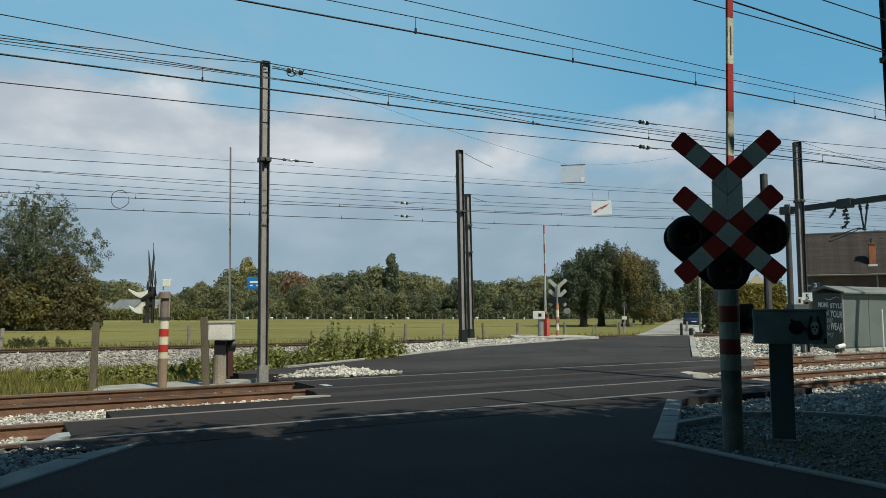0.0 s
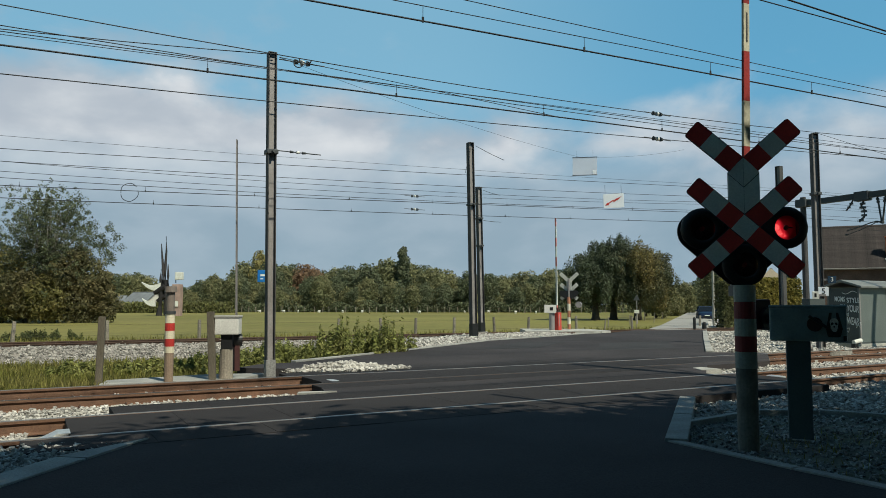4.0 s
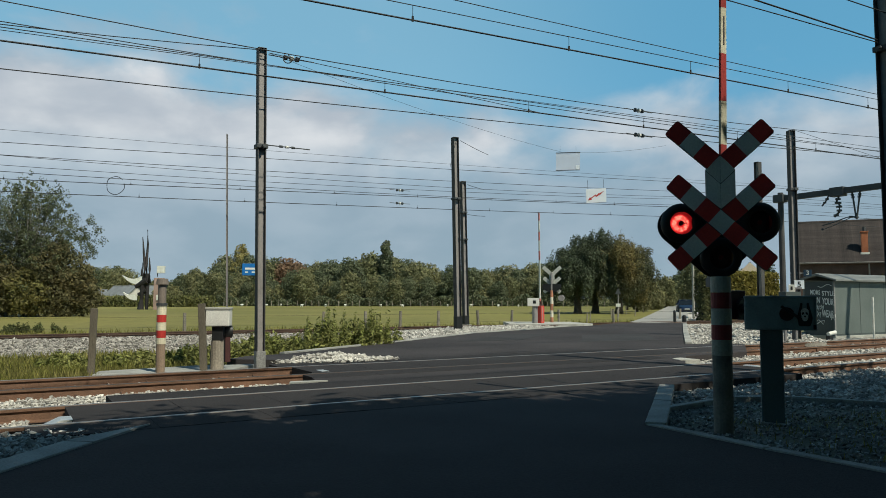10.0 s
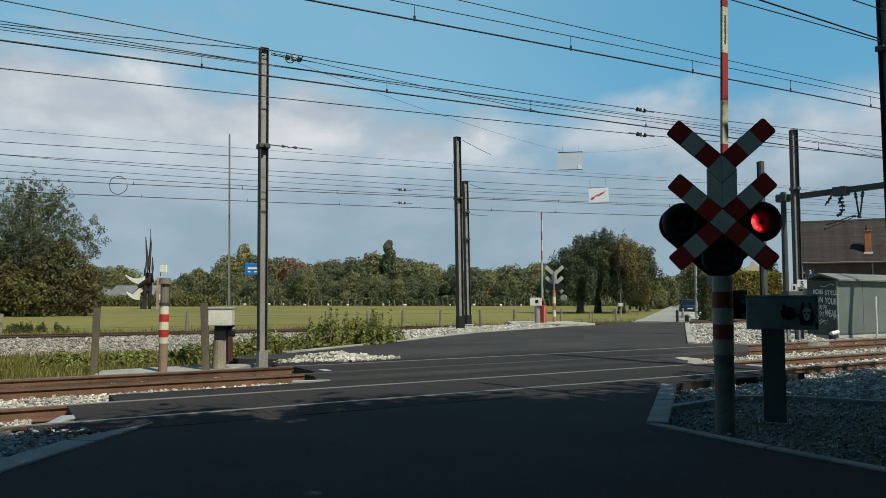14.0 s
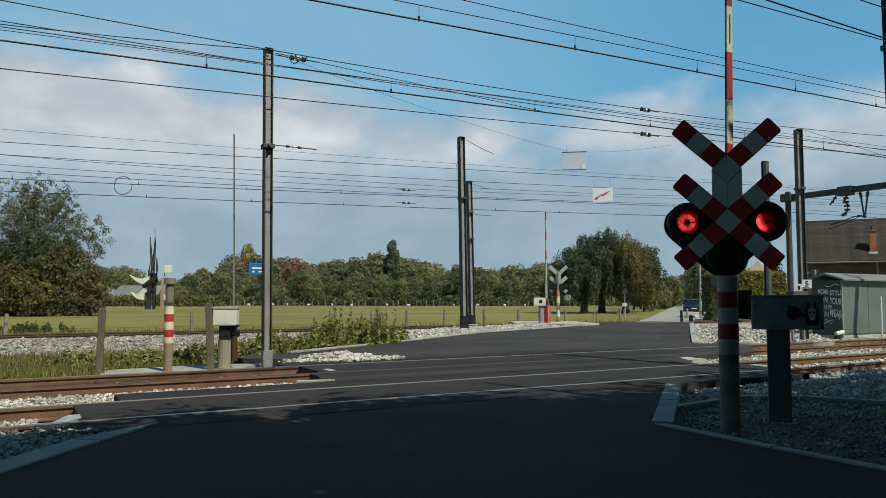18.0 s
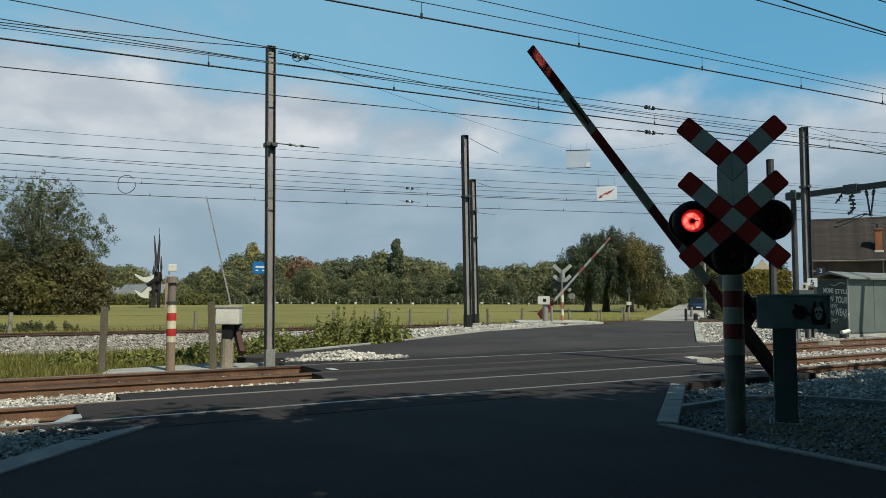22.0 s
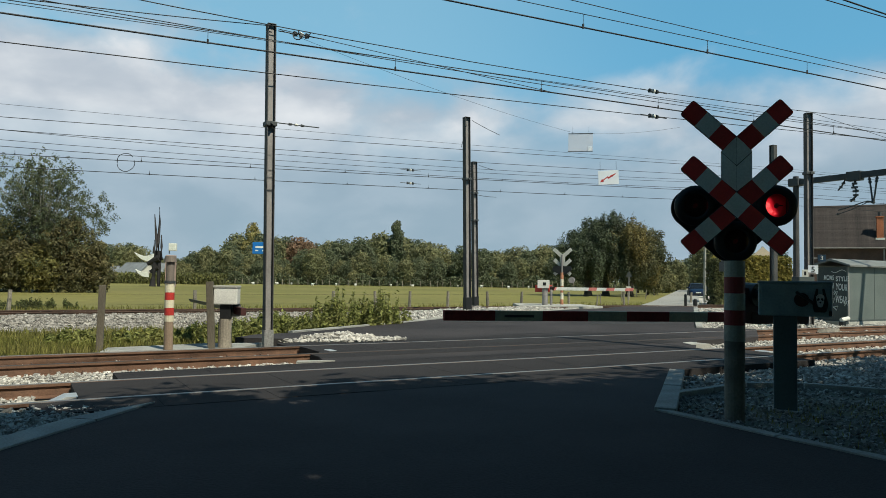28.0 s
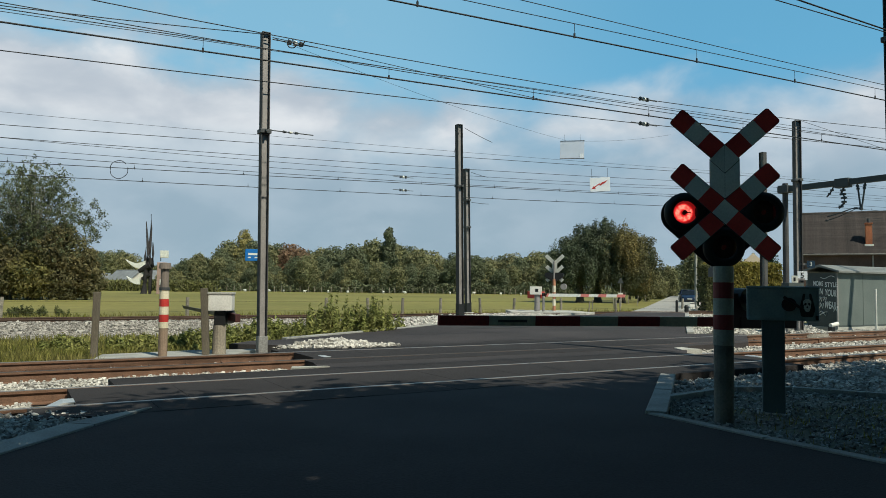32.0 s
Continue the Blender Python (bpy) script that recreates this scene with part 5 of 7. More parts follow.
solo("gravel_verge", slabm([(-1.6, 22.0), (1.2, 28.1), (4.1, 31.9), (6.0, 34.7), (4.2, 36.8), (0.3, 33.0), (-2.6, 27.5), (-3.0, 23.5)], -0.5, -0.03), BALLAST, "pale gravel verge beside the crossing road", "ground", kind="structure")
solo("parking_gravel", slabm([(14.2, 41.5), (21, 62), (28.2, 84), (33, 84), (26, 62), (20, 41.5)], -0.6, -0.21), mat("pale_gravel", (0.42, 0.40, 0.37), 0.95, vary=0.25, scale=1, fine=12, bump=0.6), "pale gravel parking strip beside the lane", "ground", kind="structure")

deck = thing("crossing_deck", TRACK, "dark rubber panels between the rails at the crossing", "crossing deck", kind="structure")
def panel_mesh(w, ln):
    return mesh_of("deck_panel", boxm(0.0015, ln - 0.0015, 0.0, w, -0.16, 0.003, bevel=0.002), PANEL)
for p0, p1, s0, n in ((0.075, 1.36, -4.5, 10), (1.51, 2.2, -3.95, 9), (-0.75, -0.05, -4.95, 10), (3.62, 4.91, -0.4, 8), (2.85, 3.47, -0.7, 7), (5.06, 5.7, -0.6, 8)):
    me = panel_mesh(p1 - p0, 1.2)
    for k in range(n):
        ob = new("deck_panel", me)
        ob.parent = deck
        ob.matrix_basis = pose(s0 + 1.2 * k, p0, 0.0015 * ((k * 7) % 3))
ALLOY = mat("bare_alloy", (0.62, 0.62, 0.60), 0.45, 0.7, vary=0.15)
for s, p in ((-4.62, 0.36), (-0.2, 3.98), (7.6, 0.72)):
    t = thing("rail_deflector", TRACK @ pose(s, p, -0.07) @ Matrix.Scale(0.6, 4), "pale metal wedge guard at the end of the deck", "guard", "deck end guards")
    bm = bmesh.new()
    vs = [bm.verts.new(c) for c in ((-0.3, -0.28, -0.02), (0.22, -0.28, -0.02), (0.22, 0.28, -0.02), (-0.3, 0.28, -0.02), (0.02, -0.26, 0.13), (0.22, -0.26, 0.13), (0.22, 0.26, 0.13), (0.02, 0.26, 0.13))]
    for q in ((3, 2, 1, 0), (4, 5, 6, 7), (0, 1, 5, 4), (1, 2, 6, 5), (2, 3, 7, 6), (3, 0, 4, 7)):
        bm.faces.new([vs[k] for k in q])
    part("wedge", bm, ALLOY, t)
    part("wedge_slot", boxm(-0.20, 0.0, -0.20, 0.20, 0.055, 0.085), BLACKP, t, m=pose(0, 0, 0, 0, -25, 0))

# sleepers with clips, where the track lies open
CLIP = mat("rail_clip", (0.10, 0.06, 0.045), 0.7, 0.3, vary=0.2)
sl_me = mesh_of("sleeper", boxm(-0.13, 0.13, -1.25, 1.25, -0.21, 0.0, bevel=0.015), SLEEPER)
cbm = bmesh.new()
box(cbm, -0.045, 0.045, -0.03, 0.03, 0.0, 0.03, bevel=0.006)
tube(cbm, [(-0.04, 0, 0.03), (-0.02, 0.02, 0.055), (0.02, 0.02, 0.055), (0.04, 0, 0.03)], 0.012, seg=5)
cl_me = mesh_of("rail_clip", cbm, CLIP)
for centre, ranges in ((0.7175, ((-15.4, -5.0), (6.9, 26))), (4.2675, ((-15.4, -0.8), (9.6, 30)))):
    for s0, s1 in ranges:
        s = s0
        while s < s1:
            t = new("sleeper", sl_me)
            t.matrix_world = TRACK @ pose(s, centre, -0.168)
            tagged(t, "pale weathered sleeper bedded in the ballast", "sleeper", "sleepers")
            for q in (-0.7175 - 0.105, -0.7175 + 0.105, 0.7175 - 0.105, 0.7175 + 0.105):
                c = new("rail_clip", cl_me)
                c.parent = t
                c.matrix_basis = pose(0, q, 0, 0, 0, 90 if q > 0 else -90)
            s += 0.62


# ---- loose stones ----
def stones(name, pts, size, label, flat=0.75, material=None):
    n = len(pts)
    base = np.array([(1, 0, 0), (-1, 0, 0), (0, 1, 0), (0, -1, 0), (0, 0, 1), (0, 0, -1)], float)
    tri = np.array([(0, 2, 4), (2, 1, 4), (1, 3, 4), (3, 0, 4), (2, 0, 5), (1, 2, 5), (3, 1, 5), (0, 3, 5)])
    v = base[None] * (0.65 + 0.7 * rng.random((n, 6, 1))) + rng.normal(0, 0.22, (n, 6, 3))
    q = rng.normal(size=(n, 4))
    q /= np.linalg.norm(q, axis=1)[:, None]
    w, x, y, z = q.T
    R = np.stack([1 - 2 * (y * y + z * z), 2 * (x * y - z * w), 2 * (x * z + y * w), 2 * (x * y + z * w), 1 - 2 * (x * x + z * z), 2 * (y * z - x * w), 2 * (x * z - y * w), 2 * (y * z + x * w), 1 - 2 * (x * x + y * y)], 1).reshape(n, 3, 3)
    v = np.einsum("nij,nkj->nki", R, v)
    sz = size * (0.55 + 0.9 * rng.random(n))
    v = v * sz[:, None, None] * (1, 1, flat) + np.asarray(pts)[:, None]
    f = (tri[None] + 6 * np.arange(n)[:, None, None]).reshape(-1, 3)
    me = quads_mesh(name, v.reshape(-1, 3).tolist(), f.tolist(), material or STONE)
    return tagged(new(name, me), label, "ballast", kind="stuff")


def strip(n, s0, s1, p0, p1, z=None, lift=0.02):
    s, p = rng.uniform(s0, s1, n), rng.uniform(p0, p1, n)
    zz = np.array([ground_z(q) for q in p]) if z is None else np.full(n, z)
    o = np.array(A0)[None] + s[:, None] * np.array(U) + p[:, None] * np.array(NRM)
    o[:, 2] = zz + lift + rng.normal(0, 0.012, n)
    return o


stones("ballast_stones", np.concatenate([strip(7500, -13, -4.9, 0.12, 1.3, -0.17), strip(11000, -14, -0.9, 1.55, 3.4, -0.16), strip(4200, -14, -0.8, 3.68, 4.85, -0.18), strip(1800, -14, -1.0, 5.1, 5.7, -0.16), strip(11000, -9, -3.4, -2.6, -0.12, -0.14)]), 0.027, "broken pale grey ballast stones around the near rails")
stones("ballast_stones", np.concatenate([strip(5200, 6.9, 24, 0.12, 1.3, -0.17), strip(6500, 6.4, 26, 1.55, 3.4, -0.165), strip(4200, 9.6, 28, 3.68, 4.85, -0.18), strip(9000, 8, 30, 5.1, 7.0, -0.16), strip(9000, 3.7, 16, -2.6, -0.12, -0.15)]), 0.038, "broken grey ballast stones around the rails beyond the road")
stones("ballast_stones", np.concatenate([strip(26000, -34, 14, 15.4, 19.9, None), strip(5000, -34, 16, 20.1, 21.3, -0.12), strip(3500, 30, 60, 15.5, 20, None)]), 0.046, "pale ballast stones on the bank of the far line", material=mat("grey_stone", (0.27, 0.25, 0.225), 0.95, vary=0.25, scale=3, fine=30, island=0.55))


def poly_points(n, pts, z):
    pts = np.array(pts)
    lo, hi = pts.min(0), pts.max(0)
    out = []
    while len(out) < n:
        q = lo + (hi - lo) * rng.random(2)
        inside = False
        for (x0, y0), (x1, y1) in zip(pts, np.roll(pts, -1, 0)):
            if (y0 > q[1]) != (y1 > q[1]) and q[0] < (x1 - x0) * (q[1] - y0) / (y1 - y0) + x0:
                inside = not inside
        if inside:
            out.append((q[0], q[1], z + rng.normal(0, 0.012)))
    return np.array(out)


stones("gravel_stones", np.concatenate([poly_points(4200, [(7.5, 21.65), (12.8, 37.7), (17.5, 37.0), (12.0, 22.6)], 0.0), poly_points(3200, [(-1.7, 22.0), (1.2, 28.1), (4.1, 31.9), (6.0, 34.7), (4.2, 36.8), (0.3, 33.0), (-2.6, 27.5), (-3.0, 23.5)], 0.0),
                                     poly_points(1500, [(-3.4, 15.0), (-1.9, 15.2), (-0.85, 15.95), (-1.9, 16.3)], 0.02), poly_points(700, [(-3.1, 15.25), (-2.0, 15.45), (-1.6, 15.85), (-2.1, 16.05)], 0.075), poly_points(250, [(-2.8, 15.4), (-2.0, 15.6), (-2.1, 15.9)], 0.12)]), 0.045, "pale gravel beside the crossing road")
CORNER = [(-3.2, 7.58), (-3.5, 6.78), (-3.66, 5.6), (-6.5, 4.2), (-7.2, 5.7), (-4.0, 7.50)]
solo("gravel_corner", slabm(CORNER, -0.4, -0.045), BALLAST, "pale gravel between the deck and the road edging", "ground", kind="structure")
stones("gravel_stones", poly_points(6500, CORNER, -0.025), 0.027, "broken pale stones between the deck and the edging")
BED = [(2.42, 7.72), (2.80, 8.90), (3.98, 9.84), (4.75, 9.86), (5.5, 9.45), (9.0, 7.7), (16, 5.0), (4.95, 3.5), (3.5, 5.7)]
SHOULDER = [(2.82, 9.0), (3.55, 11.05), (9.0, 14.0), (20, 20.2), (24, 14.0), (16, 5.1), (9.0, 7.85), (5.55, 9.56), (4.75, 9.98), (3.95, 9.96)]
solo("signal_bed", slabm(BED, -0.4, -0.05), mat("earth_gravel", (0.13, 0.13, 0.115), 0.95, vary=0.35, scale=1.5, fine=20, bump=0.9, second=(0.07, 0.08, 0.04), amount=0.8), "dull gravel and thin grass around the signal", "ground", kind="structure")
solo("ballast_shoulder", slabm(SHOULDER, -0.4, -0.10), BALLAST, "grey ballast shoulder between the signal and the rails", "ground", kind="structure")
stones("gravel_stones", poly_points(7000, [(2.42, 7.72), (2.80, 8.90), (3.98, 9.84), (4.75, 9.86), (8.0, 8.1), (7.0, 4.9), (4.9, 3.8), (3.5, 5.7)], -0.045), 0.019, "fine grey gravel around the signal post", material=mat("dull_gravel", (0.27, 0.27, 0.26), 0.95, vary=0.25, scale=3, fine=30, island=0.6))
stones("gravel_stones", poly_points(10000, [(2.82, 9.0), (3.55, 11.05), (12.0, 15.8), (14.0, 10.5), (9.0, 7.9), (5.55, 9.56), (4.75, 9.98), (3.95, 9.96)], -0.075), 0.034, "broken grey ballast between the signal and the rails")


# ---- grass and weeds ----
def blades(name, pts, h, w, material, label):
    n = len(pts)
    pts = np.asarray(pts)
    a = rng.uniform(0, math.tau, n)
    d = np.stack([np.cos(a), np.sin(a), np.zeros(n)], 1)
    hh = h * (0.45 + 0.9 * rng.random(n))[:, None]
    tip = pts + np.array((0, 0, 1.0)) * hh + rng.normal(0, 0.28, (n, 3)) * hh * (1, 1, 0.1)
    mid = (pts + tip) / 2 + rng.normal(0, 0.06, (n, 3)) * hh
    v = np.stack([pts - d * w, pts + d * w, mid + d * w * 0.8, mid - d * w * 0.8, tip], 1).reshape(-1, 3)
    f = []
    for k in range(n):
        b = 5 * k
        f += [(b, b + 1, b + 2, b + 3), (b + 3, b + 2, b + 4)]
    me = quads_mesh(name, v.tolist(), f, material)
    return tagged(new(name, me), label, "grass", kind="stuff")


blades("verge_grass", np.concatenate([strip(30000, -24, -1.5, 6.7, 15.3, None, 0), strip(2500, -1.5, 3.0, 9.2, 15.0, None, 0), strip(7000, -16, -3.7, 5.55, 7.4, -0.2, 0)]), 0.19, 0.012, BLADE, "rough green and straw-coloured grass between the tracks")
blades("meadow_edge_grass", strip(9000, -40, 40, 24.6, 30, None, 0), 0.28, 0.02, BLADE, "longer grass along the meadow fence")
blades("thin_grass", poly_points(2500, [(3.3, 6.0), (3.0, 8.4), (8, 9.3), (12, 9), (5, 4)], -0.08), 0.09, 0.006, BLADE, "thin low grass in the gravel by the signal")


def weed(x, y, z, w, h, n, label, leaf, seed):
    """A clump of upright leafy stalks of uneven height."""
    t = thing("weed_bush", pose(x, y, z), label, "bush", "weeds beside the road")
    gg = np.random.default_rng(seed)
    bm = bmesh.new()
    lobes = []
    for k in range(30):
        a, q = gg.uniform(0, 6.28), w * math.sqrt(gg.random()) * 0.9
        hh = h * gg.uniform(0.45, 1.0) * (1 - 0.4 * q / w)
        e = (q * math.cos(a) * 1.08, q * math.sin(a) * 1.08, hh)
        tube(bm, [(e[0] * 0.8, e[1] * 0.8, 0), (e[0] * 0.9, e[1] * 0.9, hh * 0.5), e], [0.009, 0.007, 0.003], seg=4)
        lobes.append((e[0] * 0.92, e[1] * 0.92, hh * 0.5, 0.10, 0.10, hh * 0.5))
        if k % 2:
            lobes.append((e[0] * 0.88, e[1] * 0.88, hh * 0.28, 0.19, 0.19, hh * 0.28))
    tagged(part("stalk", bm, mat("green_stalk", (0.12, 0.13, 0.04), 0.8), t), kind="stuff")
    me = leaf_cloud("foliage", lobes, n, 0.055, leaf, 0.1, -0.25)
    ob = new("foliage", me)
    ob.parent = t


WEED = mat("weed_leaf", (0.20, 0.215, 0.058), 0.75, vary=0.3, scale=2, fine=10, island=0.5, second=(0.22, 0.20, 0.075), amount=0.5, thin=0.35)
for i, (x, y, w, h) in enumerate(((-3.55, 20.6, 0.75, 0.95), (-2.75, 21.2, 0.85, 1.35), (-2.05, 21.9, 0.75, 1.2), (-1.75, 22.9, 0.6, 0.8), (-4.3, 19.6, 0.7, 0.75), (-5.1, 18.9, 0.7, 0.6), (-6.0, 18.2, 0.6, 0.5), (-4.9, 20.4, 0.6, 0.7), (-7.2, 17.6, 0.6, 0.42), (-3.3, 21.6, 0.8, 1.1), (-8.6, 17.2, 0.6, 0.4), (-6.4, 19.2, 0.7, 0.45))):
    weed(x, y, -0.36, w * 1.3, h * 1.3, 7000, "green leafy weeds growing beside the road", WEED, 300 + i)

weed(-19.9, 36.5, -0.44, 1.7, 0.75, 5000, "dark rough weeds in the meadow beside the far line", mat("weed_dark", (0.10, 0.11, 0.04), 0.8, vary=0.3, scale=2, fine=10, island=0.5, thin=0.4), 340)
weed(-22.0, 35.5, -0.44, 1.5, 0.6, 4000, "dark rough weeds in the meadow beside the far line", MATS["weed_dark"], 341)

# ---- posts, fences and signs ----
bol = thing("banded_marker_post", pose(-5.22, 13.8, -0.2), "brown marker post with red and cream bands by the rails", "marker post")
BROWNP = mat("brown_plastic", (0.25, 0.18, 0.13), 0.7, vary=0.2, scale=5, fine=40)
CREAM = mat("cream_paint", (0.62, 0.56, 0.42), 0.6, vary=0.12, scale=5, fine=40)
part("shaft", cylm((0, 0, -0.2), (0, 0, 0.665), 0.082, seg=16), BROWNP, bol)
for i, (z0, z1) in enumerate(((0.665, 0.78), (0.78, 0.92), (0.92, 1.07), (1.07, 1.21), (1.21, 1.38))):
    part("cream_band" if i % 2 == 0 else "red_band", cylm((0, 0, z0), (0, 0, z1 - 0.003), 0.087, seg=16), CREAM if i % 2 == 0 else REDP, bol)
part("upper_shaft", cylm((0, 0, 1.38), (0, 0, 1.80), 0.075, seg=16), mat("grey_brown", (0.17, 0.14, 0.12), 0.7, vary=0.2), bol)
part("collar", cylm((0, 0, 1.38), (0, 0, 1.43), 0.10, seg=16), DARKSTEEL, bol)
part("cap", cylm((0, 0, 1.78), (0, 0, 1.89), 0.115, 0.10, seg=16), mat("grey_brown", (0.17, 0.14, 0.12), 0.7), bol)

WOOD = mat("weathered_wood", (0.115, 0.098, 0.074), 0.9, vary=0.3, scale=3, fine=25, bump=0.5, stretch=(4, 4, 0.6))
solo("timber_post", boxm(-0.06, 0.06, -0.06, 0.06, -0.3, 1.38, bevel=0.012), WOOD, "weathered square timber post beside the rails", "post", "timber posts", m=pose(-6.42, 13.6, -0.25, 0, 1.0, 20))
solo("timber_post", boxm(-0.065, 0.065, -0.07, 0.07, -0.3, 1.5, bevel=0.012), WOOD, "leaning timber post beside the barrier box", "post", "timber posts", m=pose(-4.52, 14.2, -0.28, 0, -3.0, 10))

fence = thing("field_fence", None, "wire fence on weathered posts along the meadow", "fence")
fp_me = mesh_of("fence_post", cylm((0, 0, -0.2), (0, 0, 1.08), 0.085, 0.075, seg=7), mat("grey_wood", (0.21, 0.185, 0.15), 0.9, vary=0.3, scale=3, fine=25, bump=0.5, rand=0.2))
for k, bearing in enumerate((-0.60, -0.47, -0.345, -0.157, -0.098, -0.052, 0.0, 0.055, 0.10, 0.165, 0.24, 0.33, 0.42, 0.5)):
    y = (A0.y + 25.4 / math.cos(THETA)) / (1 - bearing * math.tan(THETA))
    ob = new("fence_post", fp_me)
    ob.parent = fence
    ob.matrix_basis = pose(bearing * y, y, -0.42) @ pose(0, 0, 0, 3 * math.sin(k * 3.1), 3 * math.cos(k * 2.3))
for z in (0.45, 0.9):
    bm = bmesh.new()
    tube(bm, [on_track(-44, 25.4, -0.42 + z), on_track(93, 25.4, -0.42 + z)], 0.0035, seg=4)
    part("fence_wire", bm, WIRE, fence)
fence2 = thing("pasture_fence", None, "pale distant fence posts at the end of the meadow", "fence")
fw_me = mesh_of("pale_post", cylm((0, 0, 0), (0, 0, 1.2), 0.09, 0.08, seg=6), mat("pale_wood", (0.24, 0.21, 0.165), 0.9, vary=0.2, rand=0.3))
for k in range(64):
    ob = new("pale_post", fw_me)
    ob.parent = fence2
    ob.matrix_basis = pose(-62 + 1.75 * k + 0.5 * math.sin(k * 5.0), 158 + 1.0 * math.sin(k * 1.3), -0.45, 4 * math.sin(k), 4 * math.cos(k * 2))
lane_fence = thing("lane_fence", None, "low pale posts along the country lane", "fence")
stake_me = mesh_of("stake", cylm((0, 0, 0), (0, 0, 0.95), 0.045, 0.04, seg=6), mat("pale_wood", (0.24, 0.21, 0.165)))
for k in range(15):
    ob = new("stake", stake_me)
    ob.parent = lane_fence
    ob.matrix_basis = pose(8.9 + 2.1 * k + 0.5 * math.sin(k * 4.0), 44 + 6.2 * k + 1.2 * math.sin(k * 2.2), -0.45, 5 * math.sin(k * 3.0), 5 * math.cos(k * 5.0))
# resting sheep, tiny and far: fleece-white bodies on the pasture
SHEEPW = mat("fleece", (0.70, 0.68, 0.62), 0.95, vary=0.12)
sbm = bmesh.new()
bmesh.ops.create_icosphere(sbm, subdivisions=2, radius=0.42, matrix=Matrix.Translation((0, 0, 0.55)) @ Matrix.Diagonal((1.25, 0.75, 0.8, 1)))
sh_body = mesh_of("body", sbm, SHEEPW, True)
sbm = bmesh.new()
bmesh.ops.create_icosphere(sbm, subdivisions=1, radius=0.16, matrix=Matrix.Translation((0.6, 0, 0.72)) @ Matrix.Diagonal((1.3, 0.8, 0.9, 1)))
sh_head = mesh_of("head", sbm, SHEEPW, True)
sh_leg = mesh_of("leg", cylm((0, 0, 0), (0, 0, 0.4), 0.05, seg=6), SHEEPW)
for k in range(16):
    t = thing("sheep", pose((-60, -52, -47, -40, -33, -27, -19, -12, -7, 2, 7, 12, -23, -36, 16, -56)[k], 150 + 5 * math.sin(k * 2.1), -0.45, 0, 0, 70 * k) @ Matrix.Scale(0.62, 4), "white sheep standing at the far side of the meadow", "sheep", "sheep")
    for nm, me in (("body", sh_body), ("head", sh_head)):
        ob = new(nm, me)
        ob.parent = t
    for lx, ly in ((0.3, 0.15), (0.3, -0.15), (-0.3, 0.15), (-0.3, -0.15)):
        ob = new("leg", sh_leg)
        ob.parent = t
        ob.matrix_basis = pose(lx, ly, 0)

BLUE = mat("sign_blue", (0.02, 0.14, 0.42), 0.4, vary=0.08)
sg = thing("station_sign", pose(-10.35, 40, -0.4, 0, 0, 10), "blue station name board with white writing on a post", "sign")
bd = part("board", boxm(-0.36, 0.5, -0.02, 0.02, 2.95, 3.6, bevel=0.02), BLUE, sg)
part("board_text", boxm(-0.2, 0.38, -0.026, -0.022, 3.27, 3.38), WHITEP, bd)
part("board_text", boxm(-0.2, -0.05, -0.026, -0.022, 3.10, 3.17), WHITEP, bd)
part("board_text", boxm(0.15, 0.33, -0.026, -0.022, 3.10, 3.17), WHITEP, bd)
part("post", cylm((0.42, 0.06, 0), (0.42, 0.06, 3.6), 0.05, seg=10), DARKSTEEL, sg)

zp = thing("high_voltage_sign", Matrix.Translation((6.1, 28, 5.3)) @ pose(0, 0, 0, 0, -2, -12), "white plate with a red lightning arrow hung on the wires", "sign")
pl = part("plate", boxm(-0.38, 0.38, -0.008, 0.008, -0.27, 0.27, bevel=0.006), mat("clean_white", (0.80, 0.83, 0.88), 0.5, vary=0.04), zp)
bm = bmesh.new()
o = [(-0.32, -0.17), (-0.16, -0.15), (-0.19, -0.11), (-0.03, 0.0), (0.0, -0.06), (0.14, 0.04), (0.13, 0.0), (0.31, 0.17), (0.12, 0.08), (0.10, 0.10), (0.02, 0.01), (-0.02, 0.05), (-0.21, -0.08), (-0.24, -0.05)]
slab(bm, o, -0.002, 0.002)
bmesh.ops.transform(bm, matrix=Matrix.Rotation(radians(90), 4, "X"), verts=bm.verts)
part("lightning_mark", bm, REDP, pl, m=pose(0, -0.012, 0))
for x in (-0.3, 0.3):
    part("hanger", cylm((x, 0, 0.27), (x, 0, 0.62), 0.006, seg=5), WIRE, zp)
def clear_sheet():
    m = mat("clear_plastic", (0.74, 0.74, 0.80), 0.4, vary=0.05)
    m.node_tree.nodes["Principled BSDF"].inputs["Alpha"].default_value = 0.45
    return m


p2 = thing("back_turned_plate", Matrix.Translation((4.95, 27.6, 6.56)) @ pose(0, 0, 0, 0, 0.8, -14), "clear plastic plate with a white corner hung on wires", "sign")
part("plate", boxm(-0.455, 0.455, -0.006, 0.006, -0.34, 0.34, bevel=0.005), clear_sheet(), p2, "clear plastic sheet")
part("white_corner", boxm(0.29, 0.43, -0.012, -0.007, -0.32, -0.16), mat("clean_white", (0.8, 0.8, 0.78)), p2)
for x in (-0.3, 0.3):
    part("hanger", cylm((x, 0, 0.33), (x, 0, 0.6), 0.003, seg=5), WIRE, p2)
for z in (-0.34, 0.34):
    part("edge_bar", boxm(-0.46, 0.46, -0.012, 0.012, z - 0.012, z + 0.012), NEAR_BLACK_STEEL, p2)

bm = bmesh.new()
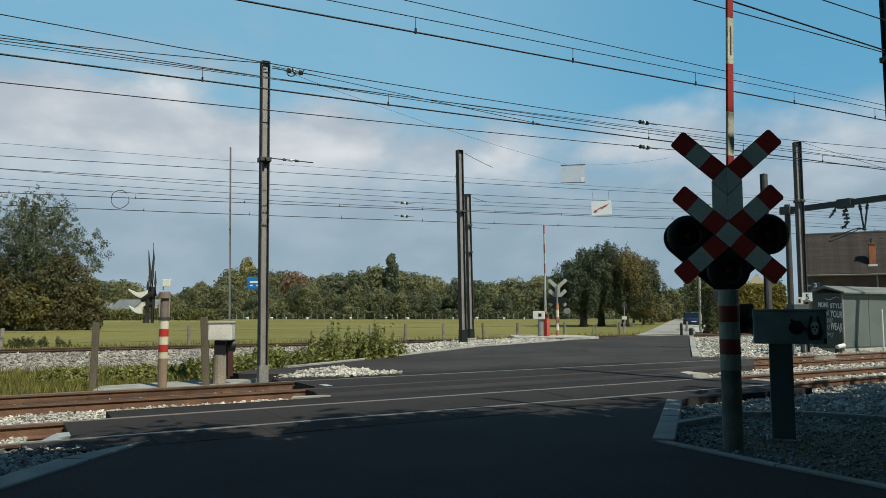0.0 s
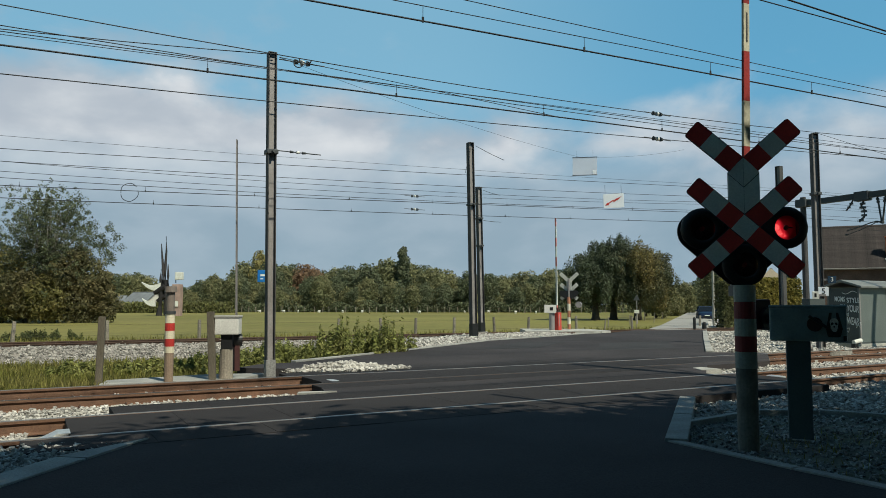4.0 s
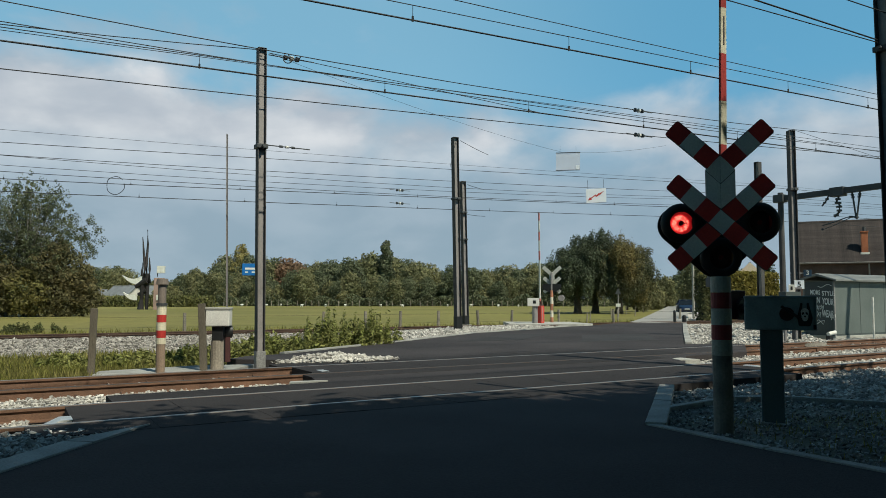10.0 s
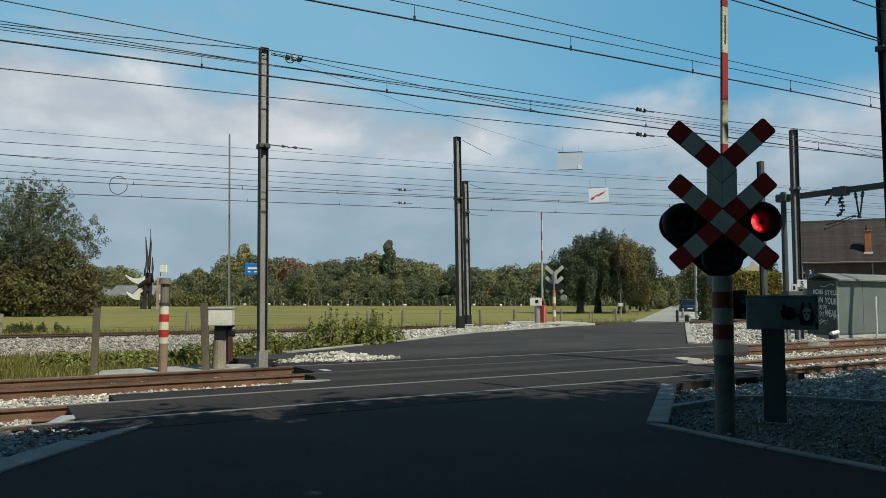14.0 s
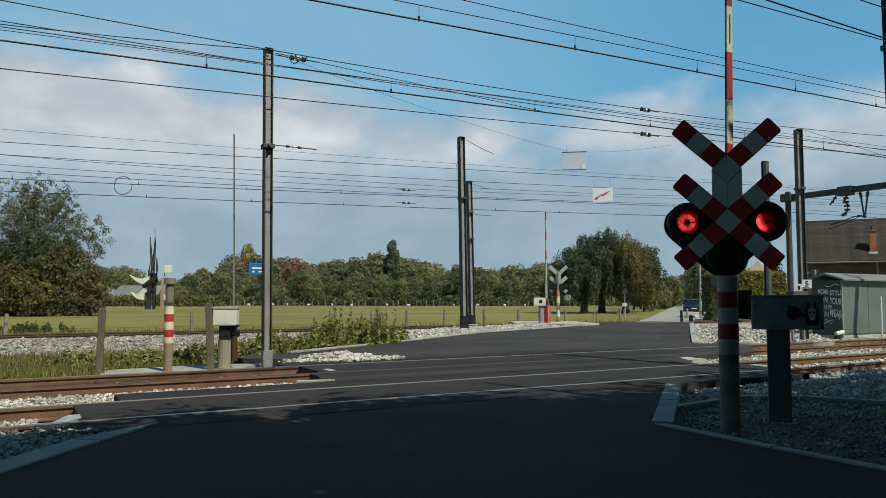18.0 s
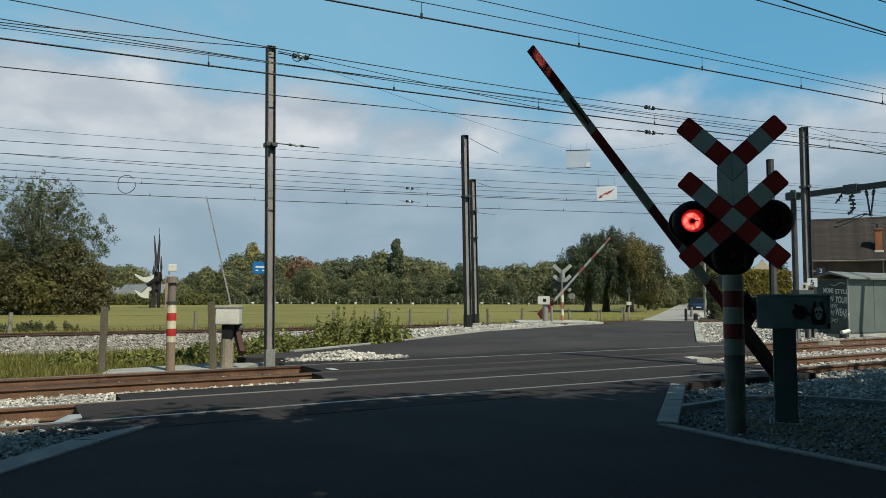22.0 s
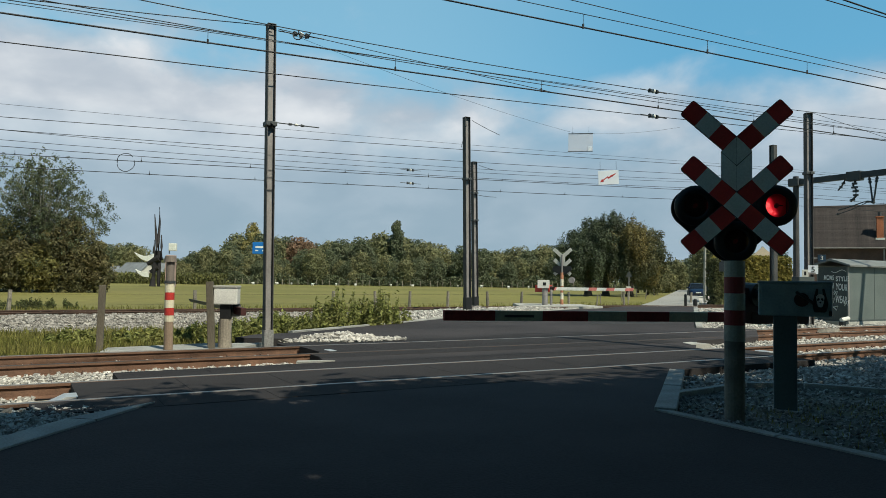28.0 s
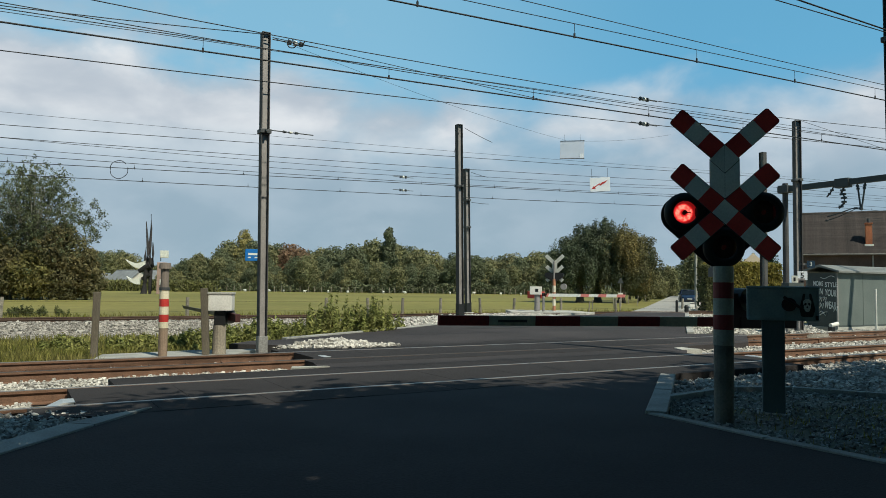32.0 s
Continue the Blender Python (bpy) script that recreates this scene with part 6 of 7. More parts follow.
tube(bm, [(0.29 * math.cos(k * math.tau / 28), 0.03 * math.sin(k), 0.31 * math.sin(k * math.tau / 28)) for k in range(3, 30)], 0.012, seg=5)
solo("wire_coil", bm, WIRE, "loose loop of dark wire hung on the overhead line", "wire loop", m=pose(-10.95, 24.6, 5.12, 0, 0, 5))

# hoops and cables at the head of the nearest mast
mh = thing("mast_fittings", None, "dark cable loops and stays at the mast head", "cable loop")
for k, (dx, dz, r) in enumerate(((0.28, -0.08, 0.10), (0.42, 0.0, 0.13))):
    bm = bmesh.new()
    tube(bm, [(-3.45 + dx + r * math.cos(a * 0.5), 15.0, 6.42 + dz + r * math.sin(a * 0.5)) for a in range(6, 13)], 0.012, seg=5)
    part("cable_loop", bm, WIRE, mh)


# thin dark lines across the crossing road
for pts in (((3.8, 17.6), (4.3, 16.6), (4.95, 15.3)), ((1.2, 13.3), (1.7, 12.3), (2.0, 11.5)), ((1.0, 17.5), (2.2, 18.4), (3.6, 19.1))):
    bm = bmesh.new()
    for (xa, ya), (xb, yb) in zip(pts, pts[1:]):
        d = Vector((xb - xa, yb - ya)).normalized() * 0.022
        bm.faces.new([bm.verts.new(c) for c in ((xa - d.y, ya + d.x, 0.006), (xa + d.y, ya - d.x, 0.006), (xb + d.y, yb - d.x, 0.006), (xb - d.y, yb + d.x, 0.006))])
    bmesh.ops.recalc_face_normals(bm, faces=bm.faces)
    solo("tar_seam", bm, mat("line_black", (0.012, 0.012, 0.0125), 0.7, spec=0.2), "thin dark line across the asphalt", "seam", kind="structure")


# repaired patch and worn strips in the road surface
for name, pts, tone in (("road_patch", [(0.9, 15.6), (3.2, 16.3), (3.5, 18.2), (1.2, 17.6)], (0.034, 0.033, 0.034)), ("road_patch", [(4.4, 22.5), (7.0, 23.4), (7.9, 27.6), (5.2, 26.5)], (0.048, 0.0465, 0.048)), ("road_patch", [(0.6, 22.6), (2.6, 23.4), (4.2, 27.5), (2.4, 27.0)], (0.044, 0.0425, 0.044))):
    solo(name, slabm(pts, -0.05, 0.004), mat("patched_asphalt_%d" % int(tone[0] * 1000), tone, 0.9, vary=0.2, scale=1.2, fine=45, bump=0.4, spec=0.14), "faintly different patch of repaired asphalt in the road", "road", kind="structure")


# ---- relay cabinet, portal, lane side ----
CAB = mat("grey_green_metal", (0.140, 0.160, 0.153), 0.55, 0.1, vary=0.14, scale=1.5, fine=20, second=(0.115, 0.134, 0.127), amount=0.6)
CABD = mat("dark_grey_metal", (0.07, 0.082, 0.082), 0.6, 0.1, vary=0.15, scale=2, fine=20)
cab = thing("relay_cabinet", Matrix.Translation((14.5, 26.7, -0.12)) @ Matrix.Rotation(THETA, 4, "Z"), "grey metal relay cabinet with graffiti beside the track", "cabinet")
part("plinth", boxm(-0.05, 5.05, -0.05, 1.25, -0.3, 0.1, bevel=0.01), CONCRETE, cab)
part("side_wall", boxm(0, 5.0, 0.0, 0.05, 0.1, 2.1), CAB, cab)
part("back_wall", boxm(0, 5.0, 1.15, 1.2, 0.1, 2.1), CAB, cab)
# this end is turned from the sun; its shade is in the wall colour
part("end_wall", boxm(0.0, 0.05, 0.052, 1.148, 0.1, 2.1), CABD, cab, "end wall with white graffiti, shade in its dark colour")
part("end_wall", boxm(4.95, 5.0, 0.052, 1.148, 0.1, 2.1), CAB, cab)
bm = bmesh.new()
vs = [bm.verts.new(c) for x in (-0.15, 5.15) for c in ((x, -0.18, 2.1), (x, 0.6, 2.32), (x, 1.38, 2.1), (x, 1.38, 2.16), (x, 0.6, 2.40), (x, -0.18, 2.16))]
for k in range(6):
    bm.faces.new((vs[k], vs[(k + 1) % 6], vs[6 + (k + 1) % 6], vs[6 + k]))
bm.faces.new(vs[:6][::-1]); bm.faces.new(vs[6:])
bmesh.ops.recalc_face_normals(bm, faces=bm.faces)
part("roof", bm, mat("dull_roof_sheet", (0.20, 0.208, 0.20), 0.7, vary=0.2, scale=2, fine=20), cab, "pale grey shallow roof")
part("corner_trim", boxm(-0.02, 0.06, -0.02, -0.002, 0.1, 2.1), STEEL, cab)
for k in (1.67, 3.33):
    part("panel_seam", boxm(k - 0.012, k + 0.012, -0.006, -0.001, 0.12, 2.08), CABD, cab)
part("lower_rail", boxm(0.05, 4.95, -0.02, -0.002, 0.1, 0.17), CABD, cab)
def lettering(word, size, m, material, parent, name="digit"):
    cu = bpy.data.curves.new(name, "FONT")
    cu.offset = 0.004 if name == "spray_word" else 0.0
    cu.body, cu.size, cu.extrude, cu.align_x, cu.align_y = word, size, 0.002, "CENTER", "CENTER"
    tmp = bpy.data.objects.new(name, cu)
    scene.collection.objects.link(tmp)
    me = bpy.data.meshes.new_from_object(tmp.evaluated_get(bpy.context.evaluated_depsgraph_get()))
    bpy.data.objects.remove(tmp)
    me.materials.clear()
    me.materials.append(material)
    ob = new(name, me)
    ob.parent = parent
    ob.matrix_basis = m
    return ob


# hand-sprayed words on the dark end wall
CHALK = mat("chalk_white", (0.74, 0.76, 0.74), 0.8)
end_face = Matrix(((0, 0, -1, -0.006), (-1, 0, 0, 0.0), (0, 1, 0, 0.0), (0, 0, 0, 1)))
for word, y, z, wide, high, slant in (("MOMS", 0.72, 1.689, 0.386, 0.186, -2), ("STYLE", 0.216, 1.645, 0.479, 0.183, 0), ("IN", 0.62, 1.396, 0.164, 0.216, -6), ("YOUR", 0.237, 1.337, 0.455, 0.244, -6), ("WEAR", 0.253, 0.885, 0.454, 0.271, -6)):
    ob = lettering(word, 0.2, Matrix.Translation((0, y, z)) @ end_face @ Matrix.Rotation(radians(slant), 4, "Z"), CHALK, cab, name="spray_word")
    ob.scale.x *= wide / ob.dimensions.x
    ob.scale.y *= high / ob.dimensions.y
for y, z, w, h in ((0.54, 0.6, 0.338, 0.197), (0.055, 0.797, 0.178, 0.281), (0.629, 1.136, 0.123, 0.206), (0.466, 1.148, 0.144, 0.184), (0.605, 0.888, 0.186, 0.245)):
    bm = bmesh.new()
    tube(bm, [(-0.008, y + w * 0.5 * math.cos(k * 1.15), z + h * 0.5 * math.sin(k * 2.3)) for k in range(6)], 0.016, seg=4)
    part("spray_stroke", bm, CHALK, cab)
bm = bmesh.new()
tube(bm, [(-0.008, 0.62 - 0.06 * k, 1.93 - 0.05 * math.sin(k * 0.7)) for k in range(10)], 0.011, seg=4)
part("spray_stroke", bm, CHALK, cab)


pl5 = thing("track_number_sign", pose(11.68, 23.55, 1.79, 0, 0, -20), "white plate with a black number on the mast", "sign", "number plates on the masts")
part("plate", boxm(-0.145, 0.145, -0.01, 0.01, -0.14, 0.14, bevel=0.006), mat("clean_white", (0.8, 0.8, 0.78)), pl5)
lettering("5", 0.25, pose(0, -0.016, 0, 90), BLACKP, pl5)
pl3 = thing("track_number_sign", pose(12.06, 23.75, 2.17, 0, 0, -20), "small dark plate with a white number on the mast", "sign", "number plates on the masts")
part("plate", boxm(-0.12, 0.12, -0.01, 0.01, -0.11, 0.11, bevel=0.006), mat("dark_blue_plate", (0.02, 0.045, 0.08), 0.5), pl3)
part("bracket", boxm(-0.5, 0.0, 0.012, 0.035, -0.03, 0.03), STEEL, pl3)
lettering("3", 0.2, pose(0, -0.016, 0, 90), WHITEP, pl3)
pl6 = thing("small_plate", pose(11.45, 23.6, 1.67, 0, 0, -20), "small pale plate beside the mast", "sign")
part("plate", boxm(-0.09, 0.09, -0.01, 0.01, -0.12, 0.12, bevel=0.006), WHITEP, pl6)
part("bracket", boxm(0.04, 0.30, 0.012, 0.035, -0.03, 0.03), STEEL, pl6)
part("bracket_arm", boxm(0.24, 0.30, 0.036, 0.40, -0.03, 0.03), STEEL, pl6)
part("plate_mark", boxm(-0.03, 0.03, -0.014, -0.0105, -0.06, 0.06), BLACKP, pl6)
solo("marker_stake", cylm((0, 0, -0.3), (0, 0, 1.55), 0.03, seg=8), WHITEP, "thin pale marker stake beside the cabinet", "stake", m=pose(15.15, 25.4, -0.15))
jb = thing("trackside_box", pose(10.9, 22.6, -0.2, 0, 0, 20), "small grey trackside connection box on legs", "box")
part("case", boxm(-0.3, 0.3, -0.15, 0.15, 1.0, 1.75, bevel=0.015), CABD, jb)
part("leg", boxm(-0.25, -0.19, -0.03, 0.03, -0.2, 1.0), STEEL, jb)
part("leg", boxm(0.19, 0.25, -0.03, 0.03, -0.2, 1.0), STEEL, jb)
dw = thing("dwarf_lamp", pose(13.75, 25.7, -0.18, 0, 0, 20), "low dark trackside lamp with a white head", "lamp")
part("foot", boxm(-0.08, 0.08, -0.08, 0.08, 0, 0.22, bevel=0.01), BLACKP, dw)
part("head", cylm((-0.05, 0, 0.27), (0.28, 0, 0.33), 0.075, seg=12), WHITEP, dw)

# gantry across the tracks
gan = thing("catenary_gantry", None, "dark steel gantry with hanging wire supports across the tracks", "gantry")
ga = Vector((14.3, 30.2, 0))
gd = Vector((6.2, -10.7, 0)).normalized()
gb = ga + gd * 18.5
for c, h in ((ga, 5.75), (gb, 8.0)):
    part("column", cylm(c + Vector((0, 0, -0.4)), c + Vector((0, 0, h)), 0.13, 0.11, seg=12), NEAR_BLACK_STEEL, gan)
bm = bmesh.new()
m = Matrix.Translation(ga + Vector((0, 0, 5.5))) @ gd.to_track_quat("X", "Z").to_matrix().to_4x4()
box(bm, -0.3, 18.7, -0.10, 0.10, -0.11, 0.11, m=m)
part("beam", bm, DARKSTEEL, gan)
part("beam_clamp", boxm(-0.22, 0.22, -0.2, 0.2, -0.16, 0.16, bevel=0.02, m=m), DARKSTEEL, gan)
def hang(name, pts, r, discs=()):
    bm = bmesh.new()
    tube(bm, [ga + gd * d + Vector((0, 0, z)) for d, z in pts], r, seg=7)
    for d, z, rr in discs:
        c = ga + gd * d + Vector((0, 0, z))
        cyl(bm, c + Vector((0, 0, -0.035)), c + Vector((0, 0, 0.035)), rr, seg=9)
    part(name, bm, DARKSTEEL, gan)


part("beam_clamp", boxm(2.2, 2.75, -0.15, 0.15, -0.2, 0.16, bevel=0.02, m=m), DARKSTEEL, gan)
hang("hanger_insulator", [(2.1, 5.4), (1.95, 5.15), (1.8, 5.0)], 0.03, ((2.02, 5.25, 0.07), (1.92, 5.12, 0.06)))
hang("hanger_insulator", [(2.55, 5.4), (2.4, 5.12), (2.52, 4.95), (2.5, 4.7), (2.3, 4.52)], 0.04, ((2.46, 5.2, 0.10), (2.46, 5.05, 0.12), (2.5, 4.9, 0.11), (2.5, 4.75, 0.10), (2.38, 4.58, 0.09)))
hang("bracket_leg", [(3.02, 5.4), (3.06, 5.1), (3.14, 4.45)], 0.033, ((3.03, 5.3, 0.06), (3.05, 5.2, 0.06)))
hang("bracket_leg", [(3.32, 5.4), (3.28, 5.1), (3.18, 4.45)], 0.033, ((3.31, 5.3, 0.06), (3.29, 5.2, 0.06)))
hang("bracket_foot", [(3.1, 4.45), (3.2, 4.40)], 0.06, ((2.95, 4.46, 0.07),))
hang("registration_arm", [(3.1, 4.46), (2.8, 4.46), (2.2, 4.3), (1.8, 4.22)], 0.022)
hang("registration_arm", [(2.9, 4.42), (2.3, 4.2), (1.75, 4.05)], 0.016, ((1.78, 4.07, 0.045),))

# lane side: car, poles, marker
def parked_car(m):
    """A small hatchback with its nose at -y: lofted body, glazed cabin, arches and wheels."""
    t = thing("parked_car", m, "dark blue hatchback parked beside the lane", "car")
    paint = mat("dark_blue_car_paint", (0.010, 0.022, 0.055), 0.3, 0.1, vary=0.05)
    glass = mat("dark_car_glass", (0.01, 0.012, 0.014), 0.08, spec=0.8, vary=0.02)

    def loft(stations):
        bm = bmesh.new()
        rings = []
        for y, w, z0, z1 in stations:
            rings.append([bm.verts.new((x * w, y, z0 + (z1 - z0) * f)) for x, f in ((-0.86, 0.0), (-0.98, 0.2), (-1.0, 0.5), (-0.96, 0.8), (-0.82, 0.97), (-0.4, 1.0), (0.4, 1.0), (0.82, 0.97), (0.96, 0.8), (1.0, 0.5), (0.98, 0.2), (0.86, 0.0))])
        for p, q in zip(rings, rings[1:]):
            for k in range(12):
                bm.faces.new((p[k], p[(k + 1) % 12], q[(k + 1) % 12], q[k]))
        bm.faces.new(rings[0]); bm.faces.new(rings[-1])
        bmesh.ops.recalc_face_normals(bm, faces=bm.faces)
        return bm

    part("body", loft([(-1.98, 0.66, 0.22, 0.60), (-1.90, 0.78, 0.17, 0.68), (-1.65, 0.84, 0.16, 0.76), (-0.95, 0.86, 0.17, 0.90), (0.0, 0.87, 0.17, 0.92), (1.3, 0.87, 0.17, 0.94), (1.85, 0.82, 0.2, 0.94), (1.98, 0.74, 0.28, 0.86)]), paint, t, smooth=True)
    bm = bmesh.new()
    lo = [(-0.80, -1.0, 0.88), (0.80, -1.0, 0.88), (0.80, 1.9, 0.90), (-0.80, 1.9, 0.90)]
    hi = [(-0.60, -0.25, 1.37), (0.60, -0.25, 1.37), (0.60, 1.5, 1.37), (-0.60, 1.5, 1.37)]
    l, h = [bm.verts.new(c) for c in lo], [bm.verts.new(c) for c in hi]
    bm.faces.new(h)
    for k in range(4):
        bm.faces.new((l[k], l[(k + 1) % 4], h[(k + 1) % 4], h[k]))
    bmesh.ops.recalc_face_normals(bm, faces=bm.faces)
    part("cabin", bm, glass, t)
    part("roof", loft([(-0.30, 0.60, 1.35, 1.39), (0.0, 0.64, 1.35, 1.41), (1.1, 0.64, 1.35, 1.42), (1.55, 0.60, 1.34, 1.40)]), paint, t, smooth=True)
    for sx in (-1, 1):
        for a, b in (((sx * 0.81, -1.0, 0.90), (sx * 0.61, -0.25, 1.38)), ((sx * 0.82, 0.35, 0.92), (sx * 0.62, 0.35, 1.38)), ((sx * 0.81, 1.85, 0.92), (sx * 0.61, 1.5, 1.38))):
            part("pillar", cylm(a, b, 0.035, seg=6), paint, t)
        part("headlight", boxm(min(sx * 0.48, sx * 0.74), max(sx * 0.48, sx * 0.74), -1.95, -1.84, 0.56, 0.67, bevel=0.02), CLEAR, t)
        part("mirror", boxm(min(sx * 0.84, sx * 1.0), max(sx * 0.84, sx * 1.0), -0.75, -0.65, 0.92, 1.05, bevel=0.02), paint, t)
        for y in (-1.25, 1.25):
            part("wheel_arch", cylm((sx * 0.70, y, 0.33), (sx * 0.875, y, 0.33), 0.37, seg=18), BLACKP, t)
            wl = part("wheel", cylm((sx * 0.69, y, 0.31), (sx * 0.885, y, 0.31), 0.31, seg=18), BLACKP, t)
            part("rim", cylm((sx * 0.885, y, 0.31), (sx * 0.90, y, 0.31), 0.2, seg=14), STEEL, wl)
    part("grille", boxm(-0.42, 0.42, -2.0, -1.93, 0.30, 0.44, bevel=0.01), BLACKP, t)
    part("number_plate", boxm(-0.24, 0.24, -2.015, -2.0, 0.46, 0.54), WHITEP, t)
    part("wiper", cylm((-0.5, -0.985, 0.93), (0.1, -0.86, 1.02), 0.012, seg=5), BLACKP, t)
    return t


parked_car(pose(25.58, 75.45, -0.21, 0, 0, -15))
for x, y, h in ((19.6, 56, 6.5), (20.6, 59, 5.8)):
    t = thing("lamp_pole", pose(x, y, -0.4), "thin pale pole beside the lane", "pole", "poles beside the lane")
    part("shaft", cylm((0, 0, 0), (0, 0, h), 0.09, 0.06, seg=10), mat("pale_pole", (0.36, 0.34, 0.30), 0.8, vary=0.15), t)
rs = thing("warning_sign", pose(17.0, 69, -0.45, 0, 0, -15), "triangular road sign seen from behind on a pale post", "road sign")
part("post", cylm((0, 0, 0), (0, 0, 2.6), 0.05, seg=8), STEEL, rs)
bm = bmesh.new()
slab(bm, [(-0.3, 2.2), (0.3, 2.2), (0, 2.75)], -0.01, 0.01)
bmesh.ops.transform(bm, matrix=Matrix.Rotation(radians(90), 4, "X"), verts=bm.verts)
part("triangle", bm, DARKSTEEL, rs, m=pose(0, -0.06, 0))
part("lower_plate", boxm(-0.22, 0.22, -0.06, -0.05, 1.0, 1.3), WHITEP, rs)
for x, y, top, r in ((13.58, 42.0, 0.67, 0.085), (14.3, 42.5, 0.38, 0.13)):
    bd = thing("roadside_bollard", pose(x, y, -0.05), "short dark bollard beside the lane", "bollard", "bollards by the lane")
    part("shaft", cylm((0, 0, -0.3), (0, 0, top - 0.04), r, r * 0.92, seg=12), BLACKP, bd)
    part("cap", cylm((0, 0, top - 0.04), (0, 0, top + 0.05), r * 1.04, r * 0.5, seg=12), BLACKP, bd)
# dark conifer between the two houses
tree(pose(30.6, 67.4, -0.45), [(0.5 * math.cos(k * 2.4) * (1 - k / 14), 0.5 * math.sin(k * 2.4) * (1 - k / 14), 0.8 + 0.42 * k, 1.0 * (1 - k / 15), 1.0 * (1 - k / 15), 0.45) for k in range(13)], 6000, 0.10, ROADSIDE, 5.0, 0.14, "dark pointed conifer between the houses", shell=0.5)
# garden shrub behind the cabinet
tree(pose(34.9, 57.0, -0.45), round_lobes(8, 2.3, 1.2, 4.6, 77), 2600, 0.16, LEAF_Y, 2.4, 0.12, "yellow-green garden shrub beside the house", name="shrub")


# ---- clouds ----
def cloud_sheet():
    """A far sheet of broken cloud that drifts slowly; open sky shows between."""
    bm = bmesh.new()
    n = 24
    rows = []
    for z in (-60, 300, 700, 1200, 2000):
        rows.append([bm.verts.new((3000 * math.sin(a), 3000 * math.cos(a), z)) for a in [radians(-62 + 124 * k / n) for k in range(n + 1)]])
    for r0, r1 in zip(rows, rows[1:]):
        for k in range(n):
            bm.faces.new((r0[k], r0[k + 1], r1[k + 1], r1[k]))
    m = bpy.data.materials.new("cloud")
    m.use_nodes = True
    N, L = m.node_tree.nodes, m.node_tree.links
    for x in list(N):
        if x.type == "BSDF_PRINCIPLED":
            N.remove(x)
    out = next(x for x in N if x.type == "OUTPUT_MATERIAL")
    tc, sep = N.new("ShaderNodeTexCoord"), N.new("ShaderNodeSeparateXYZ")
    L.new(tc.outputs["Object"], sep.inputs[0])

    def node(kind, **vals):
        x = N.new(kind)
        for k, v in vals.items():
            x.inputs[k.replace("_", " ")].default_value = v
        return x

    def mapped(stretch):
        mp = N.new("ShaderNodeMapping")
        mp.inputs["Scale"].default_value = stretch
        L.new(tc.outputs["Object"], mp.inputs["Vector"])
        return mp.outputs[0]

    def tex(vec, s, d=8.0, dist=0.0):
        x = node("ShaderNodeTexNoise", Scale=s, Detail=d, Roughness=0.5, Distortion=dist)
        L.new(vec, x.inputs["Vector"])
        return x.outputs["Fac"]

    def rng_map(v, a, b, c, d, smooth=True):
        x = N.new("ShaderNodeMapRange")
        if smooth:
            x.interpolation_type = "SMOOTHSTEP"
        for k, val in zip(("From Min", "From Max", "To Min", "To Max"), (a, b, c, d)):
            x.inputs[k].default_value = val
        L.new(v, x.inputs["Value"])
        return x.outputs[0]

    def mth(op, a, b):
        x = N.new("ShaderNodeMath")
        x.operation = op
        for k, v in ((0, a), (1, b)):
            if isinstance(v, (int, float)):
                x.inputs[k].default_value = v
            else:
                L.new(v, x.inputs[k])
        return x.outputs[0]

    def mixc(f, a, b):
        x = N.new("ShaderNodeMix")
        x.data_type = "RGBA"
        L.new(f, x.inputs[0])
        for k, v in ((6, a), (7, b)):
            if isinstance(v, tuple):
                x.inputs[k].default_value = (*v, 1)
            else:
                L.new(v, x.inputs[k])
        return x.outputs[2]

    vec = mapped((0.001, 0.001, 0.0017))
    body = tex(vec, 1.7, 7.0, 0.2)
    puff = tex(mapped((0.001, 0.001, 0.0019)), 2.6, 6.0, 0.15)
    # heavier bank on one side, thinning upwards and to the other side
    height = mth("ADD", rng_map(sep.outputs["Z"], 620, 1150, 0.23, -0.20), rng_map(sep.outputs["Z"], 120, 420, -0.02, 0.10))
    side = mth("ADD", rng_map(sep.outputs["X"], -1500, 700, 0.10, -0.21), rng_map(sep.outputs["X"], 900, 1500, 0.0, 0.09))
    dens = mth("ADD", mth("ADD", body, height), side)
    cover = mth("MULTIPLY", rng_map(dens, 0.46, 0.76, 0.0, 1.0), rng_map(sep.outputs["Z"], 330, 660, 0.10, 1.0))
    wisp = mth("MULTIPLY", rng_map(tex(mapped((0.0011, 0.0011, 0.0021)), 2.2, 6.0, 0.3), 0.50, 0.74, 0.0, 0.5), rng_map(sep.outputs["X"], -1700, 900, 1.0, 0.0))
    cover = mth("MAXIMUM", cover, mth("MULTIPLY", wisp, rng_map(sep.outputs["Z"], 600, 800, 0.0, 1.0)))
    low = rng_map(sep.outputs["Z"], 300, 1150, 0.97, 0.8)
    alpha = mth("MAXIMUM", cover, low)
    shade = rng_map(mth("ADD", mth("MULTIPLY", puff, 0.75), mth("MULTIPLY", body, 0.25)), 0.36, 0.72, 0.0, 1.0)
    cloud = mixc(shade, (0.49, 0.495, 0.57), (0.78, 0.73, 0.77))
    thin_low = mixc(rng_map(puff, 0.35, 0.65, 0.0, 1.0), (0.305, 0.375, 0.47), (0.36, 0.42, 0.515))
    clear = mixc(rng_map(sep.outputs["X"], -200, 1200, 0.0, 1.0), (0.28, 0.50, 0.70), (0.165, 0.405, 0.645))
    haze = mixc(rng_map(sep.outputs["Z"], 380, 900, 0.0, 1.0), thin_low, clear)
    col = mixc(cover, haze, cloud)
    em = N.new("ShaderNodeEmission")
    L.new(col, em.inputs["Color"])
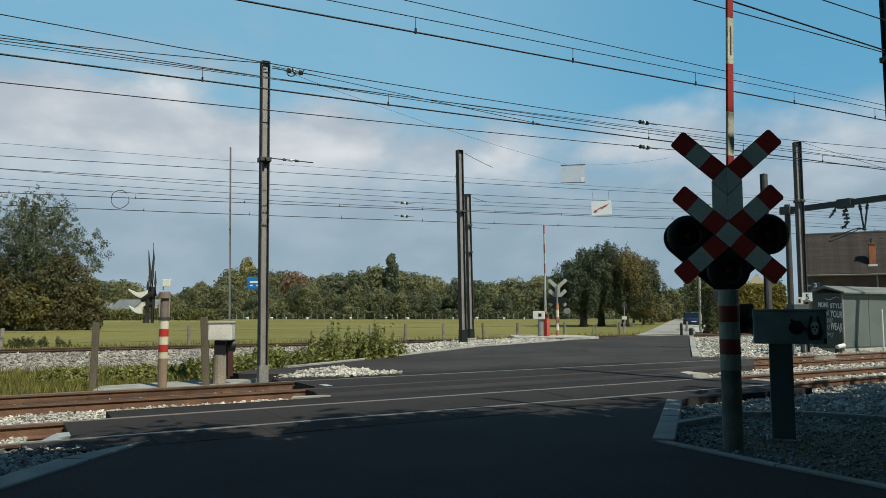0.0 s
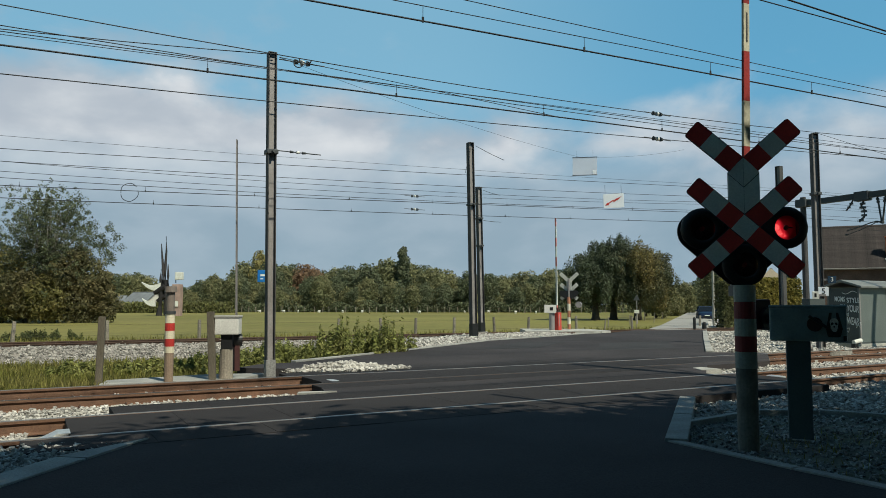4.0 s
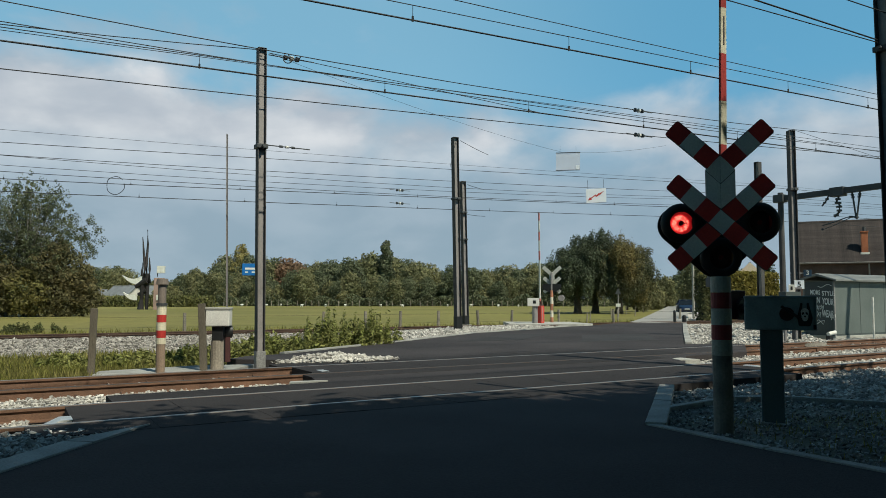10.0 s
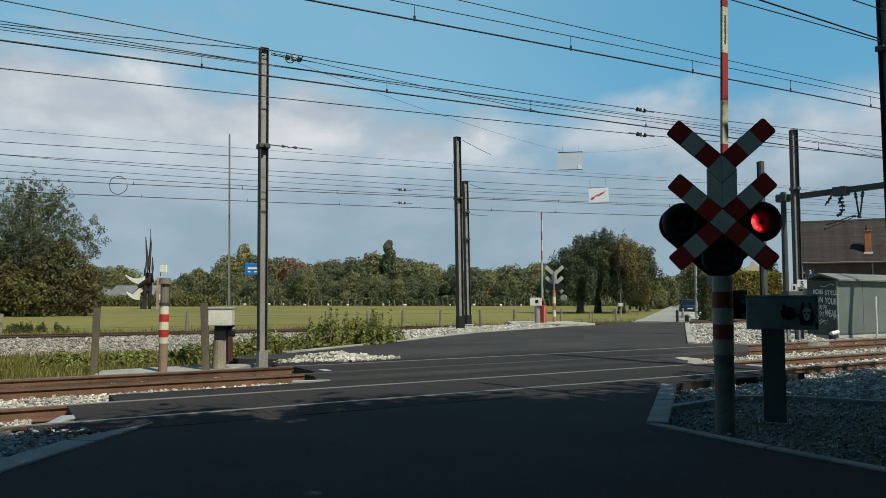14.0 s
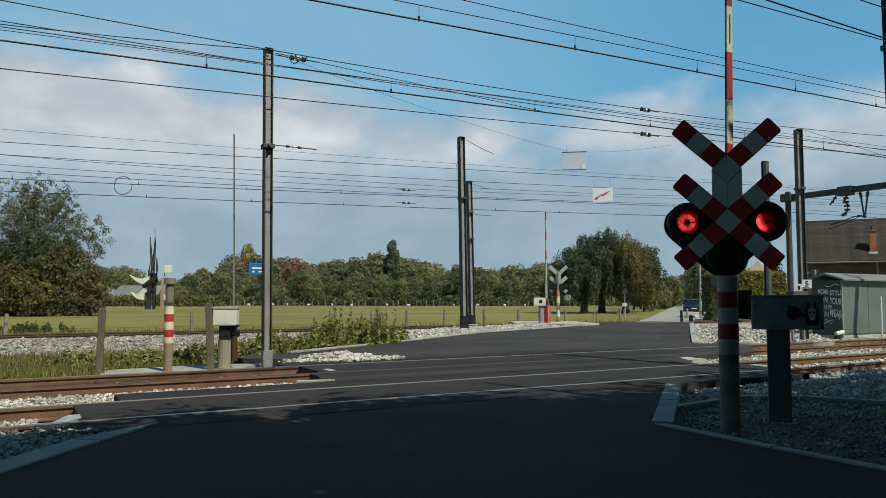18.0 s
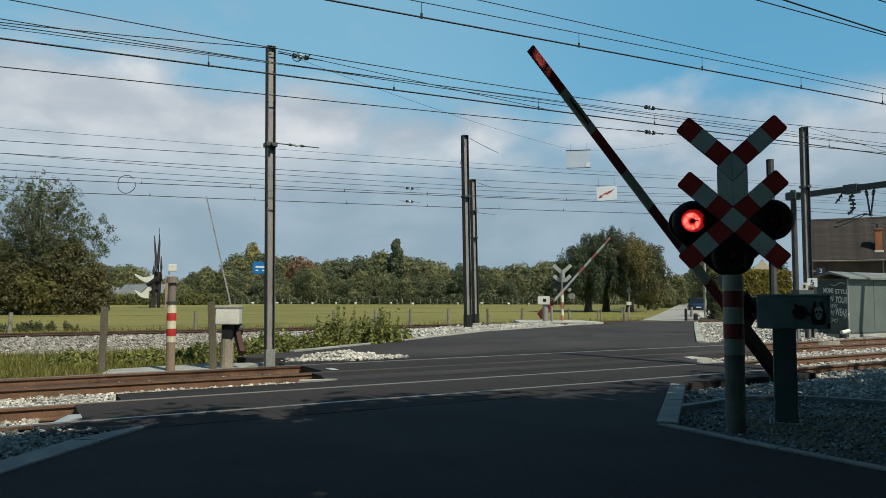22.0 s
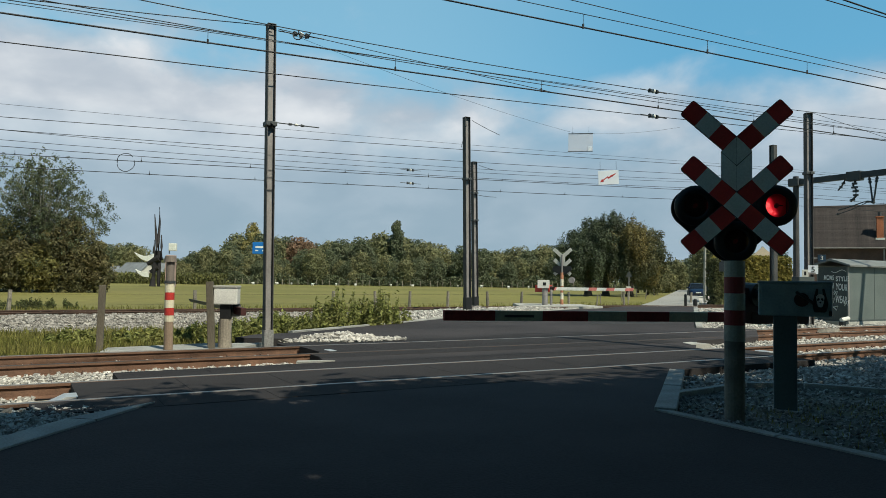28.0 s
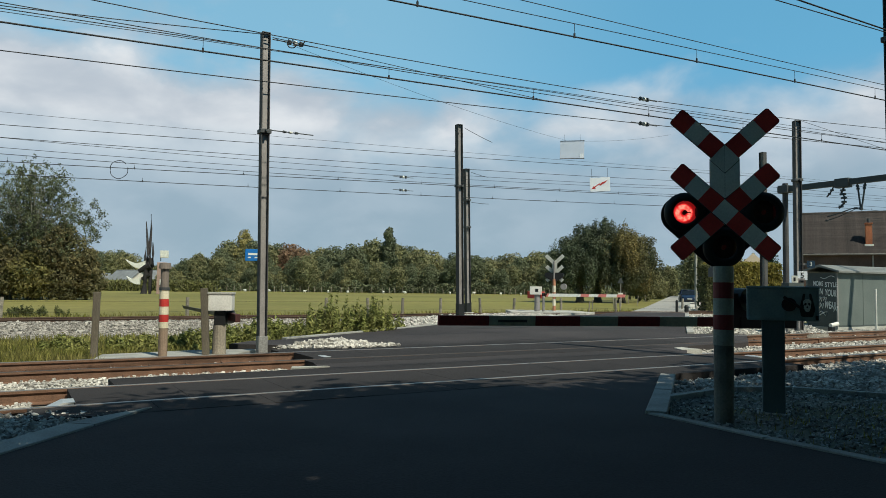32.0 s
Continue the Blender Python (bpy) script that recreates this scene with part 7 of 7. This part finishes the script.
    tr, mx = N.new("ShaderNodeBsdfTransparent"), N.new("ShaderNodeMixShader")
    L.new(alpha, mx.inputs[0])
    L.new(tr.outputs[0], mx.inputs[1])
    L.new(em.outputs[0], mx.inputs[2])
    L.new(mx.outputs[0], out.inputs["Surface"])
    ob = solo("cloud_backdrop", bm, m, "broken grey and white clouds under a blue sky", "clouds", kind="structure")
    return ob


CLOUDS = cloud_sheet()


# ---- motion of the barriers and the flashing lamps ----
def boom_rows(key, rows):
    boom, z, lean = ARMS[key]
    walk(boom, [(t, pose(0, 0, z, lean) @ Matrix.Rotation(-radians(a), 4, "Y")) for t, a in rows])


def drum_rows(key, turns):
    """The drum stands still and makes a quarter turn at each of the given times."""
    keys, a, last = {0: 0.0}, 0.0, 0
    for t in turns:
        f = max(round(t * FPS), last + 1)
        if f + 1 > 32 * FPS:
            break
        for k in range(3):
            keys[f - 1 + k] = a + 45 * k
        a, last = a + 90, f + 1
    keys[32 * FPS] = a
    walk(DRUMS[key], [(f / FPS, pose(0, 0.15, 0, 0, 0, keys[f])) for f in sorted(keys)])


def motions():
    boom_rows("near", [(0, 89.4), (9, 89.0), (17.5, 88.9), (18.3, 88.3), (19, 83.2), (19.5, 74.8), (20, 67.5), (20.5, 61.3), (21, 55.4), (21.5, 48.6), (22, 42.0), (22.5, 36.2), (23, 30.0), (23.5, 24.2), (24, 18.3), (24.5, 12.2), (25, 6.1), (25.5, 0.6), (26.2, 0.9), (27, 1.0), (32, 1.0)])
    boom_rows("left", [(0, 86), (18, 86), (18.6, 82), (19, 77), (20, 67.7), (21, 57.5), (22, 47.4), (23, 37.0), (24, 26.7), (25, 16.5), (25.5, 11), (26.2, 3.5), (27, 0.9), (32, 0.9)])
    boom_rows("far", [(0, 90.5), (18, 90), (18.5, 87), (19, 80), (20, 65), (21, 52), (22, 41.6), (23, 30.8), (24, 19.8), (25, 10), (25.5, 5), (26.2, 1), (27, 0.5), (32, 0.5)])
    period, first = 0.9226, 1.667
    beats = [first + k * period for k in range(34)]
    drum_rows("near_left", [b + d for b in beats for d in (-0.30, -0.225, 0.235, 0.305)])
    drum_rows("near_right", [b + d for b in beats for d in (0.12, 0.25, period - 0.25, period - 0.14)])
    drum_rows("near_white", [0.85, 0.95, 1.44, 1.6])
    # the clouds drift slowly
    walk(CLOUDS, [(0, pose(0, 0, 0, 0, 0, 0)), (32, pose(0, 0, 0, 0, 0, 3.4))])


motions()
